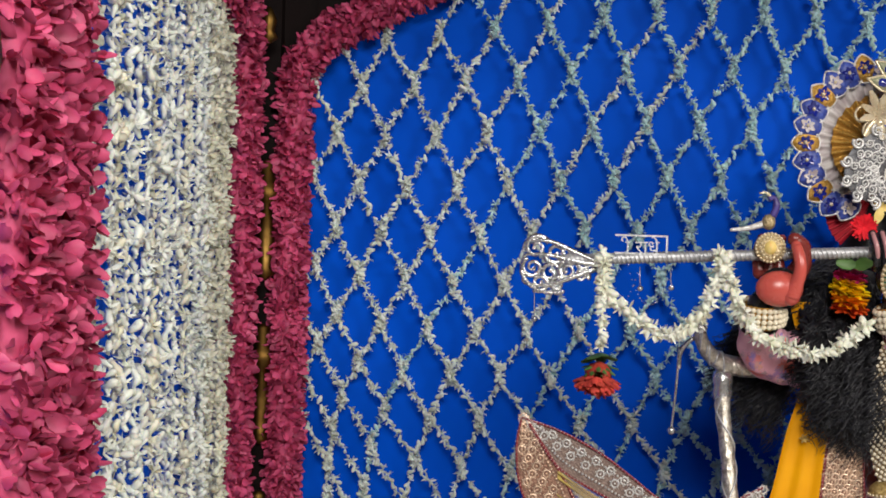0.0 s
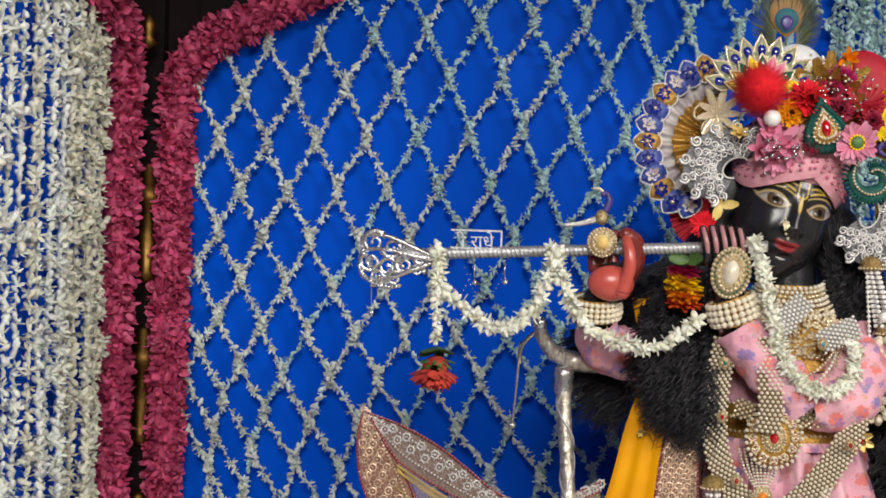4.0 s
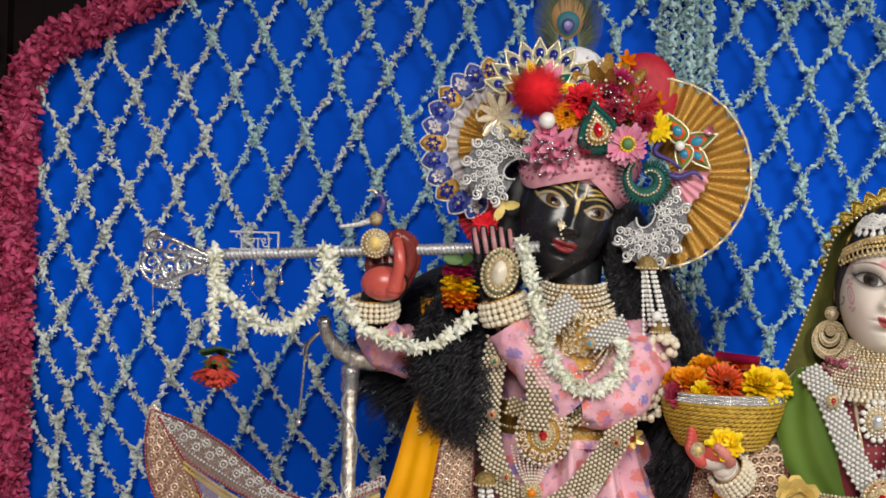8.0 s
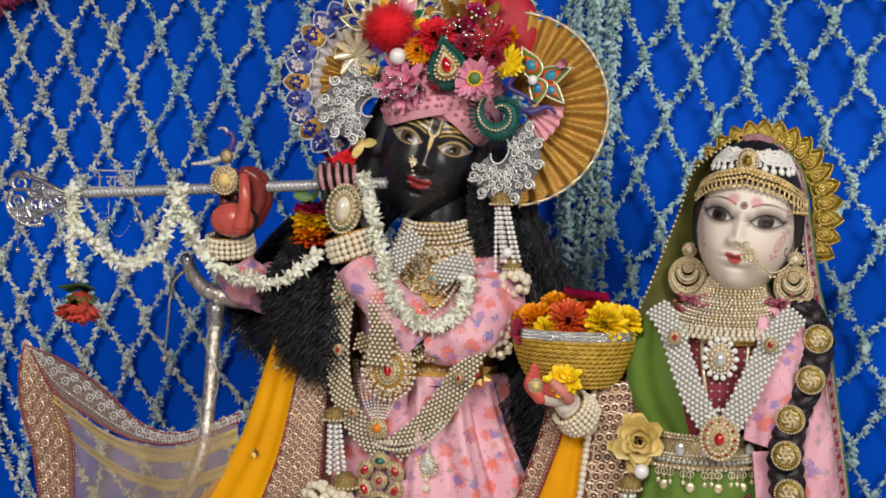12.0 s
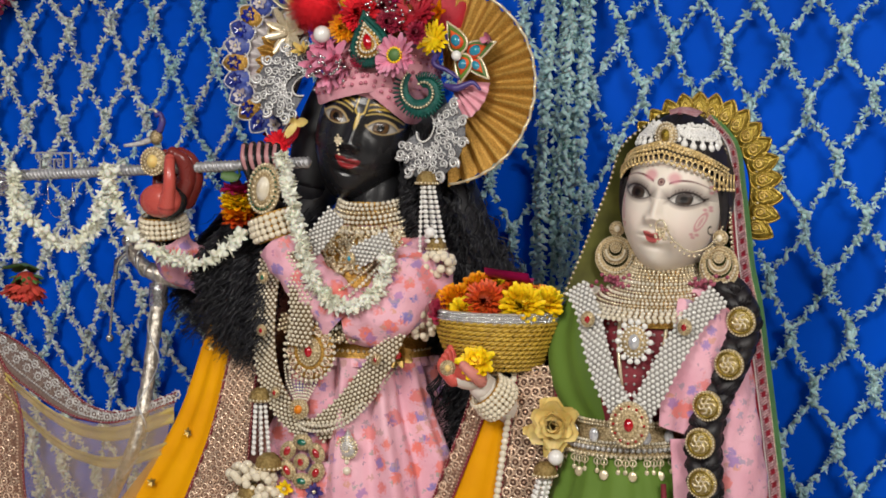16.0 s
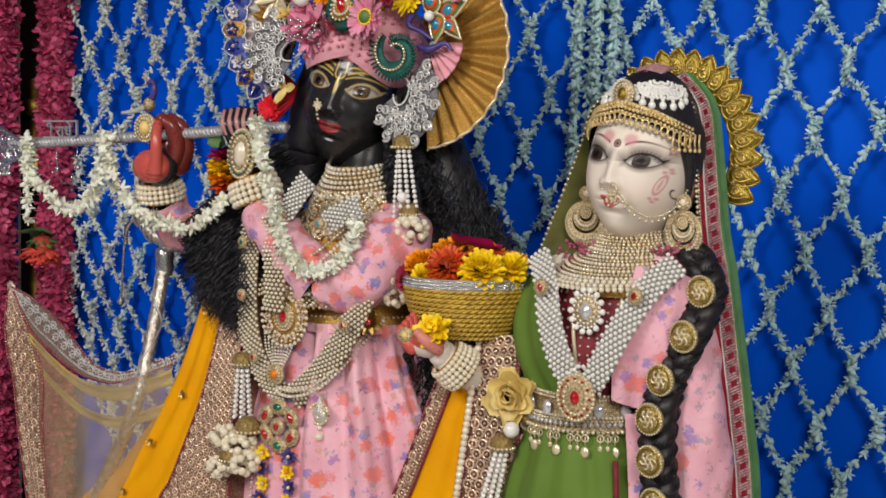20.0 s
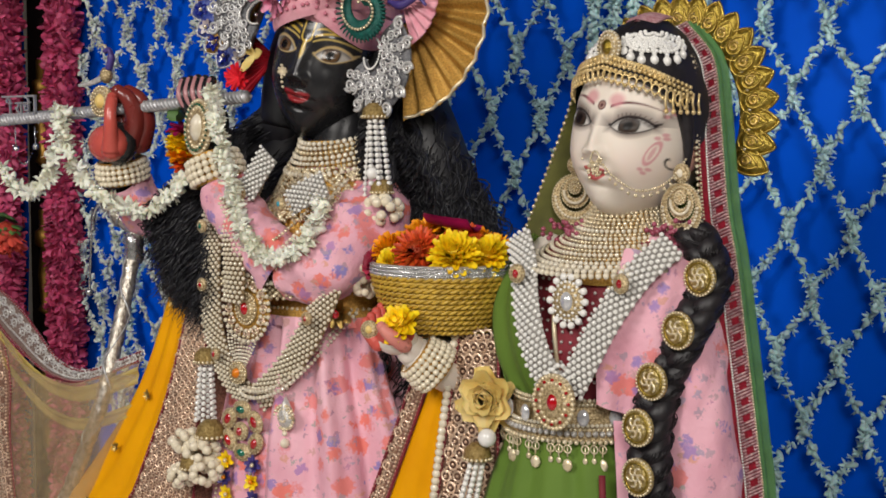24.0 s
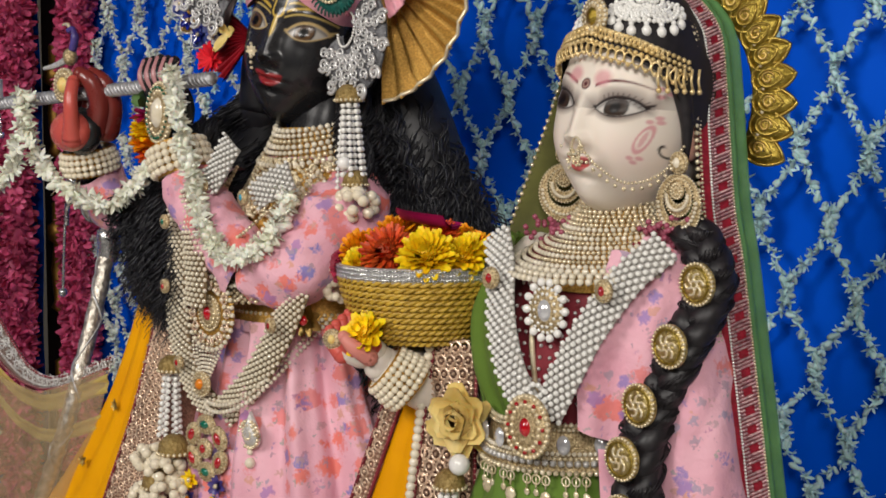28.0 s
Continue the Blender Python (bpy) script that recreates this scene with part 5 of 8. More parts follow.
for cx, cz, r0, tr, a0 in ((-0.026, 0.016, 0.0125, 1.5, 20), (-0.008, 0.011, 0.011, 1.4, 200), (-0.029, -0.004, 0.011, 1.5, 120), (-0.012, -0.009, 0.0115, 1.4, 300), (0.004, -0.006, 0.010, 1.5, 60), (0.008, 0.008, 0.009, 1.3, 150), (-0.022, -0.019, 0.009, 1.4, 230), (-0.005, -0.02, 0.008, 1.4, 20), (0.02, 0.002, 0.008, 1.2, 100), (0.018, -0.011, 0.007, 1.3, 330)):
    q = spiral((cx, cz, 0.001 * math.sin(40 * cx)), r0, 0.002, tr, a0, fm, 30)
    g.tube(q, np.linspace(0.0034, 0.0012, 30), 7)
    g.ball(q[-1], 0.0026, 8)
for dz, bow in ((0.006, 0.03), (-0.006, -0.028), (0.0, 0.016)):
    q = curve(move(np.array([(0.034, dz * 0.4, 0.002), (0.012, dz + bow * 0.2, 0.003), (-0.014, dz + bow * 0.55, 0.002), (-0.036, dz + bow * 0.5, 0.0), (-0.038, dz + bow * 0.2, 0.0)]), fm), 30)
    g.tube(q, np.interp(np.linspace(0, 1, 30), [0, 0.4, 1], [0.0036, 0.003, 0.0014]), 7)
g = pearls(g, ring_path((-0.01, -0.004, 0.001), 0.03, 0.025, 16, fm, 190, 290), 0.0028, PEARL)
part("scroll_end", g, SILVER, flute, "pierced silver scroll work")
name_plate = part("name_plate", Geo().box((-0.4, -0.4995, 1.1715), (-0.342, -0.4965, 1.1735)).box((-0.344, -0.4995, 1.1525), (-0.342, -0.4965, 1.1717)).box((-0.4, -0.4995, 1.1515), (-0.342, -0.4965, 1.1535)), FLUTE_SILVER, flute, "small openwork silver name plate", False)
txt = bpy.data.curves.new("letters", "FONT")
txt.body, txt.size, txt.extrude, txt.align_x, txt.align_y = "ी राधे", 0.0205, 0.0012, "CENTER", "CENTER"
tob = new("lettering_source", txt)
bpy.context.view_layer.update()
tme = bpy.data.meshes.new_from_object(tob.evaluated_get(bpy.context.evaluated_depsgraph_get()))
bpy.data.objects.remove(tob)
tme.transform(frame_at(-0.37, -0.498, 1.1592, 0, 0, -1))
part("lettering", tme, FLUTE_SILVER, name_plate, "raised silver letters", False)
g = Geo()
for x0, x1, dip in ((-0.42, -0.372, 0.05), (-0.385, -0.335, 0.045), (-0.49, -0.45, 0.03)):
    s = np.linspace(0, 1, 22)[:, None]
    q = V3(x0, -0.502, 1.14) * (1 - s) + V3(x1, -0.5, 1.142) * s - dip * np.sin(np.pi * s) ** 0.8 * V3(0, 0, 1)
    part("chain", pearls(Geo(), q, 0.0009), SILVER, flute)
for x0, ln in ((-0.488, 0.06), (-0.372, 0.022), (-0.338, 0.02)):
    g = Geo().tube([(x0, -0.503, 1.138), (x0, -0.503, 1.138 - ln / 2), (x0 + 0.001, -0.503, 1.138 - ln)], 0.0007, 5)
    g.ball((x0 + 0.001, -0.503, 1.136 - ln), 0.0035, 8)
    part("charm", g, SILVER, flute)

# flowers on the flute
def jasmine(name, path, label, gap=0.0062, size=0.0155, per=4):
    t = thing(name, label, "jasmine garland")
    part("thread", Geo().tube(curve(path, 50), 0.0012, 5), WHITE_BUD, t)
    part("bud_mass", bud_strand(Geo(), path, gap, size, per, 0.4, 0.55), JASMINE, t)
    return t


jasmine("jasmine_garland", [(-0.413, -0.512, 1.152), (-0.408, -0.512, 1.11), (-0.372, -0.512, 1.081), (-0.343, -0.512, 1.064), (-0.305, -0.512, 1.084), (-0.288, -0.512, 1.125), (-0.281, -0.510, 1.15)], "fresh white jasmine garland looped under the flute")
jasmine("jasmine_garland", [(-0.285, -0.513, 1.156), (-0.272, -0.513, 1.115), (-0.25, -0.505, 1.075), (-0.215, -0.498, 1.055), (-0.17, -0.495, 1.05), (-0.14, -0.49, 1.066), (-0.122, -0.488, 1.082)], "fresh white jasmine garland draped over the flute and forearm")
jasmine("jasmine_garland", [(-0.414, -0.512, 1.156), (-0.413, -0.514, 1.12), (-0.412, -0.514, 1.085), (-0.412, -0.513, 1.052)], "short hanging string of white jasmine on the flute", 0.0062, 0.0125)
jasmine("jasmine_garland", [(-0.066, -0.505, 1.172), (-0.052, -0.508, 1.13), (-0.042, -0.503, 1.085), (-0.03, -0.503, 1.045), (-0.005, -0.506, 1.014), (0.025, -0.505, 1.008), (0.048, -0.49, 1.028), (0.052, -0.475, 1.058), (0.03, -0.468, 1.07)], "fresh white jasmine garland hanging from the hand over the chest", 0.0046, 0.015, 6)
pend = thing("carnation_drop", "coral carnation with green leaves hanging from a garland", "flower")
part("bloom", bloom(pose(-0.413, -0.487, 1.018, 172, 6, 0), 0.031, [(26, 70, 0.95, 0.3), (26, 60, 1.0, 0.3), (22, 48, 1.0, 0.3), (16, 32, 0.92, 0.3), (8, 12, 0.85, 0.35)], 3), CORAL, pend)
part("calyx", bloom(pose(-0.413, -0.487, 1.028, 180, 0, 0), 0.021, [(14, 72, 1.0, 0.3), (14, 58, 1.0, 0.3), (10, 40, 0.9, 0.3)], 4), LEAF, pend)
part("leaf", bloom(pose(-0.412, -0.492, 1.04, 160, 0, 0), 0.024, [(5, 80, 1.0, 0.55)], 5), LEAF, pend)
stack = thing("marigold_bunch", "small stack of yellow, orange and magenta flowers tied at the wrist", "flower bunch")
for k, (dz, mt, sz) in enumerate(((-0.017, RUST_PETAL, 0.02), (-0.008, ORANGE_PETAL, 0.022), (0.002, YELLOW_PETAL, 0.022), (0.011, YELLOW_PETAL, 0.019), (0.018, MAGENTA, 0.019))):
    part("flower_head", bloom(pose(-0.137 - 0.04 * dz, -0.468, 1.113 + dz, 12, 8, 0), sz, [(18, 88, 1.0, 0.5), (16, 70, 0.9, 0.5), (12, 100, 0.9, 0.5)], k), mt, stack)
part("leaf", bloom(frame_at(-0.132, -0.474, 1.147, -20, 10, 30), 0.026, [(2, 62, 1.0, 0.6)], 3), LEAF, stack)
bird_o = thing("bird_ornament", "little enamel bird with gold body perched on the hand", "ornament")
part("body", Geo().ball((-0.232, -0.492, 1.192), 0.0078, 12, (1.0, 0.9, 1.15)), LACE_GOLD, bird_o)
part("tail", Geo().tube(curve([(-0.237, -0.492, 1.19), (-0.255, -0.493, 1.1845), (-0.274, -0.494, 1.182)], 12), np.linspace(0.0042, 0.0018, 12), 8, flat=0.6), SILVER_THREAD, bird_o)
part("crest", Geo().tube(curve([(-0.23, -0.492, 1.219), (-0.236, -0.492, 1.2245), (-0.243, -0.492, 1.2235)], 8), [0.002] * 4 + [0.0013] * 4, 6), GOLDBEAD, bird_o)
part("neck", Geo().tube(curve([(-0.228, -0.492, 1.198), (-0.224, -0.492, 1.21), (-0.227, -0.492, 1.219), (-0.233, -0.493, 1.217)], 14), [0.004] * 8 + [0.003] * 6, 8), PURPLE, bird_o)
m = frame_at(-0.243, -0.513, 1.163, 0)
med = thing("gold_medallion", "round gold medallion on the raised hand", "medallion")
brooch(med, "disc", (-0.2305, -0.499, 1.164), 0.034, 0, ROSE_GOLD, 16, tall=1.0, lab="round beaded gold disc")


def bangle(c, axis, r, rows, bead=0.0033, material=PEARL_M, label="pearl bangles round the wrist", flat=1.0):
    """Rows of pearls round a wrist."""
    t = thing("pearl_bangle", label, "bangle")
    axis = unit(V3(*axis))
    fr = frames_to(axis[None], 0.0)[0]
    a = np.linspace(0, 2 * np.pi, max(10, int(2 * np.pi * r / (bead * 1.9))), endpoint=False)
    rings = []
    for k in range(rows):
        off = (k - (rows - 1) / 2) * bead * 1.8
        rr = r * (1 + 0.05 * math.sin(k * 1.3))
        ring = (np.stack([rr * np.cos(a), rr * np.sin(a) * flat, 0 * a + off], -1)) @ fr.T + np.asarray(c)
        rings.append(ring)
    core_ = curve([np.asarray(c) - axis * bead * rows, np.asarray(c), np.asarray(c) + axis * bead * rows], 6)
    part("cuff", Geo().tube(core_, r - bead * 0.6, 20, False), GOLD_CLOTH, t)
    bead_parts("pearl", np.concatenate(rings), bead, material, t, True)


bangle((-0.234, -0.47, 1.090), (0.02, -0.25, 1), 0.0265, 4, label="four rows of ivory pearl bangles on the raised wrist")
bangle((-0.082, -0.482, 1.094), (-0.35, -0.1, 1), 0.027, 4, 0.0038, label="four rows of ivory pearl bangles below the flute hand")
ring_j = thing("hand_jewel", "large oval gold hand jewel with a pearl and green beads", "hand jewel")
brooch(ring_j, "oval_mount", (-0.088, -0.498, 1.135), 0.044, -8, PEARL_M, 20, 10, 1.35, GOLDBEAD, "oval gold mount with a cream stone")
g = pearls(Geo(), ring_path((0, 0, 0.004), 0.0175, 0.0235, 28, frame_at(-0.088, -0.499, 1.135, -8, 0, 10))[:-1], 0.0014)
part("green_beading", g, GREEN_GEM, ring_j)

# necklaces
long_n = thing("long_necklace", "looped gold bead necklaces across the chest", "necklace")
for k in range(5):
    part("bead_string", pearl_line([(-0.05 - 0.004 * k, -0.44, 1.085 - 0.004 * k), (-0.04, -0.482, 1.045 - 0.012 * k), (-0.008, -0.487, 1.022 - 0.014 * k), (0.026, -0.478, 1.045 - 0.012 * k), (0.046 + 0.004 * k, -0.435, 1.085 - 0.004 * k)], 0.0021 + 0.0004 * (k % 2)), (GOLDBEAD, PEARL_M)[k % 2], long_n)
neck = thing("bead_choker", "wide collar of gold and pearl bead rows round the neck", "necklace")
for k in range(7):
    z = 1.125 - 0.0046 * k
    r = 0.0405 + 0.00024 * k * k + 0.0005 * k
    a = np.radians(np.linspace(195, 345, 60))
    ln = np.stack([-0.005 + r * np.cos(a), -0.378 + (r * 0.98) * np.sin(a) - 0.001 * k, z + 0.011 * (np.sin(a) + 0.4) - 0.004 * (1 - np.sin(a)) * (k / 9) ** 1.6], -1)
    part("bead_string", pearl_line(ln, 0.0027 if k % 3 else 0.0031), (PEARL_M, PEARL_M, GOLDBEAD)[k % 3], neck)
q = np.radians(rng.uniform(205, 335, 640))
h_ = rng.uniform(0, 1, 640)
r_ = 0.052 + 0.026 * h_
drops = np.stack([-0.005 + r_ * np.cos(q), -0.381 + 0.96 * r_ * np.sin(q) - 0.004 * h_, 1.098 - 0.052 * h_ + 0.006 * np.sin(q)], -1)
part("bead_fringing", pearls(Geo(), drops, 0.0023), GOLDBEAD, neck)
part("collar_cloth", Geo().grid(np.stack([np.stack([-0.005 + r_ * np.cos(a_), -0.376 + 0.96 * r_ * np.sin(a_) - dy, z_ - dz * -np.sin(a_)], -1) for a_ in [np.radians(np.linspace(190, 350, 40))] for r_, z_, dy, dz in ((0.038, 1.122, 0, 0), (0.042, 1.1, 0.003, 0.003), (0.056, 1.085, 0.006, 0.006), (0.074, 1.066, 0.006, 0.016), (0.08, 1.055, 0.004, 0.03))])), GOLD_CLOTH, neck)


def net_strap(name, line, wide, label, r=0.0023, material=PEARL_M, body=None, out=0.008, edge_beads=True):
    """A strap woven of pearls that lies on the body."""
    t = thing(name, label, "pearl strap")
    c = np.array([(body or kb)(x, z, out) for x, z in line])
    tang = unit(np.gradient(c, axis=0))
    sidev = unit(np.cross(tang, V3(0, -1, 0)))
    a, b = c + sidev * wide / 2, c - sidev * wide / 2
    part("backing", sheet(a + (0, 0.002, 0), b + (0, 0.002, 0), 24, 5, bulge=0.001), WHITE_WEB if material is WHITE_PEARL else STRAP_BACK, t)
    bead_parts("pearl", pearl_net(a, b, r, bulge=0.002), r, material, t)
    return t


fk = lambda y0: (lambda x, z, out: V3(x, y0 - out + 0.6 * max(0.0, abs(x + 0.02) - 0.05) ** 1.3, z))
s1 = net_strap("pearl_strap", [(-0.088, 1.06), (-0.096, 1.01), (-0.098, 0.965), (-0.09, 0.92), (-0.068, 0.885), (-0.038, 0.86)], 0.026, "broad woven ivory pearl strap down the side of the tunic", body=fk(-0.478), out=0.004)
s2 = net_strap("pearl_strap", [(0.062, 0.985), (0.045, 0.945), (0.022, 0.91), (0.0, 0.885), (-0.028, 0.862)], 0.028, "broad woven ivory pearl strap across the waist", body=fk(-0.476), out=0.004)
s3 = net_strap("pearl_strap", [(-0.048, 1.065), (-0.043, 1.03), (-0.04, 0.99), (-0.042, 0.962)], 0.026, "woven white pearl strap on the chest", body=fk(-0.497), out=0.004)
s4 = net_strap("pearl_strap", [(0.055, 1.08), (0.037, 1.072), (0.015, 1.06)], 0.024, "short woven white bead strap on the chest", 0.002, WHITE_PEARL, fk(-0.474), 0.006)
s5 = net_strap("pearl_strap", [(-0.005, 1.108), (-0.021, 1.089), (-0.037, 1.069)], 0.024, "short woven white bead strap at the collar", 0.002, WHITE_PEARL, fk(-0.482), 0.006)
s6 = net_strap("pearl_strap", [(-0.075, 0.985), (-0.04, 0.975), (0.0, 0.975), (0.04, 0.982), (0.07, 0.99)], 0.02, "narrow woven gold bead strap round the waist", 0.0022, GOLDBEAD, fk(-0.475), 0.004)
for t, x, z, st in ((s1, -0.092, 0.975, RED_GEM), (s1, -0.091, 1.035, GREEN_GEM), (s1, -0.074, 0.905, RED_GEM), (s2, 0.048, 0.95, RED_GEM), (s5, -0.037, 1.069, SKY_ENAMEL), (s4, 0.015, 1.06, SKY_ENAMEL)):
    brooch(t, "stone_mount", (x, -0.492, z), 0.012, 0, st, 10, lab="small gold mount with a coloured stone")
BROOCH_C = (-0.034, -0.489, 0.954)
jew = thing("chest_brooch", "large round lacy crystal brooch with a dark red stone", "brooch")
brooch(jew, "rosette", BROOCH_C, 0.028, 0, RED_GEM, 16, tall=1.2, jewel=0.36, lab="gold oval with a dark red stone")
for rr_, n_, s_, m_ in ((0.0205, 20, 0.0024, PEARL_M), (0.026, 26, 0.0021, GOLDBEAD), (0.0305, 30, 0.0026, PEARL_M)):
    bead_parts("crystal", ring_path((0, 0, 0.001), rr_, rr_ * 1.1, n_ + 1, frame_at(*BROOCH_C))[:-1], s_, m_, jew)
for k in range(12):
    q_ = math.radians(30 * k)
    part("scroll", Geo().tube(spiral((0.023 * math.cos(q_), 0.025 * math.sin(q_), 0.001), 0.0052, 0.001, 1.5, 30 * k, frame_at(*BROOCH_C), 18), 0.0011, 5), ROSE_THREAD, jew)
part("backing", plate(ring_path((0, 0, -0.003), 0.029, 0.032, 31)[:-1], frame_at(*BROOCH_C), 0.0015, 0.001), GOLD_CLOTH, jew)
g = Geo()
for k in range(9):
    x0 = -0.07 + 0.006 * k
    pearl_line([(x0, -0.478, 0.938), (x0 * 0.7 - 0.014, -0.484, 0.915), (-0.045 + (k - 4) * 0.001, -0.486, 0.892)], 0.0017, geo=g)
part("bead_tassel", g, PEARL_M, jew)
g = Geo()
brooch(jew, "pendant", (-0.045, -0.49, 0.888), 0.024, 0, ORANGE_FLAT, 12, 45, 1.0)
chain2 = thing("bead_chain", "long looped strands of ivory beads over the skirt", "necklace")
for k in range(2):
    part("bead_string", pearl_line([kb(-0.095 + 0.004 * k, 0.955, 0.016), kb(-0.075 + 0.004 * k, 0.89, 0.02), kb(-0.035, 0.865 + 0.006 * k, 0.024), kb(0.02 - 0.004 * k, 0.882 + 0.004 * k, 0.024), kb(0.06 - 0.004 * k, 0.95, 0.016)], 0.0024), PEARL_M, chain2)
star = thing("gem_pendant", "flower shaped gold pendant set with red and green stones", "pendant")
pm = V3(-0.0405, -0.489, 0.829)
brooch(star, "centre", tuple(pm + V3(0, -0.002, 0)), 0.019, 0, RED_GEM, 10, tall=1.0)
for k in range(6):
    a = math.radians(90 + 60 * k)
    brooch(star, "gem_petal", tuple(pm + V3(0.0205 * math.cos(a), 0, 0.022 * math.sin(a))), 0.0185, 0, (GREEN_GEM, RED_GEM, RED_GEM)[k % 3], 10, 90 - 60 * k, 1.3, lab="pear shaped gold petal with a stone", jewel=0.46)
drop = thing("skirt_brooch", "grey beaded paisley brooch with a hanging pearl", "brooch")
m = frame_at(0.012, -0.482, 0.852)
part("paisley", plate(teardrop(0.026, 0.034), m, 0.003, 0.003), SILVER_THREAD, drop)
part("beading", join(pearls(Geo(), ring_path((0, -0.004, 0.004), 0.012, 0.012, 20, m), 0.0022), pearls(Geo(), spiral((0, -0.003, 0.005), 0.009, 0.001, 1.5, 0, m, 20), 0.002)), GOLDBEAD, drop)
part("pearl_drop", Geo().ball((0.012, -0.485, 0.822), 0.005, 12).ball((0.012, -0.485, 0.832), 0.003, 10), PEARL_M, drop)
flow = thing("waist_ornament", "small gold flower ornament at the hip", "ornament")
part("petals", bloom(frame_at(0.062, -0.46, 0.953, 15), 0.018, [(8, 75, 1.0, 0.5), (6, 45, 0.7, 0.5)], 8), GOLD, flow)
part("stone", gem((0, 0, 0.008), 0.009, 0.009, frame_at(0.062, -0.462, 0.953, 15)), RED_GEM, flow)


def tassel(name, caps, strand_top, strand_bot, label, count=7, cluster=()):
    """Pearl strands below a gold bell cap, with further caps and pearl clusters."""
    t = thing(name, label, "tassel")
    for x, y, z, s in caps:
        part("bell_cap", Geo().lathe([(0.001, 0.010 * s), (0.006 * s, 0.0095 * s), (0.0115 * s, 0.004 * s), (0.013 * s, -0.004 * s), (0.0115 * s, -0.006 * s), (0.001, -0.006 * s)], pose(x, y, z), 20), BELL_GOLD, t, "beaded gold bell cap")
        a = np.linspace(0, 2 * np.pi, 18, endpoint=False)
        bead_parts("bead", np.stack([x + 0.0128 * s * np.cos(a), y + 0.0128 * s * np.sin(a), z - 0.004 * s + 0 * a], -1), 0.0018 * s, GOLDBEAD, t)
    for k in range(count):
        a = 2 * np.pi * k / count
        d = V3(math.cos(a), math.sin(a), 0)
        ln = curve([np.asarray(strand_top) + d * 0.006, (np.asarray(strand_top) + np.asarray(strand_bot)) / 2 + d * 0.008, np.asarray(strand_bot) + d * 0.010], max(3, int(np.linalg.norm(np.subtract(strand_top, strand_bot)) / 0.005)))
        bead_parts("pearl", ln, 0.0026, WHITE_PEARL, t, True)
    for k, (x, y, z, r) in enumerate(cluster):
        q = unit(np.random.default_rng(k).normal(size=(34, 3))) * r * (1, 1, 0.75) + (x, y, z)
        bead_parts("pearl", q, r * 0.32, PEARL_M, t, True)
    return t


tassel("pearl_tassel", [(0.079, -0.425, 1.149, 1.0), (0.096, -0.436, 1.075, 0.9), (0.086, -0.44, 1.028, 1.0)], (0.08, -0.425, 1.146), (0.094, -0.436, 1.08), "long white pearl tassel with gold bell caps beside the face", 6,
       ((0.099, -0.438, 1.055, 0.0165), (0.085, -0.442, 1.006, 0.0165), (0.084, -0.442, 0.98, 0.013)))
g = Geo()
pearl_line([(0.074, -0.428, 1.14), (0.076, -0.436, 1.09), (0.078, -0.442, 1.035)], 0.0026, geo=g)
g.ball((0.091, -0.445, 1.09), 0.006, 14).ball((0.078, -0.446, 1.045), 0.007, 14)
t = thing("pearl_string", "single string of white pearls beside the tassel", "pearl string")
part("thread", Geo().tube([(0.074, -0.428, 1.14), (0.076, -0.436, 1.09), (0.078, -0.442, 1.035)], 0.0008, 5), WHITE_PEARL, t)
part("bead_string", g, WHITE_PEARL, t)
tassel("pearl_tassel", [(-0.098, -0.482, 0.898, 1.0), (-0.08, -0.495, 0.825, 1.2), (-0.1, -0.5, 0.79, 1.1)], (-0.098, -0.482, 0.892), (-0.092, -0.49, 0.835), "pearl tassel with gold caps hanging from the belt", 6,
       ((-0.088, -0.5, 0.805, 0.016), (-0.11, -0.5, 0.812, 0.015), (-0.075, -0.505, 0.785, 0.015), (-0.115, -0.5, 0.775, 0.014)))
hem = thing("printed_cloth", "pink skirt panel with printed violet and yellow flowers", "cloth panel")
part("cloth", sheet([(-0.078, -0.479, 0.83), (-0.085, -0.488, 0.7), (-0.09, -0.5, 0.5)], [(-0.005, -0.483, 0.83), (-0.005, -0.492, 0.7), (-0.005, -0.505, 0.5)], 20, 10, fold=0.003, k=1.5), FLORAL, hem)
for x0 in (-0.06, -0.023):
    for k in range(7):
        z0 = 0.797 - 0.0172 * k
        m = frame_at(x0 + 0.002 * math.sin(4.0 * k), -0.491 - 0.06 * (0.8 - z0), z0)
        fl = part("flower_patch", bloom(m, 0.0105, [(8, 78, 1.0, 0.55), (6, 55, 0.6, 0.5)], k), (YELLOW_PETAL, PURPLE)[(k + (x0 > -0.04)) % 2], hem)
        part("bead", Geo().ball(np.array(m @ pose(0, 0, 0.004))[:3, 3], 0.0024, 8), (GOLDBEAD, ORANGE_FLAT)[k % 2], fl)
for x0 in (-0.077, -0.007):
    part("bead_string", pearl_line([(x0, -0.4845, 0.825), (x0 - 0.004, -0.493, 0.7), (x0 - 0.006, -0.506, 0.5)], 0.0019, 0.005), GOLDBEAD, hem)

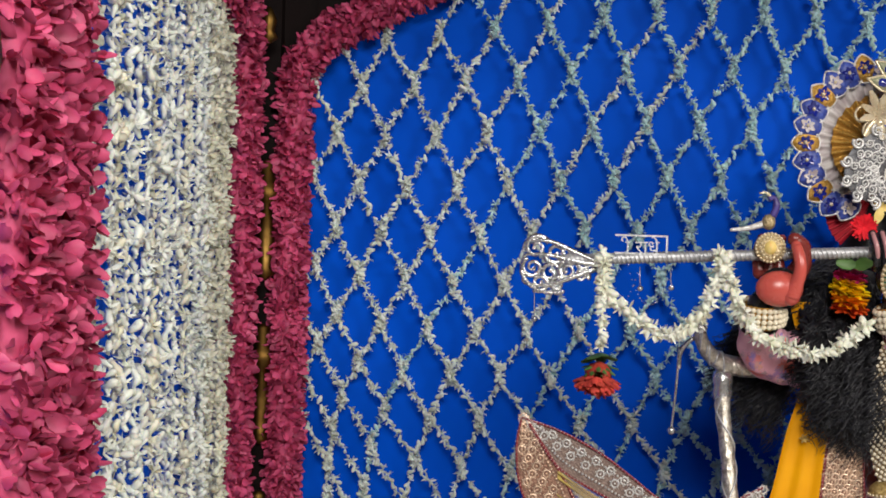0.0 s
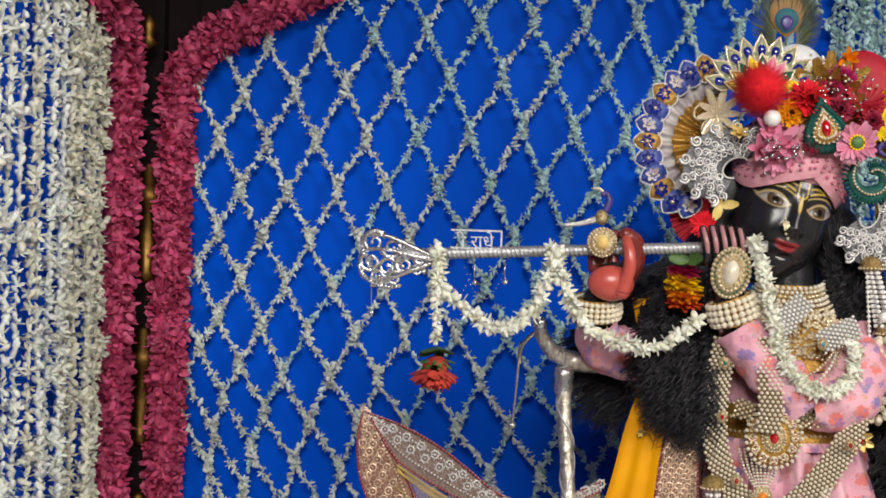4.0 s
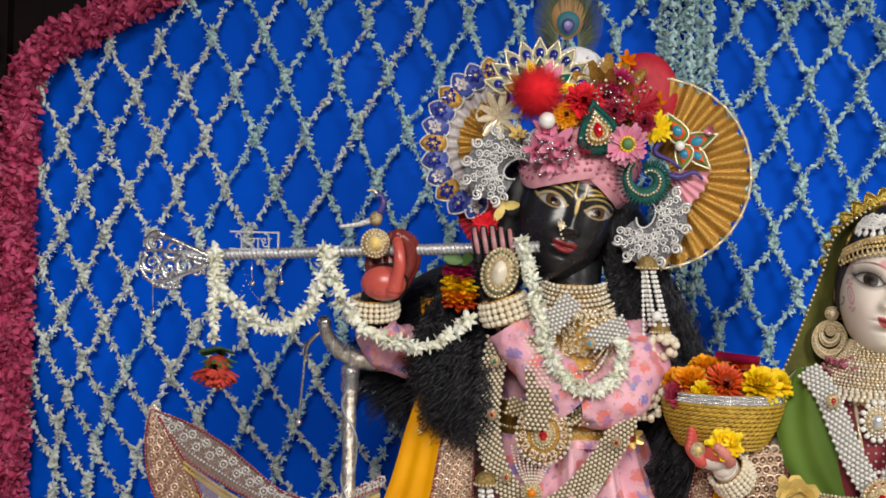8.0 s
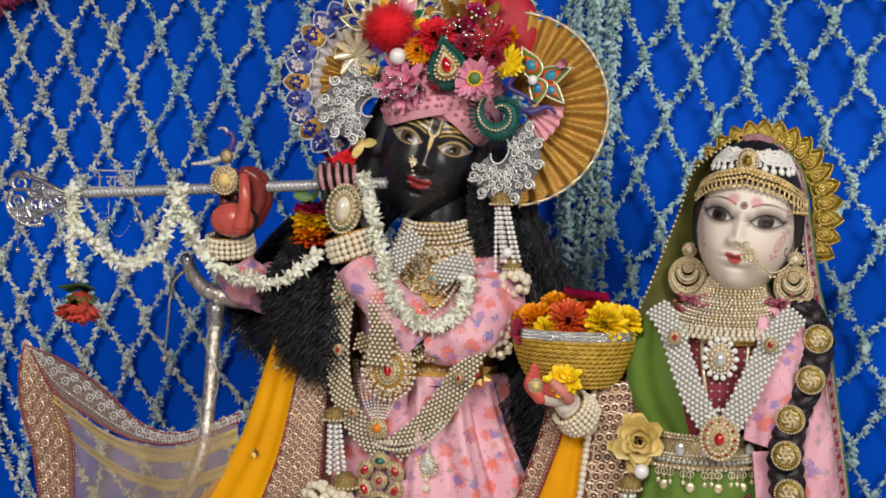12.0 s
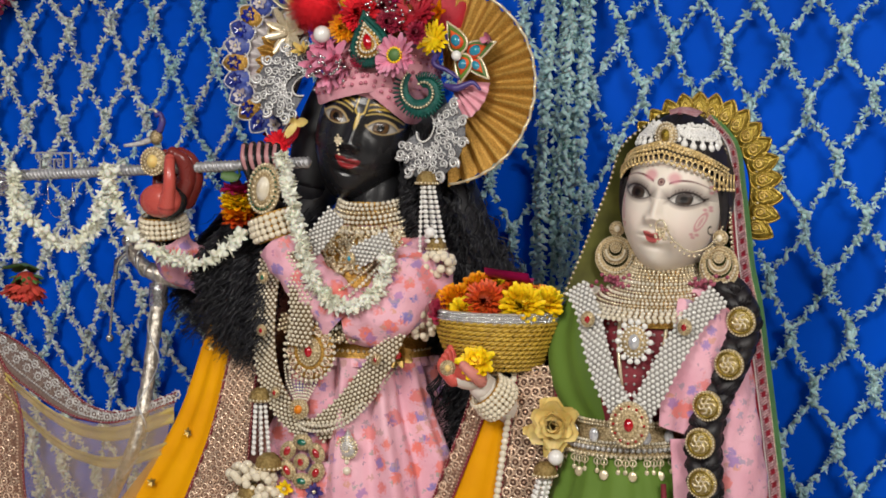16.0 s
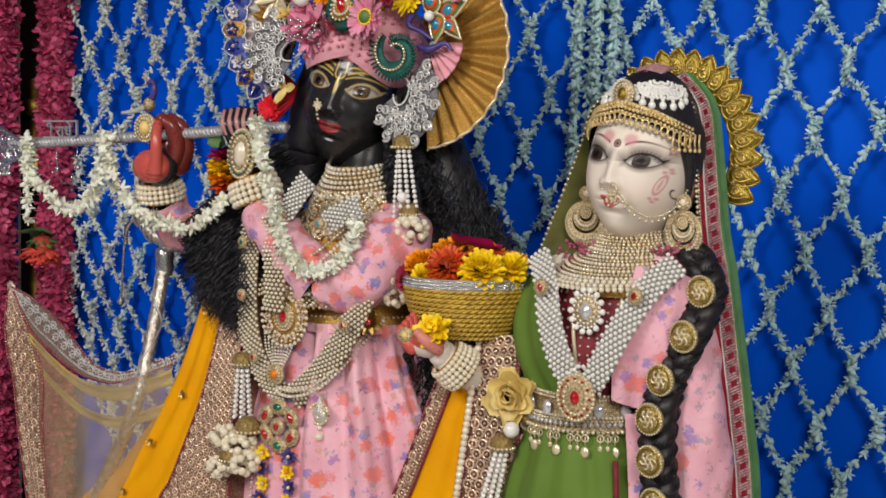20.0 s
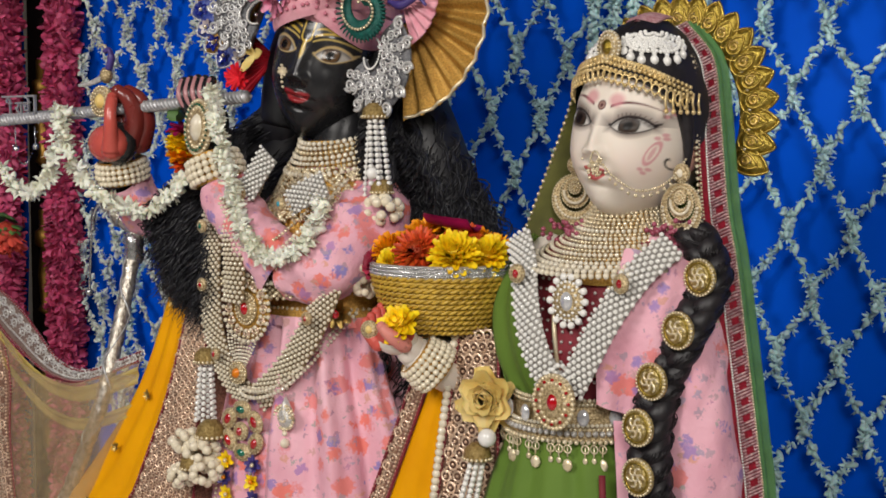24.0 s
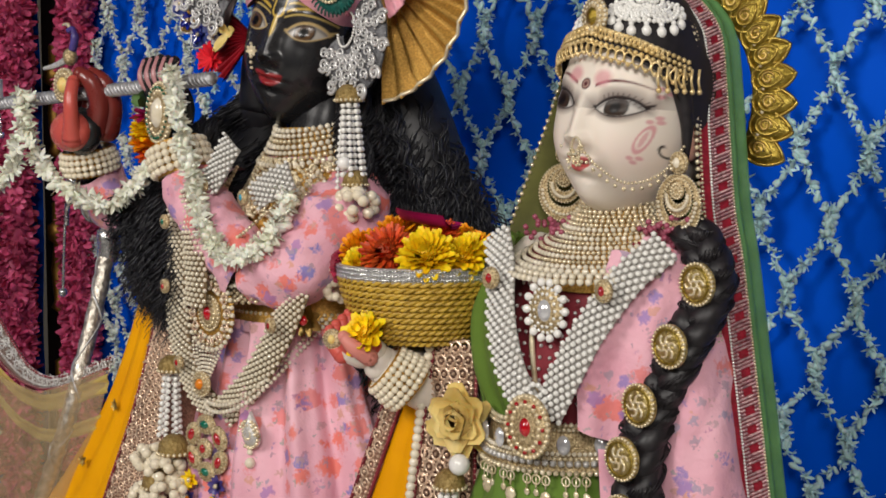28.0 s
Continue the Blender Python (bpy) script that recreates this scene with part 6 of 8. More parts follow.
# ---- the headdress of the flute player ----
turban = thing("turban", "pink net turban wound in crossing bands with eyelets", "turban")
tm = np.array(K_HEAD)
EYELET = mat("rose pink eyelet stitching", (0.6, 0.2, 0.27), (0.5, 0.15, 0.21), 0.7)
g = Geo().ball((0, 0.004, 0.066), 1.0, 30, (0.062, 0.074, 0.062))
g.v[0] = move(g.v[0], tm)
part("crown_cloth", g, PINK_CLOTH, turban)
a = np.linspace(0, 2 * np.pi, 90)
for z0, slope, wide, grow in ((0.066, 0.42, 0.0155, 0.0), (0.064, -0.46, 0.0165, 0.003), (0.088, 0.25, 0.015, -0.003), (0.09, -0.3, 0.014, -0.002)):
    x = (0.0625 + grow) * np.sin(a)
    y = -(0.0735 + grow) * np.cos(a) + 0.002
    z = z0 - slope * x * np.clip(np.cos(a) + 0.4, 0, 1) - 0.08 * x * x / 0.06
    g = Geo()
    prof = np.linspace(-1, 1, 9)
    outw = np.stack([np.sin(a), -np.cos(a), 0 * a], -1)
    pts = np.stack([x, y, z], -1)[:, None] + outw[:, None] * (0.005 * (1 - prof**2))[None, :, None] + V3(0, 0, 1) * (prof * wide)[None, :, None]
    g.grid(move(pts, tm))
    w = part("wound_band", g, PINK_CLOTH, turban)
    h = Geo()
    for k in range(0, 90, 2):
        if np.cos(a[k]) > -0.2:
            for q in (3, 5):
                c = move(pts[k, q] + outw[k] * 0.0012, tm)
                h.scatter(BEAD, np.eye(3)[None], c[None], 0.0024)
    part("eyelet_stitching", h, EYELET, w)


def pleated_fan(parent, c, r0, r1, a0, a1, pleats, material, yaw=0.0, deep=0.006, wave=0.0, name="pleated_fan", lab=""):
    m = frame_at(*c, yaw)
    n = pleats * 6 + 1
    a = np.radians(np.linspace(a0, a1, n))
    tri = np.abs(((np.arange(n) / 6.0) % 1) * 2 - 1)
    rr = np.linspace(0, 1, 14)[:, None]
    r = r0 + (r1 - r0) * rr * (1 + wave * (tri[None, :] - 0.5) * rr)
    z = deep * tri[None, :] * (0.25 + rr)
    pts = np.stack([r * np.cos(a), r * np.sin(a), z], -1)
    back = pts - (0, 0, 0.0015)
    return part(name, Geo().grid(move(pts, m)).grid(move(back[::-1], m)), material, parent, lab)


gold_fan = thing("gold_fan", "stiff pleated gold brocade fan at the side of the turban", "fan ornament")
pleated_fan(gold_fan, (0.085, -0.388, 1.257), 0.02, 0.112, -84, 92, 15, GOLD_CLOTH, -4, 0.010, 0.10, lab="sharply pleated gold brocade")
m = frame_at(0.085, -0.39, 1.257, -4)
part("edge_trim", Geo().tube(move(np.stack([0.113 * np.cos(np.radians(np.linspace(-84, 92, 121))), 0.113 * np.sin(np.radians(np.linspace(-84, 92, 121))), 0.004 + 0.005 * np.abs(((np.arange(121) / 8.0) % 1) * 2 - 1)], -1), m), 0.0018, 6), GOLDBEAD, gold_fan)
pleated_fan(gold_fan, (0.098, -0.409, 1.262), 0.01, 0.05, -66, -4, 5, PINK_CLOTH, -4, 0.006, 0.1, "inner_fan", "pink pleated inner layer")

WHITE_FAN = mat("white satin ribbon", (0.68, 0.64, 0.62), (0.42, 0.34, 0.36), 0.4, scale=60, bump=0.2)
ROYAL = mat("royal blue satin ribbon", (0.06, 0.10, 0.42), (0.02, 0.035, 0.2), 0.4, scale=200, bump=0.3, bscale=500)
blue_fan = thing("peacock_fan", "white and gold pleated fan edged with blue stones", "fan ornament")
pleated_fan(blue_fan, (-0.092, -0.382, 1.285), 0.015, 0.078, 88, 250, 14, WHITE_FAN, 6, 0.008, 0.08, lab="pleated white satin")
pleated_fan(blue_fan, (-0.092, -0.390, 1.287), 0.015, 0.058, 96, 246, 11, GOLD_CLOTH, 6, 0.007, 0.1, "inner_fan", "pleated gold inner layer")
for k in range(13):
    an = 92 + 12.6 * k
    q = math.radians(an)
    rr = 0.088 if 0 < k < 12 else 0.08
    m = frame_at(-0.092, -0.386, 1.287, 6) @ pose(rr * math.cos(q), rr * math.sin(q) * 1.04, 0.004, 0, 0, an - 90)
    lobe = part("lobe", plate(teardrop(0.026, 0.034, 20, 0.5), m, 0.0022, 0.002), (ROYAL, GOLD_CLOTH, ROYAL)[k % 3], blue_fan)
    part("lobe_rim", Geo().tube(move(np.r_[teardrop(0.026, 0.034, 20, 0.5), teardrop(0.026, 0.034, 20, 0.5)[:1]] + (0, 0, 0.002), m), 0.0012, 5), SILVER_THREAD, lobe)
    part("blossom", bloom(m @ pose(0, 0.001, 0.003), 0.0095, [(6, 78, 1.0, 0.6)], k), (WHITE_FAN, BLUE_GEM, BLUE_GEM)[k % 3], lobe)
    part("bead", Geo().ball(np.array(m @ pose(0, 0.001, 0.006))[:3, 3], 0.0022, 8), GOLDBEAD, lobe)

SAGE = mat("sage gold brocade", (0.42, 0.42, 0.28), (0.22, 0.24, 0.15), 0.45, 0.3, scale=400, bump=0.4, bscale=700)
crest = thing("petal_crest", "crest of jewelled petals in sage, gold and blue above the turban", "crest ornament")
for k in range(9):
    an = 18 + 18.5 * k
    q = math.radians(an)
    m = frame_at(-0.052, -0.424, 1.343, 4) @ pose(0.053 * math.cos(q), 0.053 * math.sin(q), 0.002, 0, 0, an - 90)
    pt = part("petal", plate(teardrop(0.021, 0.032), m, 0.002, 0.002), SAGE, crest)
    part("rim", Geo().tube(move(np.r_[teardrop(0.021, 0.032), teardrop(0.021, 0.032)[:1]] + (0, 0, 0.002), m), 0.0013, 5), GOLDBEAD, pt)
    part("stone", gem((0, -0.003, 0.003), 0.0115, 0.016, m), BLUE_GEM, pt)
    m = frame_at(-0.052, -0.428, 1.343, 4) @ pose(0.034 * math.cos(q), 0.034 * math.sin(q), 0.004, 0, 0, an - 90)
    pt = part("inner_petal", plate(teardrop(0.017, 0.024), m, 0.002, 0.002), (YELLOW_PETAL, GREEN_GEM, PINK_SOFT, PINK_SOFT, GREEN_GEM, YELLOW_PETAL, GREEN_GEM, GOLD_CLOTH, GOLD_CLOTH)[k], crest)
    part("rim", Geo().tube(move(np.r_[teardrop(0.017, 0.024), teardrop(0.017, 0.024)[:1]] + (0, 0, 0.002), m), 0.0011, 5), GOLDBEAD, pt)
leafy = thing("gold_sprig", "gold leaf sprig with curled tendrils beside the crest", "ornament")
g = Geo()
for k, (x, z, a0) in enumerate(((-0.118, 1.318, 0), (-0.1, 1.335, 60), (-0.105, 1.30, 120), (-0.085, 1.315, 200))):
    g.tube(spiral((0, 0, 0), 0.014, 0.002, 1.2, a0, frame_at(x, -0.418, z)), np.linspace(0.002, 0.001, 26), 6)
g = join(g, bloom(frame_at(-0.1, -0.415, 1.32), 0.03, [(9, 75, 1.0, 0.3)], 5))
part("leaf_spray", g, GOLDBEAD, leafy)

pom = thing("red_pompom", "fluffy bright red pompom on the front of the turban", "pompom")
r = np.random.default_rng(5)
w = unit(r.normal(size=(5200, 3)))
fib = np.array([(-0.012, 0, 0), (0.012, 0, 0), (0, 0.012, 0), (0, 0, 1.0)]), np.array([(0, 1, 3), (1, 2, 3), (2, 0, 3)])
g = Geo().ball((-0.055, -0.44, 1.345), 0.022, 16)
g.scatter(fib, frames_to(unit(w + 0.25 * r.normal(size=w.shape))), np.broadcast_to(V3(-0.055, -0.44, 1.345), w.shape) + w * 0.016, 0.019 * r.uniform(0.6, 1.4, len(w)))
part("fluff", g, RED_FUZZ, pom)


# Dark backing: the shade in the filigree's gaps is put into its colour.
GAP_SILVER = mat("dark grey filigree gap backing", (0.2, 0.2, 0.21), (0.1, 0.1, 0.11), 0.5, 0.3, scale=300, bump=0.5, bscale=600)
BROOCH_SILVER = mat("pale silver wire", (0.78, 0.77, 0.76), (0.56, 0.55, 0.54), 0.32, 0.4, scale=200)


def filigree(name, c, size, yaw, spin, flip, label, material=SILVER):
    """A crescent brooch of silver scrolls with beaded edges and small fan tips."""
    t = thing(name, label, "brooch")
    m = frame_at(*c, yaw, 0, spin)
    n = 24
    a = np.radians(np.linspace(-150, 80, n))
    outer = np.stack([size * 0.5 * np.cos(a), size * 0.62 * np.sin(a), 0 * a], -1)
    inner = np.stack([size * 0.13 * np.cos(a) - size * 0.13, size * 0.2 * np.sin(a) + size * 0.1, 0 * a], -1)
    fl = np.array([flip, 1, 1])
    rows = np.stack([outer * (1 - s) + inner * s + (0, 0, 0.004 * math.sin(math.pi * s)) for s in np.linspace(0, 1, 6)])
    part("backing", Geo().grid(move(rows * fl, m)).grid(move((rows * fl - (0, 0, 0.002))[::-1], m)), GAP_SILVER, t)
    for k in range(40):
        an = math.radians(-148 + 5.7 * k)
        ins = (0.41, 0.31, 0.22, 0.13)[k % 4]
        cc = V3(size * (ins + 0.02) * math.cos(an) - size * 0.03, size * (ins + 0.12) * math.sin(an) + size * 0.02, 0.005) * fl
        part("scroll", Geo().tube(spiral(cc, size * 0.066, 0.001, 1.5, 70 * k, m, 22), np.linspace(0.0013, 0.0008, 22), 5), BROOCH_SILVER, t)
    bead_parts("bead", move((inner + (0, 0, 0.004)) * fl, m), size * 0.018, WHITE_PEARL, t)
    b = curve(outer * 0.8 + (0, 0, 0.005), 34)
    bead_parts("bead", move(b * fl, m), size * 0.012, BROOCH_SILVER, t)
    g = Geo()
    for k in range(1, n - 1, 3):
        q = outer[k] * fl
        ang = math.degrees(math.atan2(q[1], q[0]))
        part("edge_tip", Geo().tube(spiral((0, 0, 0.001), size * 0.085, 0.001, 1.7, 90, m @ pose(q[0], q[1], 0.002, 0, 0, ang - 90), 26), np.linspace(0.002, 0.001, 26), 5), BROOCH_SILVER, t)
    return t


filigree("silver_brooch", (-0.09, -0.418, 1.262), 0.082, 8, 60, -1, "curled silver filigree brooch with white beads on the turban")
filigree("silver_brooch", (0.083, -0.422, 1.196), 0.078, -6, 20, 1, "curled silver filigree brooch over the ear")


def paisley_pin(name, c, wide, tall, spin, curl, label):
    t = thing(name, label, "brooch")
    m = frame_at(*c, 0, 0, spin)
    if curl:
        q = spiral((0, 0, 0.003), wide * 0.42, wide * 0.13, 0.95, 130, m, 40)
        part("curl", Geo().tube(q, np.interp(np.linspace(0, 1, 40), [0, 0.4, 1], [0.003, 0.0105, 0.005]), 12, True, 0.6), TEAL_THREAD, t)
        g = Geo()
        for k in range(3, 40):
            d = unit(q[k] - np.array(m)[:3, 3])
            g.tube([q[k] + d * 0.002, q[k] + d * 0.009 + (0, -0.002, 0), q[k] + d * 0.0125], 0.0012, 4)
        part("fringe", g, TEAL_THREAD, t)
        part("bead_line", pearl_line(q + (0, -0.008, 0), 0.0018), GOLDBEAD, t)
        return t
    o = teardrop(wide, tall)
    part("base", plate(o, m, 0.003, 0.002), TEAL_THREAD, t)
    g = Geo()
    for k in range(len(o) * 3):
        q = curve(np.r_[o, o[:1]], len(o) * 3 + 1)[k]
        d = unit(q)
        g.tube(move(np.array([q * 0.8 + (0, 0, 0.004), q * 1.0 + (0, 0, 0.004), q * 1.12 + (0, 0, 0.001)]), m), 0.0011, 4)
    part("fringe", g, TEAL_THREAD, t)
    part("gold_field", plate(o * 0.66, m @ pose(0, -tall * 0.04, 0.004), 0.002, 0.001), GOLD_CLOTH, t)
    part("bead_line", pearls(Geo(), move(np.r_[o, o[:1]] * 0.64 + (0, -tall * 0.04, 0.007), m), 0.0019), GOLDBEAD, t)
    part("bead_line", pearls(Geo(), move(np.r_[o, o[:1]] * 0.42 + (0, -tall * 0.06, 0.008), m), 0.0018), PEARL_M, t)
    part("stone", gem((0, -tall * 0.08, 0.008), wide * 0.2, tall * 0.3, m), RED_GEM, t)
    return t


paisley_pin("peacock_pin", (0.016, -0.452, 1.306), 0.052, 0.06, -12, False, "peacock eye pin of dark green thread and gold beads")
paisley_pin("curled_pin", (0.076, -0.432, 1.248), 0.062, 0.07, 0, True, "curled paisley pin of dark green thread with gold beads")

daisy = thing("pink_daisy", "pink fabric daisy with an olive centre", "flower")
part("petals", bloom(frame_at(0.051, -0.456, 1.286, -5), 0.0245, DAISY, 1), PINK_SOFT, daisy)
part("centre", Geo().ball((0.051, -0.463, 1.286), 0.0075, 14, (1, 0.5, 1)), LEAF, daisy)
bead_parts("stamen", ring_path((0, 0, 0.006), 0.008, 0.008, 16, frame_at(0.051, -0.457, 1.286)), 0.0018, YELLOW_PETAL, daisy)
lilies = thing("pink_lilies", "bunch of pink fabric lilies with pearl sprays", "flower bunch")
for k, (x, z, s, yaw, tl) in enumerate(((-0.032, 1.285, 0.027, 0, 10), (-0.055, 1.279, 0.022, 20, -10), (-0.018, 1.275, 0.02, -20, -15), (-0.037, 1.266, 0.02, 5, -35), (-0.045, 1.297, 0.019, 10, 30))):
    lily = part("lily", bloom(frame_at(x, -0.44, z, yaw, tl), s, LILY[:1], k), PINK_SOFT, lilies)
    part("inner_petal", bloom(frame_at(x, -0.442, z, yaw, tl), s, LILY[1:], k + 9), PINK_SOFT, lily)
part("bead_spray", pearls(Geo(), V3(-0.035, -0.462, 1.278) + rng.normal(0, 1, (26, 3)) * (0.016, 0.003, 0.011), 0.0022), SILVER, lilies)
part("large_pearl", Geo().ball((-0.042, -0.452, 1.312), 0.010, 16), WHITE_PEARL, lilies)
buds = thing("crown_flowers", "mixed crimson, yellow and magenta fabric flowers with tiny beads", "flower bunch")
for k, (x, y, z, s, mt, rows) in enumerate(((0.0, -0.44, 1.335, 0.024, RED_FUZZ, MUM), (0.025, -0.425, 1.345, 0.02, DARK_RED, MUM), (0.062, -0.43, 1.333, 0.026, RED_CLOTH, DAISY), (0.04, -0.42, 1.362, 0.018, MAGENTA, MUM), (0.084, -0.425, 1.308, 0.02, YELLOW_PETAL, DAISY), (-0.02, -0.44, 1.32, 0.018, ORANGE_PETAL, MUM), (0.085, -0.412, 1.338, 0.016, ORANGE_FLAT, LILY), (0.048, -0.41, 1.388, 0.016, ORANGE_FLAT, LILY), (0.022, -0.41, 1.372, 0.018, GOLDBEAD, DAISY), (0.035, -0.44, 1.325, 0.016, DARK_RED, MUM), (0.07, -0.445, 1.312, 0.014, DARK_RED, MUM), (0.01, -0.415, 1.36, 0.016, YELLOW_PETAL, LILY), (-0.075, -0.43, 1.295, 0.014, ROSE_GOLD, LILY), (0.005, -0.45, 1.282, 0.012, DARK_RED, MUM))):
    part("flower", bloom(frame_at(x, y, z, rng.uniform(-15, 15), rng.uniform(0, 35)), s, rows, k), mt, buds)
part("bead_spray", pearls(Geo(), V3(0.035, -0.45, 1.338) + rng.normal(0, 1, (36, 3)) * (0.024, 0.003, 0.012), 0.0019), SILVER, buds)
part("bead_spray", pearls(Geo(), V3(0.03, -0.435, 1.365) + rng.normal(0, 1, (18, 3)) * (0.02, 0.003, 0.008), 0.002), GOLDBEAD, buds)
part("leaf_filler", bloom(frame_at(0.03, -0.40, 1.34), 0.055, [(14, 70, 1.0, 0.3), (12, 45, 0.9, 0.3)], 9), GOLD_CLOTH, buds)
puff = thing("white_puff", "rounded off-white gathered puff on top of the turban", "turban puff")
part("puff_cloth", Geo().grid(np.stack([V3(-0.01, -0.398, 1.372) + np.array([[0.034 * np.sin(e) * np.cos(t) * (1 + 0.04 * math.cos(9 * t)), 0.022 * np.sin(e) * np.sin(t), 0.034 * np.cos(e)] for t in np.linspace(0, 2 * np.pi, 54, endpoint=False)]) for e in np.linspace(0.02, 2.6, 16)]), wrap=True), PALE_CREAM, puff)
puff = thing("red_puff", "rounded crimson net puff behind the crown flowers", "turban puff")
part("puff_cloth", Geo().grid(np.stack([V3(0.07, -0.385, 1.352) + np.array([[0.042 * np.sin(e) * np.cos(t), 0.02 * np.sin(e) * np.sin(t), 0.05 * np.cos(e)] for t in np.linspace(0, 2 * np.pi, 40, endpoint=False)]) for e in np.linspace(0.02, 2.6, 16)]), wrap=True), RED_CLOTH, puff)
but = thing("butterfly_pin", "embroidered butterfly pin with turquoise eyes", "brooch")
for k, (dx, dz, an, w, h) in enumerate(((-0.014, 0.018, 30, 0.026, 0.04), (0.016, 0.004, -70, 0.026, 0.042), (-0.004, -0.018, 170, 0.024, 0.034), (0.016, -0.018, 225, 0.02, 0.034))):
    m = frame_at(0.121 + dx, -0.418, 1.292 + dz, -8, 0, -an)
    wg = part("wing", plate(teardrop(w, h), m, 0.002, 0.001), (GREEN_SILK, LEAF, GREEN_SILK, LEAF)[k], but)
    part("rim", Geo().tube(move(np.r_[teardrop(w, h), teardrop(w, h)[:1]] + (0, 0, 0.002), m), 0.0014, 5), GOLDBEAD, wg)
    part("eye", plate(teardrop(w * 0.7, h * 0.6), m @ pose(0, -0.003, 0.003), 0.0015, 0.001), RUST_PETAL, wg)
    part("eye", gem((0, -0.005, 0.005), w * 0.45, h * 0.36, m), SKY_ENAMEL, wg)
for q in ([(0.082, -0.422, 1.322), (0.096, -0.424, 1.312), (0.09, -0.424, 1.295), (0.084, -0.424, 1.28), (0.1, -0.424, 1.272), (0.115, -0.424, 1.262)], [(0.095, -0.424, 1.256), (0.112, -0.425, 1.252), (0.13, -0.424, 1.258), (0.14, -0.424, 1.25)]):
    part("scroll", Geo().tube(curve(q, 30), np.interp(np.linspace(0, 1, 30), [0, 0.3, 1], [0.002, 0.0048, 0.0015]), 8), PURPLE, but)
part("pearl", Geo().ball((0.112, -0.428, 1.288), 0.006, 12), WHITE_PEARL, but)
part("bud", bloom(frame_at(0.148, -0.415, 1.305, -10, 0, 40), 0.018, [(4, 30, 1.0, 0.5)], 3), PINK_SOFT, but)
ear_f = thing("ear_flower", "small enamelled gold flower and leaf beside the cheek", "ornament")
part("petals", bloom(frame_at(-0.118, -0.41, 1.235), 0.016, [(7, 75, 1.0, 0.55)], 2), GOLDBEAD, ear_f)
part("centre", gem((0, 0, 0.004), 0.009, 0.009, frame_at(-0.118, -0.412, 1.235)), RED_GEM, ear_f)
part("leaf", bloom(frame_at(-0.092, -0.41, 1.213, 0, 0, 60), 0.022, [(3, 70, 1.0, 0.5)], 6), ROSE_GOLD, ear_f)
red_fan = thing("red_fan", "pleated crimson ribbon fan below the peacock fan", "fan ornament")
pleated_fan(red_fan, (-0.092, -0.378, 1.212), 0.008, 0.058, 138, 228, 12, RED_CLOTH, 0, 0.006, 0.05)
part("rosette", bloom(frame_at(-0.112, -0.415, 1.19, 0), 0.016, DAISY, 4), RED_FUZZ, red_fan)
feather = thing("peacock_feather", "peacock feather with a teal and bronze eye above the turban", "feather")
fm = frame_at(-0.022, -0.402, 1.44)
BARB = mat("feather barbs", (0.1, 0.12, 0.03), (0.05, 0.07, 0.06), 0.4, scale=80, island=0.4)
g = Geo()
for k in range(150):
    an = math.radians(-40 + 260 * k / 149)
    q0 = V3(0, -0.03, 0) + V3(0.012 * math.cos(an), 0.02 * math.sin(an), 0)
    q1 = V3(0.042 * math.cos(an), 0.055 * math.sin(an) - 0.005, rng.normal(0, 0.003))
    g.tube(move(np.array([q0, (q0 + q1) / 2 + (0, 0.004, 0), q1]), fm), [0.0007, 0.0006, 0.0002], 4, False)
g.tube(move(np.array([(0, 0, 0), (0, -0.04, 0), (0.004, -0.09, 0)]), fm), 0.0014, 6)
part("feather_vane", g, BARB, feather)
part("eye", plate(teardrop(0.036, 0.05, 20, 0.4), fm @ pose(0, -0.002, 0.001, 0, 0, 180), 0.0006, 0.0003), mat("bronze feather eye", (0.3, 0.16, 0.05), (0.2, 0.1, 0.03), 0.65), feather)
part("eye", plate(teardrop(0.024, 0.03, 20, 0.3), fm @ pose(0, -0.008, 0.0025, 0, 0, 180), 0.0006, 0.0003), mat("teal feather eye", (0.01, 0.14, 0.17), (0.01, 0.09, 0.13), 0.65), feather)
part("eye", plate(teardrop(0.013, 0.018, 20, 0.3), fm @ pose(0, -0.011, 0.004, 0, 0, 180), 0.0012, 0.0005), PURPLE, feather)
nose = thing("nose_ring", "small gold flower nose ornament", "nose ring")
q = np.array(K_HEAD @ pose(-0.0135, -0.078, -0.012))[:3, 3]
part("petals", bloom(frame_at(*q, 25), 0.006, [(7, 75, 1.0, 0.6)], 2), GOLDBEAD, nose)
part("drop", pearls(Geo(), q + np.array([(0, -0.002, -0.006), (0.001, -0.003, -0.011), (0.003, -0.004, -0.016), (0.0, -0.002, 0.006)]), 0.0018), GOLDBEAD, nose)

# ---- the white marble statue beside it ----
R_ROWS = np.array([
    (1.06, 0.348, -0.402, 0.03, 0.03), (1.04, 0.346, -0.405, 0.062, 0.038), (1.015, 0.342, -0.41, 0.08, 0.05), (0.98, 0.334, -0.415, 0.076, 0.062), (0.94, 0.322, -0.418, 0.062, 0.066),
    (0.90, 0.314, -0.418, 0.055, 0.062), (0.86, 0.312, -0.418, 0.066, 0.066), (0.8, 0.312, -0.418, 0.09, 0.078), (0.6, 0.31, -0.41, 0.13, 0.1), (0.2, 0.31, -0.4, 0.17, 0.14)])


def rb(x, z, out=0.004):
    return on_body(R_ROWS, x, z, out)


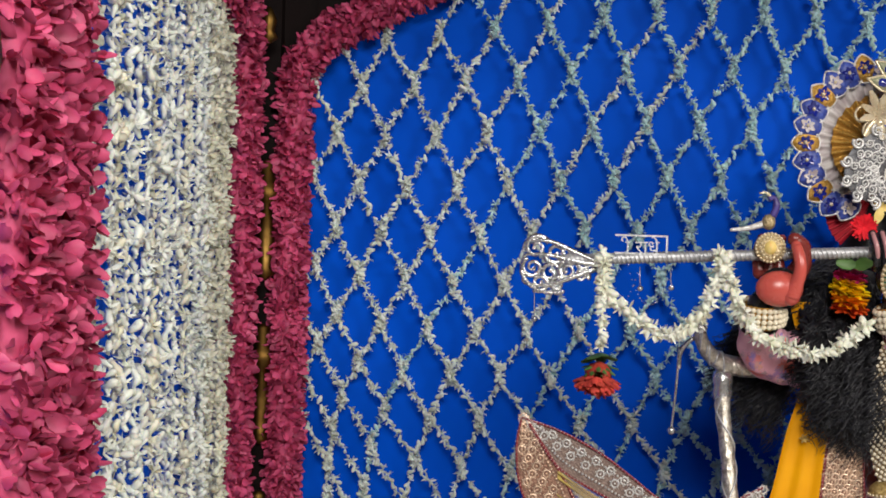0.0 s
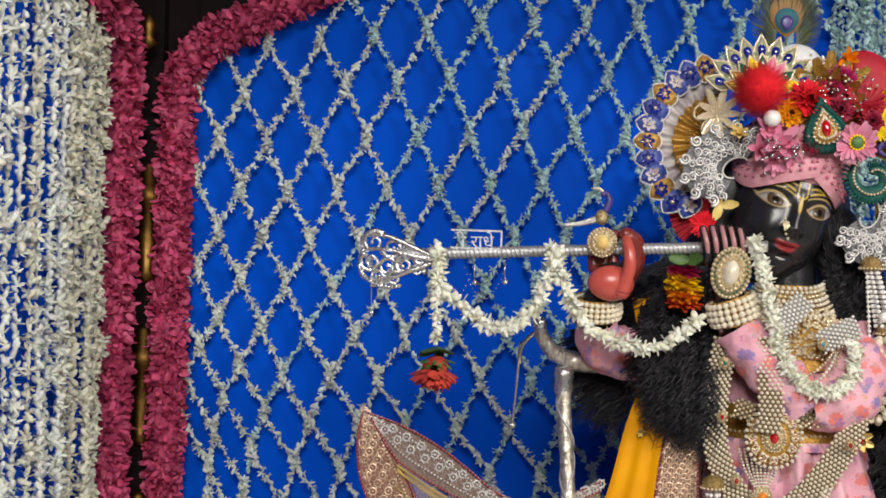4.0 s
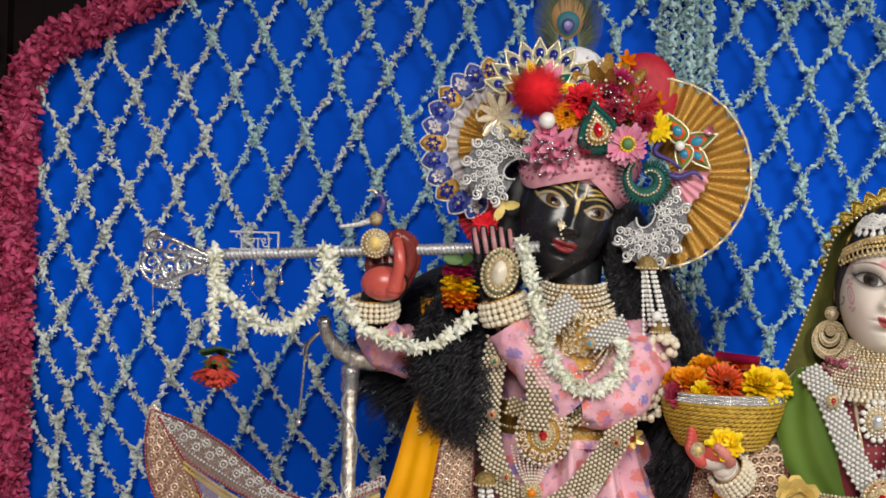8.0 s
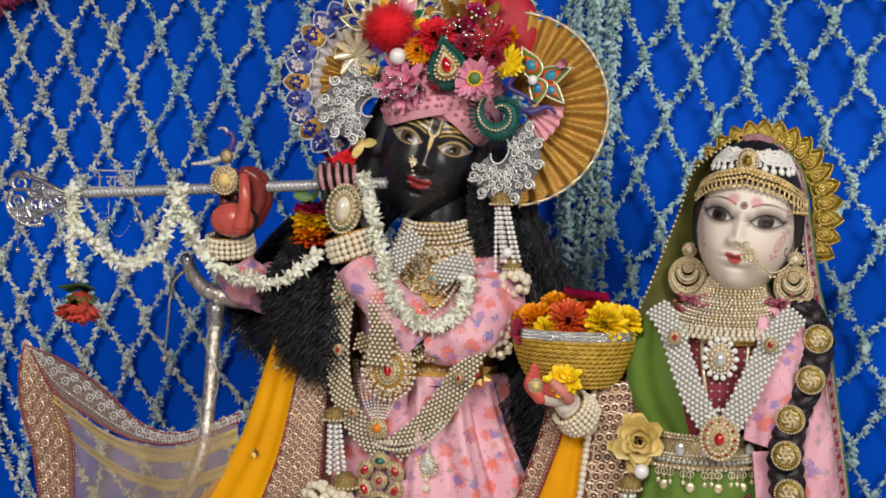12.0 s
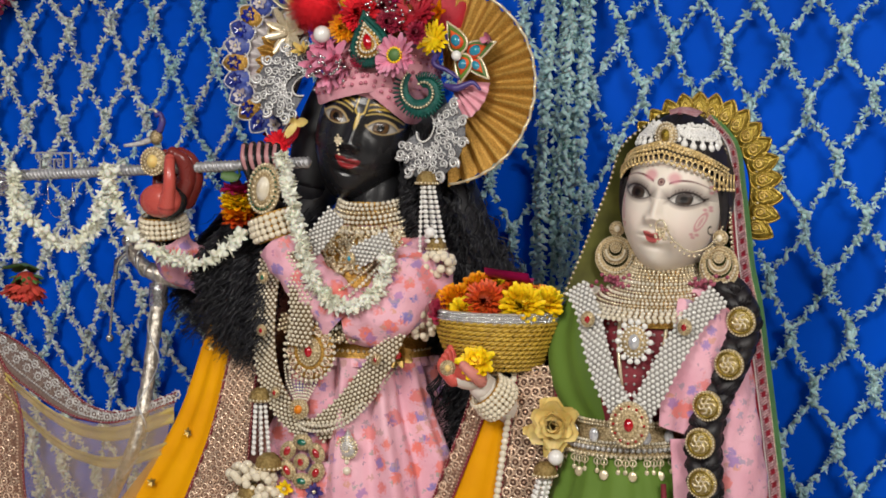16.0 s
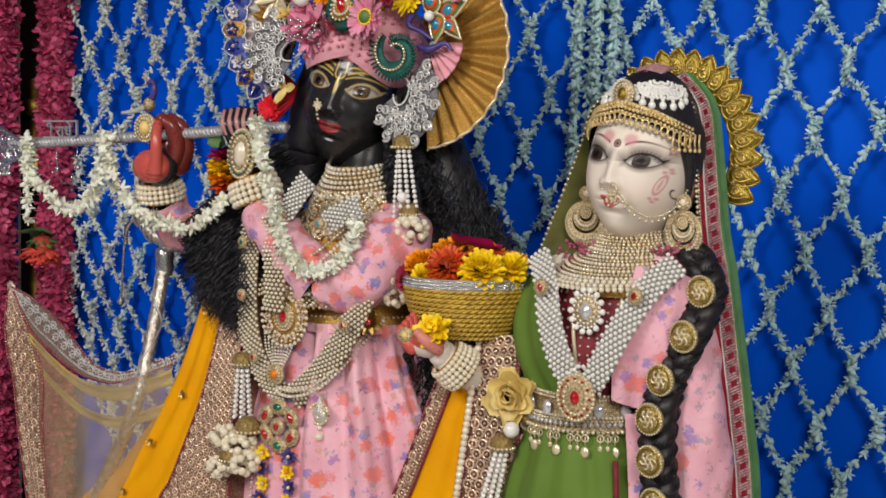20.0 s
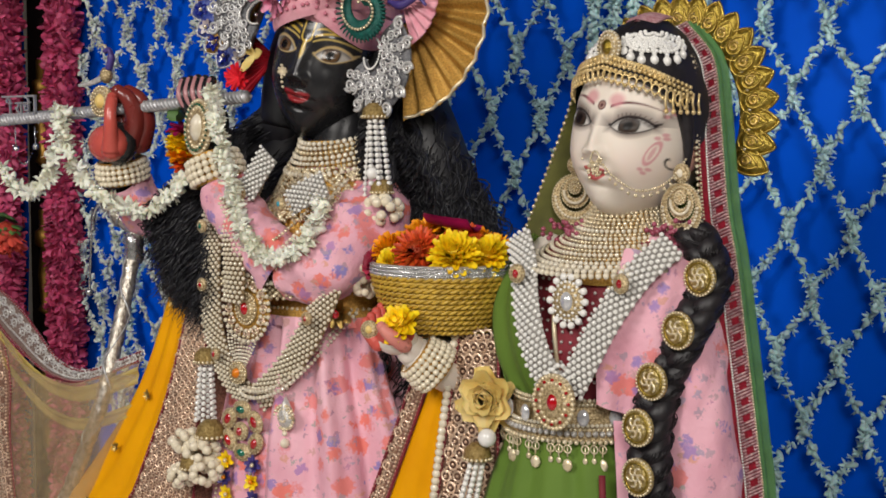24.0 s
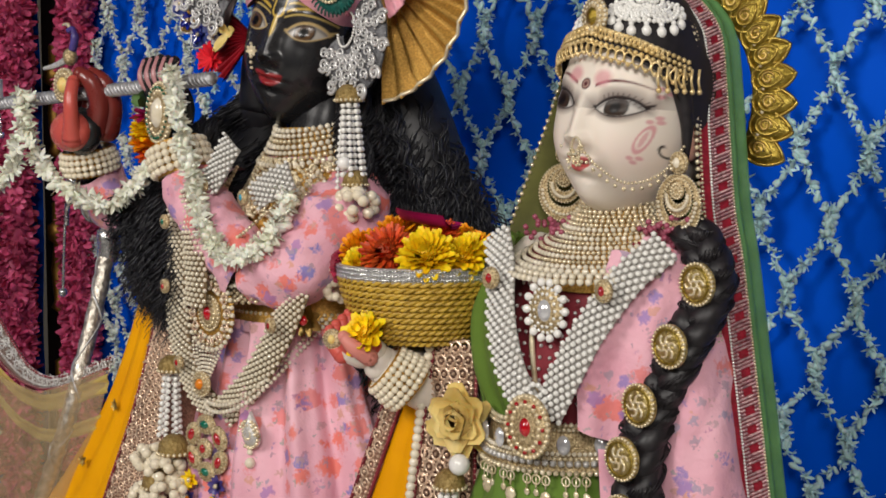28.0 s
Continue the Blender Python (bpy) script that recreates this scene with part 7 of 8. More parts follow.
MARBLE, PINK_TINT = (0.78, 0.70, 0.62), (0.6, 0.22, 0.26)
R_HEAD = face_pose((0.357, -0.405, 1.124), 8, 8.5)
g = Geo()
p, fx, fz, ff = head_shape((1.0, 1.0, 1.04), 0.0715, 0.23)
col = paint_face(fx, fz, ff, MARBLE, (0.52, 0.10, 0.10), (0.10, 0.012, 0.02), (0.014, 0.009, 0.009), (0.09, 0.06, 0.06), (0.03, 0.017, 0.010), 0.9, 0.0108, 0.5)
on = (ff > 0.25) * 1.0
blush = bump_at(fx, fz, 0.034, -0.02, 0.02, 0.016) + bump_at(fx, fz, -0.034, -0.02, 0.02, 0.016)
col = mixc(col, on * blush * 0.12, (0.8, 0.35, 0.35))
for sg in (-1, 1):
    col = mixc(col, on * 0.7 * edge(np.hypot((fx - sg * 0.0125) / 0.0065, (fz - 0.031) / 0.0055) - 1, 0.35), PINK_TINT)
    lean = fx * sg - 0.0425 - 0.3 * (fz + 0.008)
    leaf = np.hypot(lean / 0.0034, (fz + 0.008) / 0.0105)
    col = mixc(col, on * 0.75 * edge(np.abs(leaf - 0.85) - 0.16, 0.08), PINK_TINT)
    col = mixc(col, on * 0.6 * edge(np.hypot(lean / 0.0012, (fz + 0.008) / 0.006) - 1, 0.2), PINK_TINT)
    for qz, qx in ((-0.0215, -0.002), (-0.0215, 0.002), (-0.0245, 0.0), (0.0045, -0.002), (0.0045, 0.002), (0.0075, 0.0005), (0.022, -0.001), (0.0245, 0.002), (0.0275, -0.002)):
        col = mixc(col, on * 0.7 * edge(np.hypot(fx * sg - 0.0425 - 0.3 * (min(qz, 0.008) + 0.008) - qx, fz - qz) - 0.0016), PINK_TINT)
    r = np.hypot((fx * sg - 0.0495) * 2.6, fz + 0.016)
    col = mixc(col, on * edge(np.maximum(np.abs(r - 0.0042) - 0.0009, fx * sg - 0.0498)), (0.01, 0.008, 0.008))
    u = fx * sg - 0.0262
    for k in range(9):  # painted lashes
        lu, tilt = -0.010 + 0.0028 * k, -0.2 + 0.14 * k
        a0 = 0.0112 + 0.0068 * max(0.0, 1 - (lu / 0.0146) ** 2) ** 0.8
        dd = np.abs(u - lu - tilt * (fz - a0)) - 0.00035
        col = mixc(col, on * 0.8 * edge(np.maximum(dd, np.abs(fz - a0 - 0.002) - 0.0024), 0.0004), (0.05, 0.03, 0.03))
col = mixc(col, on * edge(np.hypot(fx, fz - 0.0255) - 0.0040), (0.08, 0.012, 0.02))
col = mixc(col, on * edge(np.abs(np.hypot(fx, fz - 0.0255) - 0.0022) - 0.0005), (0.45, 0.3, 0.25))
g.grid(move(p, R_HEAD), col=col)
limb(g, [(0.357, -0.40, 1.09), (0.35, -0.4, 1.06), (0.346, -0.404, 1.03)], [0.031, 0.028, 0.034], MARBLE)
for sg in (-1, 1):
    e = np.array(R_HEAD @ pose(sg * 0.054, 0.002, -0.006))[:3, 3]
    g.ball(e, 0.014, 14, (0.4, 0.7, 1.2), np.array(R_HEAD)[:3, :3], (0.66, 0.36, 0.28))
g.grid(body_shell(R_ROWS, 0.19, 1.05, 24, 28, grow=-0.005), wrap=True, col=MARBLE)
limb(g, [(0.27, -0.405, 1.01), (0.235, -0.40, 0.95), (0.208, -0.405, 0.89), (0.188, -0.445, 0.9), (0.168, -0.485, 0.928)], [0.026, 0.024, 0.022, 0.018, 0.015], MARBLE)
limb(g, [(0.395, -0.41, 1.0), (0.415, -0.42, 0.94), (0.425, -0.428, 0.86), (0.43, -0.43, 0.78)], [0.024, 0.022, 0.02, 0.018], MARBLE)
g.ball((0.156, -0.492, 0.938), 0.019, 16, (1.15, 0.9, 0.75), col=MARBLE)
g.ball((0.158, -0.497, 0.943), 0.0175, 16, (1.1, 0.85, 0.7), col=(0.6, 0.1, 0.08))
g.ball((0.168, -0.45, 0.928), 0.02, 14, (1.1, 1.1, 0.55), col=MARBLE)
for k in range(4):
    b = V3(0.147 - 0.002 * k, -0.482 - 0.0065 * k, 0.938 - 0.001 * k)
    limb(g, [b, b + (-0.012, -0.002, 0.012), b + (-0.016 + 0.001 * k, -0.001, 0.028 - 0.003 * k)], [0.008, 0.0066, 0.0046], (0.6, 0.1, 0.08), 10, 12)
limb(g, [(0.172, -0.503, 0.936), (0.166, -0.515, 0.945), (0.157, -0.517, 0.953)], [0.0075, 0.0065, 0.005], (0.66, 0.24, 0.2), 10, 10)
thing("marble_statue", "white marble statue of a standing woman with a painted face", "statue", g, MARBLE_PAINT)

# hair, crown and head jewels
R_HEAD = face_pose((0.359, -0.406, 1.125), 10, 4)
rhair = thing("parted_hair", "smooth black hair parted in the middle", "hair")
az = np.linspace(-np.pi, np.pi, 72)
line = np.interp(np.abs(az), [0, 0.5, 1.0, 1.45, 1.9, np.pi], [0.052, 0.049, 0.036, 0.0, -0.04, -0.055])
s = np.linspace(0, 1, 24)[:, None]
zz = 0.1 * (1 - s) + line * s
rr = np.sqrt(np.clip(1 - (np.clip(zz, -0.06, 0.0995) / 0.102) ** 2, 0, 1))
part_dip = 0.0035 * np.exp(-((az / 0.09) ** 2))
pts = np.stack([0.0605 * np.sin(az) * rr, np.where(np.cos(az) > 0, -0.0705, -0.086) * np.cos(az) * rr, zz - part_dip * (1 - s) - 0 * az], -1)
part("hair_cap", Geo().grid(move(pts, R_HEAD)), BRAID, rhair)
for sg in (-1, 1):
    q = [np.array(R_HEAD @ pose(sg * 0.0525, -0.018, 0.03))[:3, 3], np.array(R_HEAD @ pose(sg * 0.057, -0.012, 0.0))[:3, 3], np.array(R_HEAD @ pose(sg * 0.055, -0.008, -0.028))[:3, 3]]
    part("side_lock", Geo().tube(curve(q, 20), np.linspace(0.008, 0.002, 20), 10), BRAID, rhair)


def on_head(deg, z, out=0.003):
    a = math.radians(deg)
    r = math.sqrt(max(0.0, 1 - (z / 0.1025) ** 2))
    return np.array(R_HEAD @ pose((0.0595 + out) * math.sin(a) * r, -(0.0695 + out) * math.cos(a) * r, z))[:3, 3]


tiara = thing("forehead_chain", "gold bead chain with small drops across the forehead", "head chain")
for k, dz in enumerate((0.0, 0.0045, 0.009)):
    part("bead_string", pearl_line([on_head(d, np.interp(abs(d), [0, 40, 80], [0.057, 0.049, 0.034]) + dz, 0.004) for d in range(-78, 79, 13)], 0.0022), TIARA_GOLD, tiara)
g = Geo()
for d in np.linspace(-72, 72, 25):
    c = on_head(d, float(np.interp(abs(d), [0, 40, 80], [0.054, 0.046, 0.030])), 0.005)
    mm = frame_at(*c, -d * 0.8 * -1)
    g.tube(ring_path((0, -0.002, 0), 0.0034, 0.0042, 12, mm), 0.0009, 5, False)
    g.ball(c + V3(0, -0.001, -0.0065), 0.0019, 8)
part("bead_fringing", g, TIARA_GOLD, tiara)
g = Geo()
for d in np.linspace(-60, 60, 41):
    c = on_head(d, float(np.interp(abs(d), [0, 40, 80], [0.0655, 0.056, 0.040])), 0.004)
    g.tube(ring_path((0, 0, 0), 0.0026, 0.0034, 10, frame_at(*c, d * 0.8)), 0.0008, 4, False)
part("lace_loop", g, TIARA_GOLD, tiara)
g = Geo()
for d in np.linspace(56, 84, 6):
    c = on_head(d, 0.031, 0.006)
    g.tube(np.array([c + V3(0, 0, 0.008), c + V3(0, -0.002, 0), c + V3(0.0, 0, -0.006)]), 0.0011, 5)
    g.ball(c + V3(0, 0, -0.008), 0.0022, 8)
part("side_fringe", g, TIARA_GOLD, tiara)
tik = thing("hair_medallion", "round gold medallion hanging on the hair parting", "head ornament")
brooch(tik, "medallion", tuple(on_head(0, 0.074, 0.008)), 0.025, -12, CROWN_GOLD, 16, tall=1.15, lab="round gold medallion with pearl rim", rim=PEARL_M)
for sg in (-1, 1):
    orn = thing("bead_hair_clip", "white crystal bead clip with hanging pearls on the hair", "hair clip")
    fan = lambda rho, th, out=0.004: on_head(sg * (47 + math.degrees(rho * math.sin(th) / 0.046)), 0.096 - 0.8 * rho * math.cos(th) - 0.006 * abs(math.sin(th)), out)
    for rho, n in ((0.010, 10), (0.015, 15), (0.029, 24)):
        bead_parts("pearl", [fan(rho, th) for th in np.linspace(-1.35, 1.35, n)], 0.0019, WHITE_PEARL, orn, True)
    field = [fan(rng.uniform(0.016, 0.0285), rng.uniform(-1.35, 1.35), 0.003) for _ in range(260)]
    part("bead_field", pearls(Geo(), np.array(field), 0.0018), WHITE_PEARL, orn)
    for th in np.linspace(-1.25, 1.25, 9):
        c = fan(0.0325, th, 0.004)
        part("pearl_drop", Geo().ball(c, 0.0022, 8).ball(c - (0, 0, 0.0052), 0.0040, 10, (1, 0.9, 1.1)), WHITE_PEARL, orn)
HALO_GOLD = mat("burnished yellow gold", (0.5, 0.36, 0.08), (0.32, 0.21, 0.04), 0.35, 0.9, scale=120, bump=0.4, bscale=400)
crown = thing("halo_headpiece", "embossed gold halo crown of pointed petals behind the head", "crown")
cm = frame_at(0.374, -0.362, 1.142, 4)
a = np.radians(np.linspace(-28, 208, 60))
rows = np.stack([np.stack([rx * np.cos(a), rz * np.sin(a), np.full(60, h)], -1) for rx, rz, h in ((0.056, 0.072, 0.0), (0.058, 0.074, 0.003), (0.067, 0.084, 0.002), (0.068, 0.085, -0.002), (0.056, 0.072, -0.002))])
part("rim_band", Geo().grid(move(rows, cm)), CROWN_GOLD, crown)
part("bead_line", pearls(Geo(), move(np.stack([0.066 * np.cos(a), 0.083 * np.sin(a), np.full(60, 0.003)], -1), cm), 0.0017), GOLDBEAD, crown)
for k in range(21):
    an = -26 + 232 * k / 20
    q = math.radians(an)
    m = cm @ pose(0.0745 * math.cos(q), 0.092 * math.sin(q), 0.0, 0, 0, an - 90)
    o = teardrop(0.022, 0.034, 20, 0.6)
    pt = part("crown_petal", plate(o, m, 0.0025, 0.002), CROWN_GOLD, crown)
    part("petal_rim", Geo().tube(move(np.r_[o, o[:1]] + (0, 0, 0.0025), m), 0.0014, 5), HALO_GOLD, pt)
    part("boss", Geo().tube(move(np.r_[o * 0.55, o[:1] * 0.55] + (0, -0.002, 0.0045), m), 0.0013, 5), HALO_GOLD, pt)
    part("curl", Geo().tube(spiral((0, -0.004, 0.005), 0.0052, 0.001, 1.3, 90, m, 20), 0.0011, 5), GOLD, pt)


def earring(c, yaw, label):
    t = thing("earring", label, "earring")
    m = frame_at(c[0], c[1], c[2], yaw)
    brooch(t, "stud", (c[0] + 0.001, c[1], c[2] + 0.031), 0.017, yaw, PEARL_M, 12, tall=1.0, lab="round beaded stud")
    for name, r1, r0, dz1, dz0 in (("outer_crescent", 0.0215, 0.0150, 0.0, 0.0042), ("inner_crescent", 0.0128, 0.0076, 0.0058, 0.0088)):
        o, i = ring_path((0, dz1, 0), r1, r1 * 1.06, 37, m), ring_path((0, dz0, 0), r0, r0 * 1.06, 37, m)
        mid = (o + i) / 2 + np.array(m)[:3, 2] * 0.0016
        cres = part(name, Geo().grid(np.stack([o, mid, i])).grid(np.stack([i, o]) - np.array(m)[:3, 2] * 0.001), LACE_GOLD, t, "openwork pale gold crescent")
        bead_parts("crystal", curve(o, int(r1 * 2600)), 0.0011, GOLDBEAD, cres)
        bead_parts("crystal", curve(i, int(r0 * 2600)), 0.0010, GOLDBEAD, cres)
        bead_parts("crystal", mid[18:37], 0.0016, PEARL_M, cres)
    centre = part("centre_disc", plate(ring_path((0, 0.0105, 0), 0.006, 0.0062, 24)[:-1], m, 0.001, 0.001), LACE_GOLD, t)
    for rr, n in ((0.0052, 14), (0.0028, 7)):
        bead_parts("crystal", ring_path((0, 0.0105, 0.002), rr, rr, n + 1, m)[:-1], 0.0013, GOLDBEAD, centre)


earring((0.293, -0.405, 1.068), 14, "large round gold hoop earring with crystals")
earring((0.409, -0.432, 1.062), -14, "large round gold hoop earring with crystals")
nr = thing("nose_chain", "gold bead nose ring with a chain to the ear", "nose ring")
q = np.array(R_HEAD @ pose(0.0115, -0.079, -0.014))[:3, 3]
part("ring", Geo().tube(ring_path((0, -0.006, 0), 0.006, 0.007, 30, frame_at(*q, -25)), 0.001, 6, False), GOLDBEAD, nr)
g = bloom(frame_at(*(q + V3(0.0, -0.002, -0.010)), -10), 0.0045, [(7, 75, 1.0, 0.6)], 2)
part("flower", join(g, pearls(Geo(), q + rng.normal(0, 1, (42, 3)) * (0.0052, 0.001, 0.0042) + (0.001, -0.004, -0.012), 0.0014)), GOLDBEAD, nr)
cheek = [q + V3(0.006, -0.001, -0.008)] + [np.array(R_HEAD @ pose(x, y, z))[:3, 3] for x, y, z in ((0.024, -0.0665, -0.034), (0.037, -0.05, -0.044), (0.05, -0.028, -0.036), (0.058, -0.01, -0.012))]
part("chain", pearl_line(cheek, 0.0014), GOLDBEAD, nr)
c2 = curve(cheek, 16)[2:13]
part("bead_fringing", pearls(Geo(), c2 + (0, -0.001, -0.0045), 0.0018), GOLDBEAD, nr)

# necklaces
rneck = thing("bead_choker", "stacked rows of gold bead chokers round the neck", "necklace")
part("collar_cloth", Geo().grid(np.stack([np.stack([0.348 + r_ * np.cos(a_), -0.402 + 0.9 * r_ * np.sin(a_) - dy, z_ - dz * -np.sin(a_)], -1) for a_ in [np.radians(np.linspace(185, 355, 40))] for r_, z_, dy, dz in ((0.030, 1.07, 0, 0), (0.034, 1.05, 0.003, 0.003), (0.05, 1.036, 0.006, 0.006), (0.066, 1.024, 0.008, 0.012), (0.072, 1.018, 0.006, 0.02))])), GOLD_CLOTH, rneck)
for j in range(20):
    k = j * 0.62
    z = 1.068 - 0.0042 * k
    r = 0.0325 + 0.0006 * k + 0.00031 * k * k
    aa = np.radians(np.linspace(185, 355, 60))
    ln = np.stack([0.349 - 0.001 * k + r * np.cos(aa), -0.402 + r * 0.92 * np.sin(aa) - 0.0008 * k, z + 0.006 * np.sin(aa) * k / 6], -1)
    part("bead_string", pearl_line(ln, (0.0024, 0.002)[j % 2] if j < 17 else 0.0032), (GOLDBEAD, PEARL_M)[(j % 2 == 0 and j > 6) or j >= 16], rneck)
for sg, x0 in ((-1, 0.30), (1, 0.398)):
    fr = thing("bead_fringe", "small cluster of dusky pink beads below the earring", "bead cluster")
    part("pearl_cluster", pearls(Geo(), V3(x0, -0.43, 1.042) + rng.normal(0, 1, (46, 3)) * (0.010, 0.006, 0.006), 0.0026), MAGENTA if False else mat("dusky pink beads", (0.4, 0.1, 0.16), (0.3, 0.06, 0.1), 0.35, scale=60), fr)


def front(x, z, out=0.0):
    return V3(x, float(np.interp(z, [0.86, 0.905, 0.95, 1.0, 1.03, 1.05], [-0.5, -0.498, -0.495, -0.48, -0.462, -0.445])) - out + 0.25 * abs(x - 0.335) ** 1.4 * (z > 0.98), z)


fr_body = lambda x, z, out: front(x, z, out)
v1 = net_strap("pearl_strap", [(0.262, 1.036), (0.279, 1.012), (0.293, 0.975), (0.308, 0.94), (0.326, 0.912)], 0.025, "broad woven white pearl strap from the shoulder to the pendant", 0.0024, WHITE_PEARL, fr_body, 0.004)
v2 = net_strap("pearl_strap", [(0.412, 1.034), (0.392, 1.012), (0.372, 0.975), (0.356, 0.94), (0.342, 0.912)], 0.025, "broad woven white pearl strap from the shoulder to the pendant", 0.0024, WHITE_PEARL, fr_body, 0.004)
brooch(v1, "stone_mount", (0.283, -0.489, 1.006), 0.015, 5, RED_GEM, 10, lab="gold mount with a red stone")
brooch(v2, "stone_mount", (0.384, -0.491, 1.003), 0.015, -5, RED_GEM, 10, lab="gold mount with a red stone")
rp = thing("red_pendant", "round gold pendant with a large red stone", "pendant")
brooch(rp, "mount", (0.334, -0.512, 0.903), 0.042, -4, RED_GEM, 20, tall=1.15, rim=GOLDBEAD, lab="round gold mount with a red stone", jewel=0.27)
bead_parts("red_bead", ring_path((0, 0, 0.003), 0.016, 0.0185, 13, frame_at(0.334, -0.513, 0.903, -4))[:-1], 0.0018, RED_GEM, rp)
g = Geo()
for k in range(6):
    pearl_line([(0.322 + 0.0048 * k, -0.503, 0.934 - 0.004 * abs(k - 2.5)), (0.326 + 0.0034 * k, -0.507, 0.921)], 0.0026, geo=g)
part("bead_string", g, WHITE_PEARL, rp)
ros = thing("pearl_rosette", "pearl rosette brooch with a crystal on the blouse", "brooch")
brooch(ros, "rosette", (0.332, -0.486, 0.985), 0.03, 0, CLEAR_GEM, 14, tall=1.2, rim=WHITE_PEARL, lab="pearl rosette with a crystal")
bead_parts("pearl", ring_path((0, 0, 0.002), 0.017, 0.021, 15, frame_at(0.332, -0.486, 0.985))[:-1], 0.0033, WHITE_PEARL, ros, True)

# clothes
blouse = thing("maroon_blouse", "maroon blouse worked with silver beads", "blouse")
part("bodice", Geo().grid(body_shell(R_ROWS, 0.885, 1.035, 24, 60, grow=0.0), wrap=True), MAROON, blouse)
g = Geo()
for x in np.arange(0.29, 0.40, 0.0085):
    for z in np.arange(0.915, 1.02, 0.0085):
        if abs(x - 0.334) < 0.01 + (z - 0.9) * 0.55:
            g.scatter(BEAD, np.eye(3)[None], rb(x, z, 0.001)[None], 0.0017)
part("bead_grid", g, SILVER_THREAD, blouse)
trim = Geo()
for sg, l in ((-1, [(0.31, 1.02), (0.315, 0.97), (0.322, 0.92)]), (1, [(0.362, 1.015), (0.36, 0.97), (0.352, 0.92)])):
    trim.tube(curve([rb(x, z, 0.003) for x, z in l], 24), 0.0022, 6)
part("trim", trim, GOLDBEAD, blouse)
pink = thing("pink_sleeve", "pink printed cotton sleeve and shoulder drape", "sleeve")
sl = curve([(0.375, -0.425, 1.03), (0.4, -0.42, 1.01), (0.414, -0.424, 0.97), (0.423, -0.43, 0.91), (0.43, -0.432, 0.83), (0.433, -0.434, 0.72)], 60)
part("sleeve_cloth", sleeve(sl, np.interp(np.linspace(0, 1, 60), [0, 0.2, 0.5, 1], [0.016, 0.026, 0.032, 0.036]), 48, 0.045, 1.0), FLORAL, pink)
part("shoulder_cloth", sheet([(0.372, -0.462, 1.03), (0.37, -0.485, 0.985), (0.362, -0.49, 0.945), (0.36, -0.487, 0.9)], [(0.425, -0.44, 1.02), (0.42, -0.458, 0.975), (0.415, -0.462, 0.93), (0.41, -0.462, 0.88)], 30, 16, fold=0.003, k=1.7), FLORAL, pink)
part("skirt_side", sheet([(0.37, -0.475, 0.885), (0.378, -0.48, 0.8), (0.385, -0.485, 0.65), (0.39, -0.48, 0.2)], [(0.44, -0.43, 0.885), (0.455, -0.435, 0.8), (0.46, -0.435, 0.65), (0.46, -0.43, 0.2)], 30, 16, fold=0.004, k=1.5), FLORAL, pink)
sari = thing("green_sari", "leaf green silk drape over the shoulder and pleated skirt", "sari")
part("shoulder_drape", sheet([(0.258, -0.412, 1.034), (0.244, -0.425, 1.015), (0.230, -0.442, 0.975), (0.238, -0.452, 0.93), (0.262, -0.46, 0.893)], [(0.272, -0.446, 1.03), (0.284, -0.464, 1.004), (0.297, -0.476, 0.968), (0.314, -0.482, 0.93), (0.332, -0.48, 0.893)], 40, 20, fold=0.0022, k=2.2, bulge=0.006), GREEN_SILK, sari)
part("skirt", Geo().grid(body_shell(R_ROWS, 0.19, 0.895, 50, 150, 13, 0.0045, 0.004), wrap=True), GREEN_SILK, sari)
part("hem_line", Geo().tube(curve([(0.258, -0.414, 1.034), (0.243, -0.428, 1.015), (0.234, -0.445, 0.975), (0.245, -0.455, 0.93), (0.26, -0.463, 0.893)], 40), 0.0014, 6), GREEN_SILK, sari)
side_lace = [(0.366, -0.487, 0.84), (0.371, -0.492, 0.78), (0.376, -0.497, 0.7), (0.385, -0.5, 0.2)]
part("side_trim", Geo().tube(curve(side_lace, 30), 0.003, 7), MAROON, sari)
rbelt = thing("bead_belt", "crystal and pale gold bead belt with hanging coins", "belt")
wl = body_shell(R_ROWS, 0.865, 0.9, 6, 60, grow=0.007)
part("band", Geo().grid(wl, wrap=True), LACE_GOLD, rbelt)
for w, mt, r in ((wl[0], GOLDBEAD, 0.0022), (wl[1] * 0.5 + wl[0] * 0.5, GOLDBEAD, 0.0018), (wl[3], PEARL_M, 0.002), (wl[3] * 0.5 + wl[4] * 0.5, GOLDBEAD, 0.002), (wl[4], SILVER_THREAD, 0.003), (wl[5], GOLDBEAD, 0.0025)):
    fr2 = np.r_[w[40:], w[:21]]
    part("bead_string", pearl_line(fr2 + (0, -0.003, 0), r), mt, rbelt)
for k in range(9):
    i = (45 + 4 * k) % 60
    c = wl[2][i] + V3(0, -0.005, 0)
    part("crystal", gem((0, 0, 0.001), 0.011, 0.015, frame_at(*c, (k - 4) * -14 * -1)), CLEAR_GEM, rbelt)
g = Geo()
for k in range(27):
    i = (43 + int(k * 36 / 26)) % 60
    c = wl[5][i] + V3(0, -0.003, -0.004)
    g.tube(np.array([c, c - (0, 0, 0.005), c - (0, 0, 0.009)]), 0.0008, 4)
    g.tube(ring_path((0, 0.0, 0), 0.0036, 0.0036, 10, frame_at(*(c - (0, 0, 0.002)))), 0.0008, 4, False)
    g.ball(c - (0, 0, 0.012 + 0.004 * (k % 3 == 0)), 0.0026 + 0.0026 * (k % 3 == 0), 8, (1, 0.4, 1.1))
part("coin_fringe", g, GOLDBEAD, rbelt)

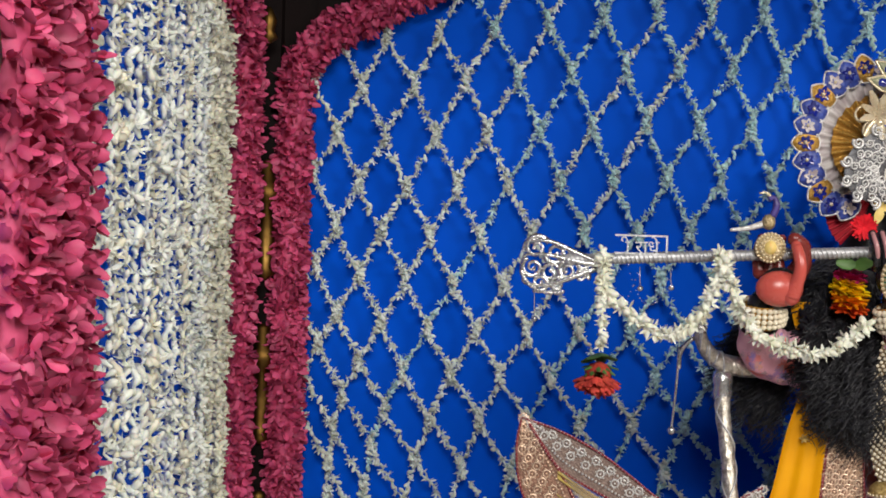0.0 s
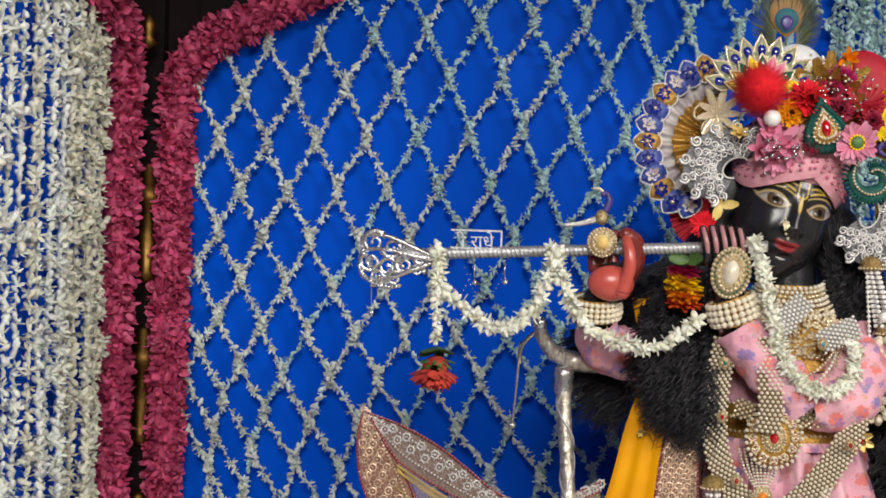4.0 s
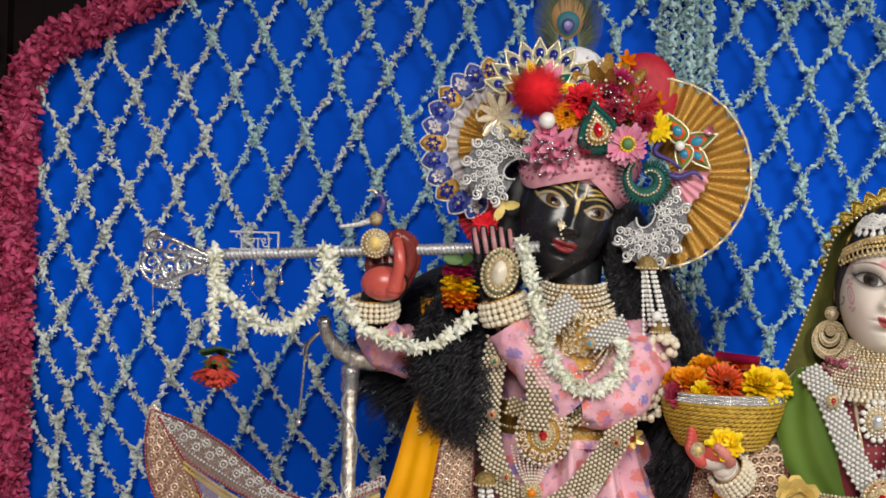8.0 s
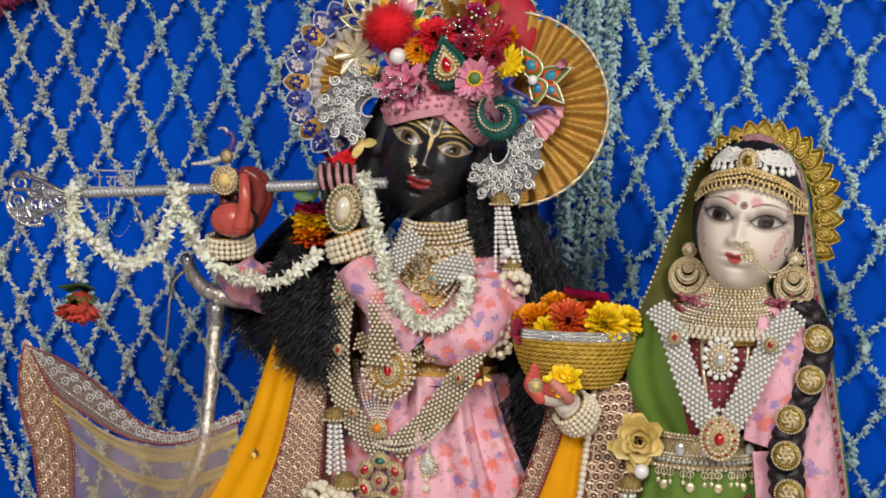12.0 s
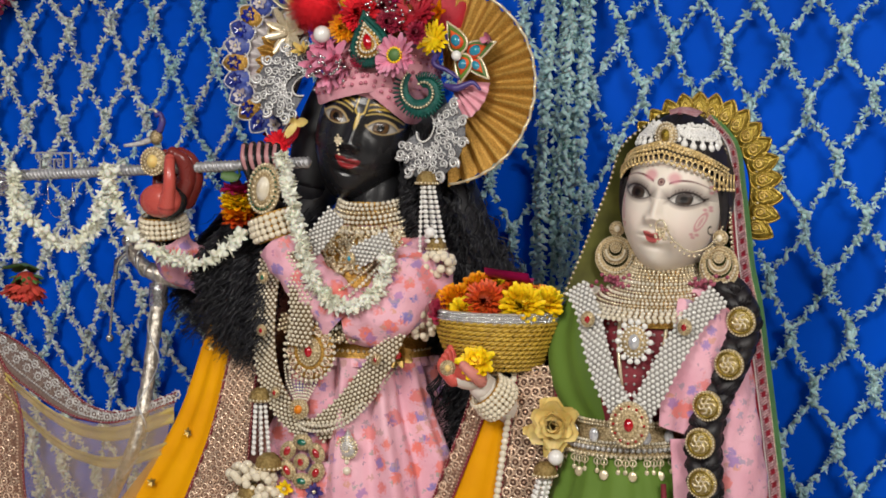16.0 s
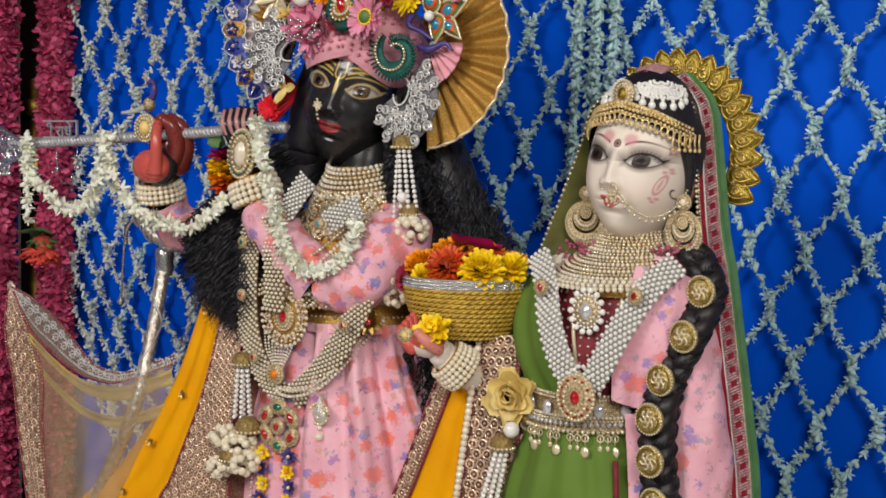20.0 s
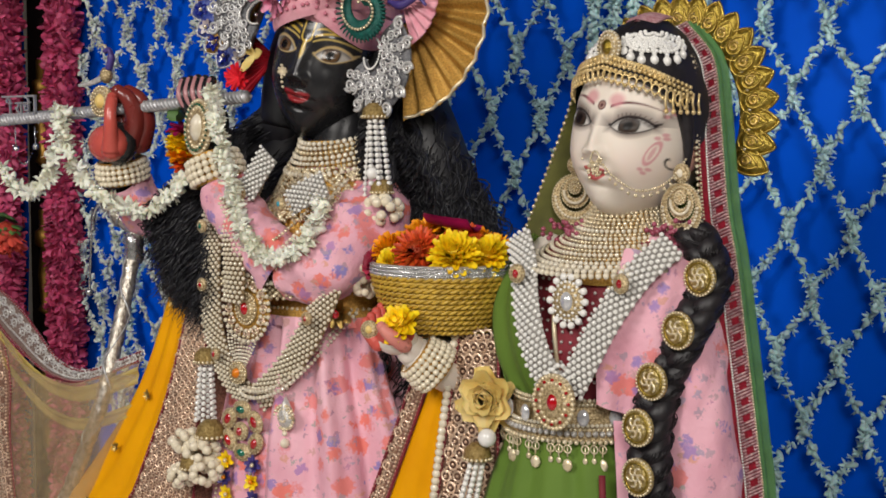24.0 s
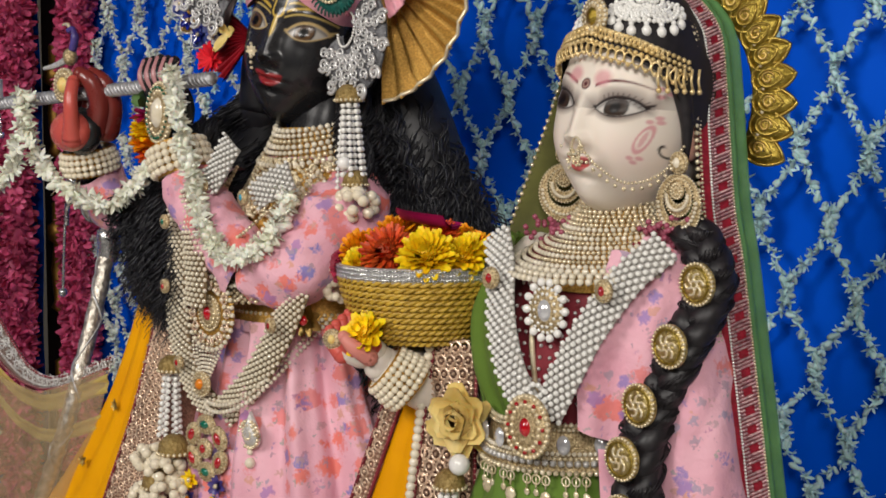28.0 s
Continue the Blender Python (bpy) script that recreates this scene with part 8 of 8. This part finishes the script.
# braid with gold discs
DISC_GOLD = mat("embossed pale gold", (0.58, 0.46, 0.2), (0.3, 0.21, 0.06), 0.35, 0.8, scale=260, bump=0.8, bscale=420)
braid = thing("hair_braid", "thick black plaited braid with round gold discs", "braid")
bp = curve([(0.418, -0.425, 1.045), (0.436, -0.43, 1.008), (0.427, -0.452, 0.964), (0.41, -0.46, 0.922), (0.404, -0.474, 0.886), (0.407, -0.48, 0.847), (0.412, -0.482, 0.80), (0.414, -0.478, 0.74), (0.405, -0.47, 0.66)], 200)
tw = np.linspace(0, 2 * np.pi * 8.2, 200)
for k in range(3):
    ph = 2 * np.pi * k / 3
    q = bp + 0.0085 * np.stack([np.sin(tw + ph), 0.55 * np.sin(2 * (tw + ph)), 0.2 * np.cos(tw + ph)], -1)
    st = part("strand", Geo().tube(q, 0.0100, 14), BRAID, braid)
    g = Geo()
    for j in range(44):
        b = 2 * np.pi * j / 44
        jit = rng.uniform(0, 6)
        g.tube(q + 0.0102 * np.stack([np.cos(b + 0.3 * np.sin(tw * 0.5)), np.sin(b + 0 * tw), 0 * tw], -1) + 0.0009 * np.sin(tw * 3 + jit)[:, None], 0.0006, 3, False)
    part("fine_hair", g, BRAID, st)
for k, (x, y, z) in enumerate(((0.436, -0.45, 1.008), (0.428, -0.474, 0.966), (0.408, -0.48, 0.923), (0.404, -0.496, 0.887), (0.408, -0.503, 0.848), (0.414, -0.505, 0.808))):
    dm = frame_at(x, y, z, -14)
    o = ring_path((0, 0, 0), 0.0157, 0.0157, 31)[:-1]
    disc = part("gold_disc", plate(o, dm, 0.003, 0.0015), DISC_GOLD, braid, "round embossed gold disc")
    bead_parts("bead", ring_path((0, 0, 0.003), 0.0148, 0.0148, 31, dm)[:-1], 0.0014, GOLDBEAD, disc)
    part("inner_ring", Geo().tube(ring_path((0, 0, 0.004), 0.0118, 0.0118, 30, dm), 0.001, 5, False), CROWN_GOLD, disc)
    for j in range(6):
        part("swirl", Geo().tube(spiral((0.0045 * math.cos(j * 1.047), 0.0045 * math.sin(j * 1.047), 0.0045), 0.0042, 0.001, 0.7, 60 * j, dm, 12), 0.0011, 5), GOLDBEAD, disc)

# veil
veil = thing("green_veil", "green veil over the head with a red and silver beaded border", "veil")
part("back_cloth", sheet([(0.312, -0.372, 1.19), (0.285, -0.375, 1.11), (0.245, -0.385, 1.03), (0.23, -0.395, 0.95), (0.215, -0.39, 0.8), (0.21, -0.38, 0.2)], [(0.404, -0.372, 1.19), (0.418, -0.376, 1.10), (0.436, -0.38, 1.03), (0.45, -0.385, 0.95), (0.468, -0.388, 0.8), (0.48, -0.38, 0.2)], 50, 34, fold=-0.004, k=4, bulge=-0.03), GREEN_SILK, veil)
el = [(0.386, -0.405, 1.216), (0.408, -0.408, 1.188), (0.414, -0.413, 1.15), (0.418, -0.418, 1.11), (0.424, -0.422, 1.06), (0.432, -0.424, 1.02), (0.443, -0.425, 0.95), (0.455, -0.426, 0.87), (0.463, -0.426, 0.8), (0.47, -0.42, 0.6), (0.475, -0.415, 0.2)]
er = [(0.389, -0.374, 1.226), (0.416, -0.377, 1.194), (0.425, -0.380, 1.15), (0.432, -0.386, 1.11), (0.44, -0.392, 1.06), (0.45, -0.396, 1.02), (0.461, -0.398, 0.95), (0.473, -0.4, 0.87), (0.481, -0.4, 0.8), (0.488, -0.395, 0.6), (0.493, -0.39, 0.2)]
er = [tuple(np.array(p_) * 0.18 + np.array(q_) * 0.82) for p_, q_ in zip(el, er)]
RED_BAND = mat("crimson ribbon with silver thread", (0.36, 0.008, 0.03), (0.24, 0.006, 0.02), 0.5, 0.1, scale=260, bump=0.4, bscale=500, detail=1)
ribbon = part("border", sheet(el, er, 70, 10), RED_BAND, veil, "red ribbon border with silver beads")
ea, eb = curve(el, 400), curve(er, 400)
mix_ = lambda k, lift=0.0012: ea * (1 - k) + eb * k + (0.0004, -lift, 0)
part("bead_string", pearl_line(mix_(-0.06, 0.002), 0.0021, 0.0052), GOLDBEAD, ribbon)
part("bead_string", pearl_line(mix_(0.04), 0.0013, 0.003), GOLDBEAD, ribbon)
part("bead_string", pearl_line(mix_(0.33), 0.0012), WHITE_PEARL, ribbon)
part("bead_string", pearl_line(mix_(0.98), 0.0012), GOLDBEAD, ribbon)
PINK_SILVER = mat("pinkish silver thread", (0.62, 0.42, 0.42), (0.46, 0.22, 0.25), 0.4, 0.4, scale=200, island=0.4)
rows_ = int(length(ea) / 0.0027)
fa_, fb_ = curve(ea, rows_), curve(eb, rows_)
lace_pts = []
for i in range(rows_):  # silver filling that leaves diamond gaps of red
    for k in np.linspace(0.41, 0.92, 8):
        if abs((i * 0.0027) % 0.0135 - 0.00675) / 0.0045 + abs(k - 0.66) / 0.17 > 1:
            lace_pts.append(fa_[i] * (1 - k) + fb_[i] * k + (0.0004, -0.0008, 0))
part("bead_field", pearls(Geo(), np.array(lace_pts), 0.0013), PINK_SILVER, ribbon)
part("outer_edge", sheet(er, [(x + 0.003, y + 0.02, z) for x, y, z in er], 60, 12, fold=0.002, k=1.5), SHEER_GREEN, veil)
ll = [(0.335, -0.398, 1.222), (0.297, -0.4, 1.19), (0.284, -0.402, 1.15), (0.270, -0.405, 1.11), (0.252, -0.41, 1.06), (0.236, -0.412, 1.02)]
li = [(0.345, -0.378, 1.226), (0.318, -0.372, 1.192), (0.312, -0.37, 1.15), (0.308, -0.37, 1.11), (0.300, -0.372, 1.06), (0.290, -0.38, 1.02)]
part("side_fold", sheet(ll, li, 40, 8, fold=0.001), mat("olive gold silk lining", (0.13, 0.13, 0.03), (0.08, 0.08, 0.02), 0.5, scale=40), veil)
part("edge_beading", pearl_line(ll, 0.002, 0.006), GOLDBEAD, veil)
part("head_cover", sheet([(0.352, -0.425, 1.222), (0.364, -0.427, 1.224), (0.38, -0.425, 1.22)], [(0.345, -0.38, 1.228), (0.364, -0.38, 1.232), (0.384, -0.38, 1.226)], 16, 14, bulge=0.004), mat("dusty pink net", (0.6, 0.38, 0.38), (0.38, 0.12, 0.15), 0.6, scale=320), veil)

# shawl panel with broad lace, gold rose
panel = thing("lace_panel", "broad rose gold lace shawl end with scalloped pearl edge", "shawl")
pl = [(0.198, -0.452, 0.94), (0.192, -0.46, 0.87), (0.182, -0.466, 0.775), (0.175, -0.468, 0.69), (0.17, -0.465, 0.2)]
pr = [(0.240, -0.448, 0.945), (0.245, -0.458, 0.87), (0.25, -0.462, 0.775), (0.254, -0.462, 0.69), (0.254, -0.46, 0.2)]
lace_band(panel, pl, pr, 60, 12, 0.0085, "lace", 0.0, lab="rose gold lace with ring motifs", ground=LACE_DARK)
part("pearl_edging", pearls(Geo(), curve(pl, 110) + (-0.003, -0.003, 0), 0.0042, PEARL), PEARL_M, panel)
rose = thing("gold_rose", "gold organza rose with a pearl at the waist", "fabric rose")
part("petals", bloom(frame_at(0.248, -0.478, 0.893, 5), 0.03, ROSE, 7), ROSE_GOLD, rose)
part("leaf", bloom(frame_at(0.246, -0.47, 0.885, 5), 0.036, [(5, 88, 1.0, 0.5)], 8), ROSE_GOLD, rose)
part("pearl", Geo().ball((0.252, -0.488, 0.858), 0.0085, 16), WHITE_PEARL, rose)
tassel("pearl_tassel", [(0.24, -0.485, 0.842, 1.0)], (0.24, -0.485, 0.836), (0.222, -0.487, 0.76), "pearl tassel with a gold cap hanging below the rose", 6)
bangle((0.178, -0.474, 0.916), (-0.5, -0.5, 0.55), 0.0225, 5, 0.0031, PEARL_M, "five rows of ivory pearl bangles on the open hand")
bt = thing("ring_ornament", "round beaded gold ring on the fingers", "ring")
brooch(bt, "mount", (0.136, -0.507, 0.948), 0.017, 20, ROSE_GOLD, 12, tall=1.0, lab="round beaded gold mount")
yf = thing("yellow_flower", "bright yellow marigold resting on the palm", "flower")
part("petals", bloom(frame_at(0.166, -0.5, 0.953, 0, 35), 0.021, [(14, 88, 1.0, 0.5), (13, 68, 0.95, 0.5), (10, 48, 0.85, 0.5), (7, 26, 0.75, 0.5)], 3), YELLOW_PETAL, yf)

# basket of flowers
basket = thing("wicker_basket", "round yellow wicker basket with a silver bead rim", "basket")
bc = V3(0.169, -0.433, 0.0)
prof = [(0.004, 0.941), (0.03, 0.9405), (0.044, 0.943), (0.052, 0.952), (0.060, 0.968), (0.066, 0.985), (0.069, 1.0), (0.066, 1.0), (0.062, 0.985), (0.055, 0.968), (0.045, 0.952), (0.004, 0.948)]
part("bowl", Geo().lathe([(r * 0.975, z) for r, z in prof], pose(bc[0], bc[1], 0), 48), WICKER, basket)
for k in range(11):
    z = 0.9455 + 0.005 * k
    r = float(np.interp(z, [0.943, 0.952, 0.968, 0.985, 1.0], [0.0445, 0.0525, 0.0608, 0.0668, 0.0695]))
    a = np.linspace(0, 2 * np.pi, 181)
    tw = a * 26 + k * 1.5
    c = np.stack([bc[0] + r * np.cos(a), bc[1] + r * np.sin(a), z + 0 * a], -1)
    rad = np.stack([np.cos(a), np.sin(a), 0 * a], -1)
    for ph in (0, np.pi):
        part("cane_coil", Geo().tube(c + 0.0014 * (np.cos(tw + ph)[:, None] * rad + np.sin(tw + ph)[:, None] * V3(0, 0, 1)), 0.0017, 5, False), WICKER, basket)
g = Geo()
for z in (0.9985, 1.002, 1.0055):
    a = np.linspace(0, 2 * np.pi, 150, endpoint=False)
    g = pearls(g, np.stack([bc[0] + 0.0705 * np.cos(a), bc[1] + 0.0705 * np.sin(a), z + 0 * a], -1), 0.0018)
rim = part("bead_string", g, SILVER, basket, "silver bead rim")
part("rim_band", Geo().lathe([(0.0685, 0.995), (0.0702, 0.996), (0.0702, 1.007), (0.0685, 1.008), (0.066, 1.0)], pose(bc[0], bc[1], 0), 48), SILVER_THREAD, basket)
for k, (x, y, z, s, mt, rows, tl) in enumerate(((0.167, -0.474, 1.017, 0.025, RUST_PETAL, MUM, 38), (0.206, -0.47, 1.015, 0.025, YELLOW_PETAL, MARIGOLD, 42), (0.224, -0.446, 1.014, 0.022, YELLOW_PETAL, MARIGOLD, 50), (0.13, -0.463, 1.015, 0.022, ORANGE_PETAL, MARIGOLD, 42), (0.144, -0.481, 1.007, 0.016, YELLOW_PETAL, MARIGOLD, 35), (0.116, -0.442, 1.013, 0.02, ORANGE_PETAL, MARIGOLD, 50), (0.15, -0.442, 1.028, 0.022, ORANGE_PETAL, MARIGOLD, 55), (0.192, -0.44, 1.028, 0.02, RUST_PETAL, MUM, 55), (0.215, -0.42, 1.018, 0.02, ORANGE_PETAL, MUM, 60), (0.15, -0.41, 1.022, 0.022, YELLOW_PETAL, MARIGOLD, 70), (0.115, -0.47, 1.004, 0.016, DARK_RED, ROSE, 20), (0.185, -0.40, 1.02, 0.02, ORANGE_PETAL, MARIGOLD, 70))):
    f = thing("basket_flower", {YELLOW_PETAL: "bright yellow marigold head in the basket", ORANGE_PETAL: "orange marigold head in the basket", RUST_PETAL: "rust red chrysanthemum head in the basket", DARK_RED: "dark red rose petals in the basket"}[mt], "flower", group="flowers in the basket")
    part("petals", bloom(frame_at(x, y, z, rng.uniform(-20, 20), tl), s, rows, k), mt, f)
rp2 = thing("rose_petal", "folded magenta rose petal on top of the flowers", "petal", sheet([(0.158, -0.455, 1.052), (0.18, -0.462, 1.05), (0.208, -0.455, 1.047)], [(0.16, -0.43, 1.046), (0.182, -0.43, 1.043), (0.208, -0.428, 1.04)], 14, 8, 0.002, bulge=0.006), MAGENTA)
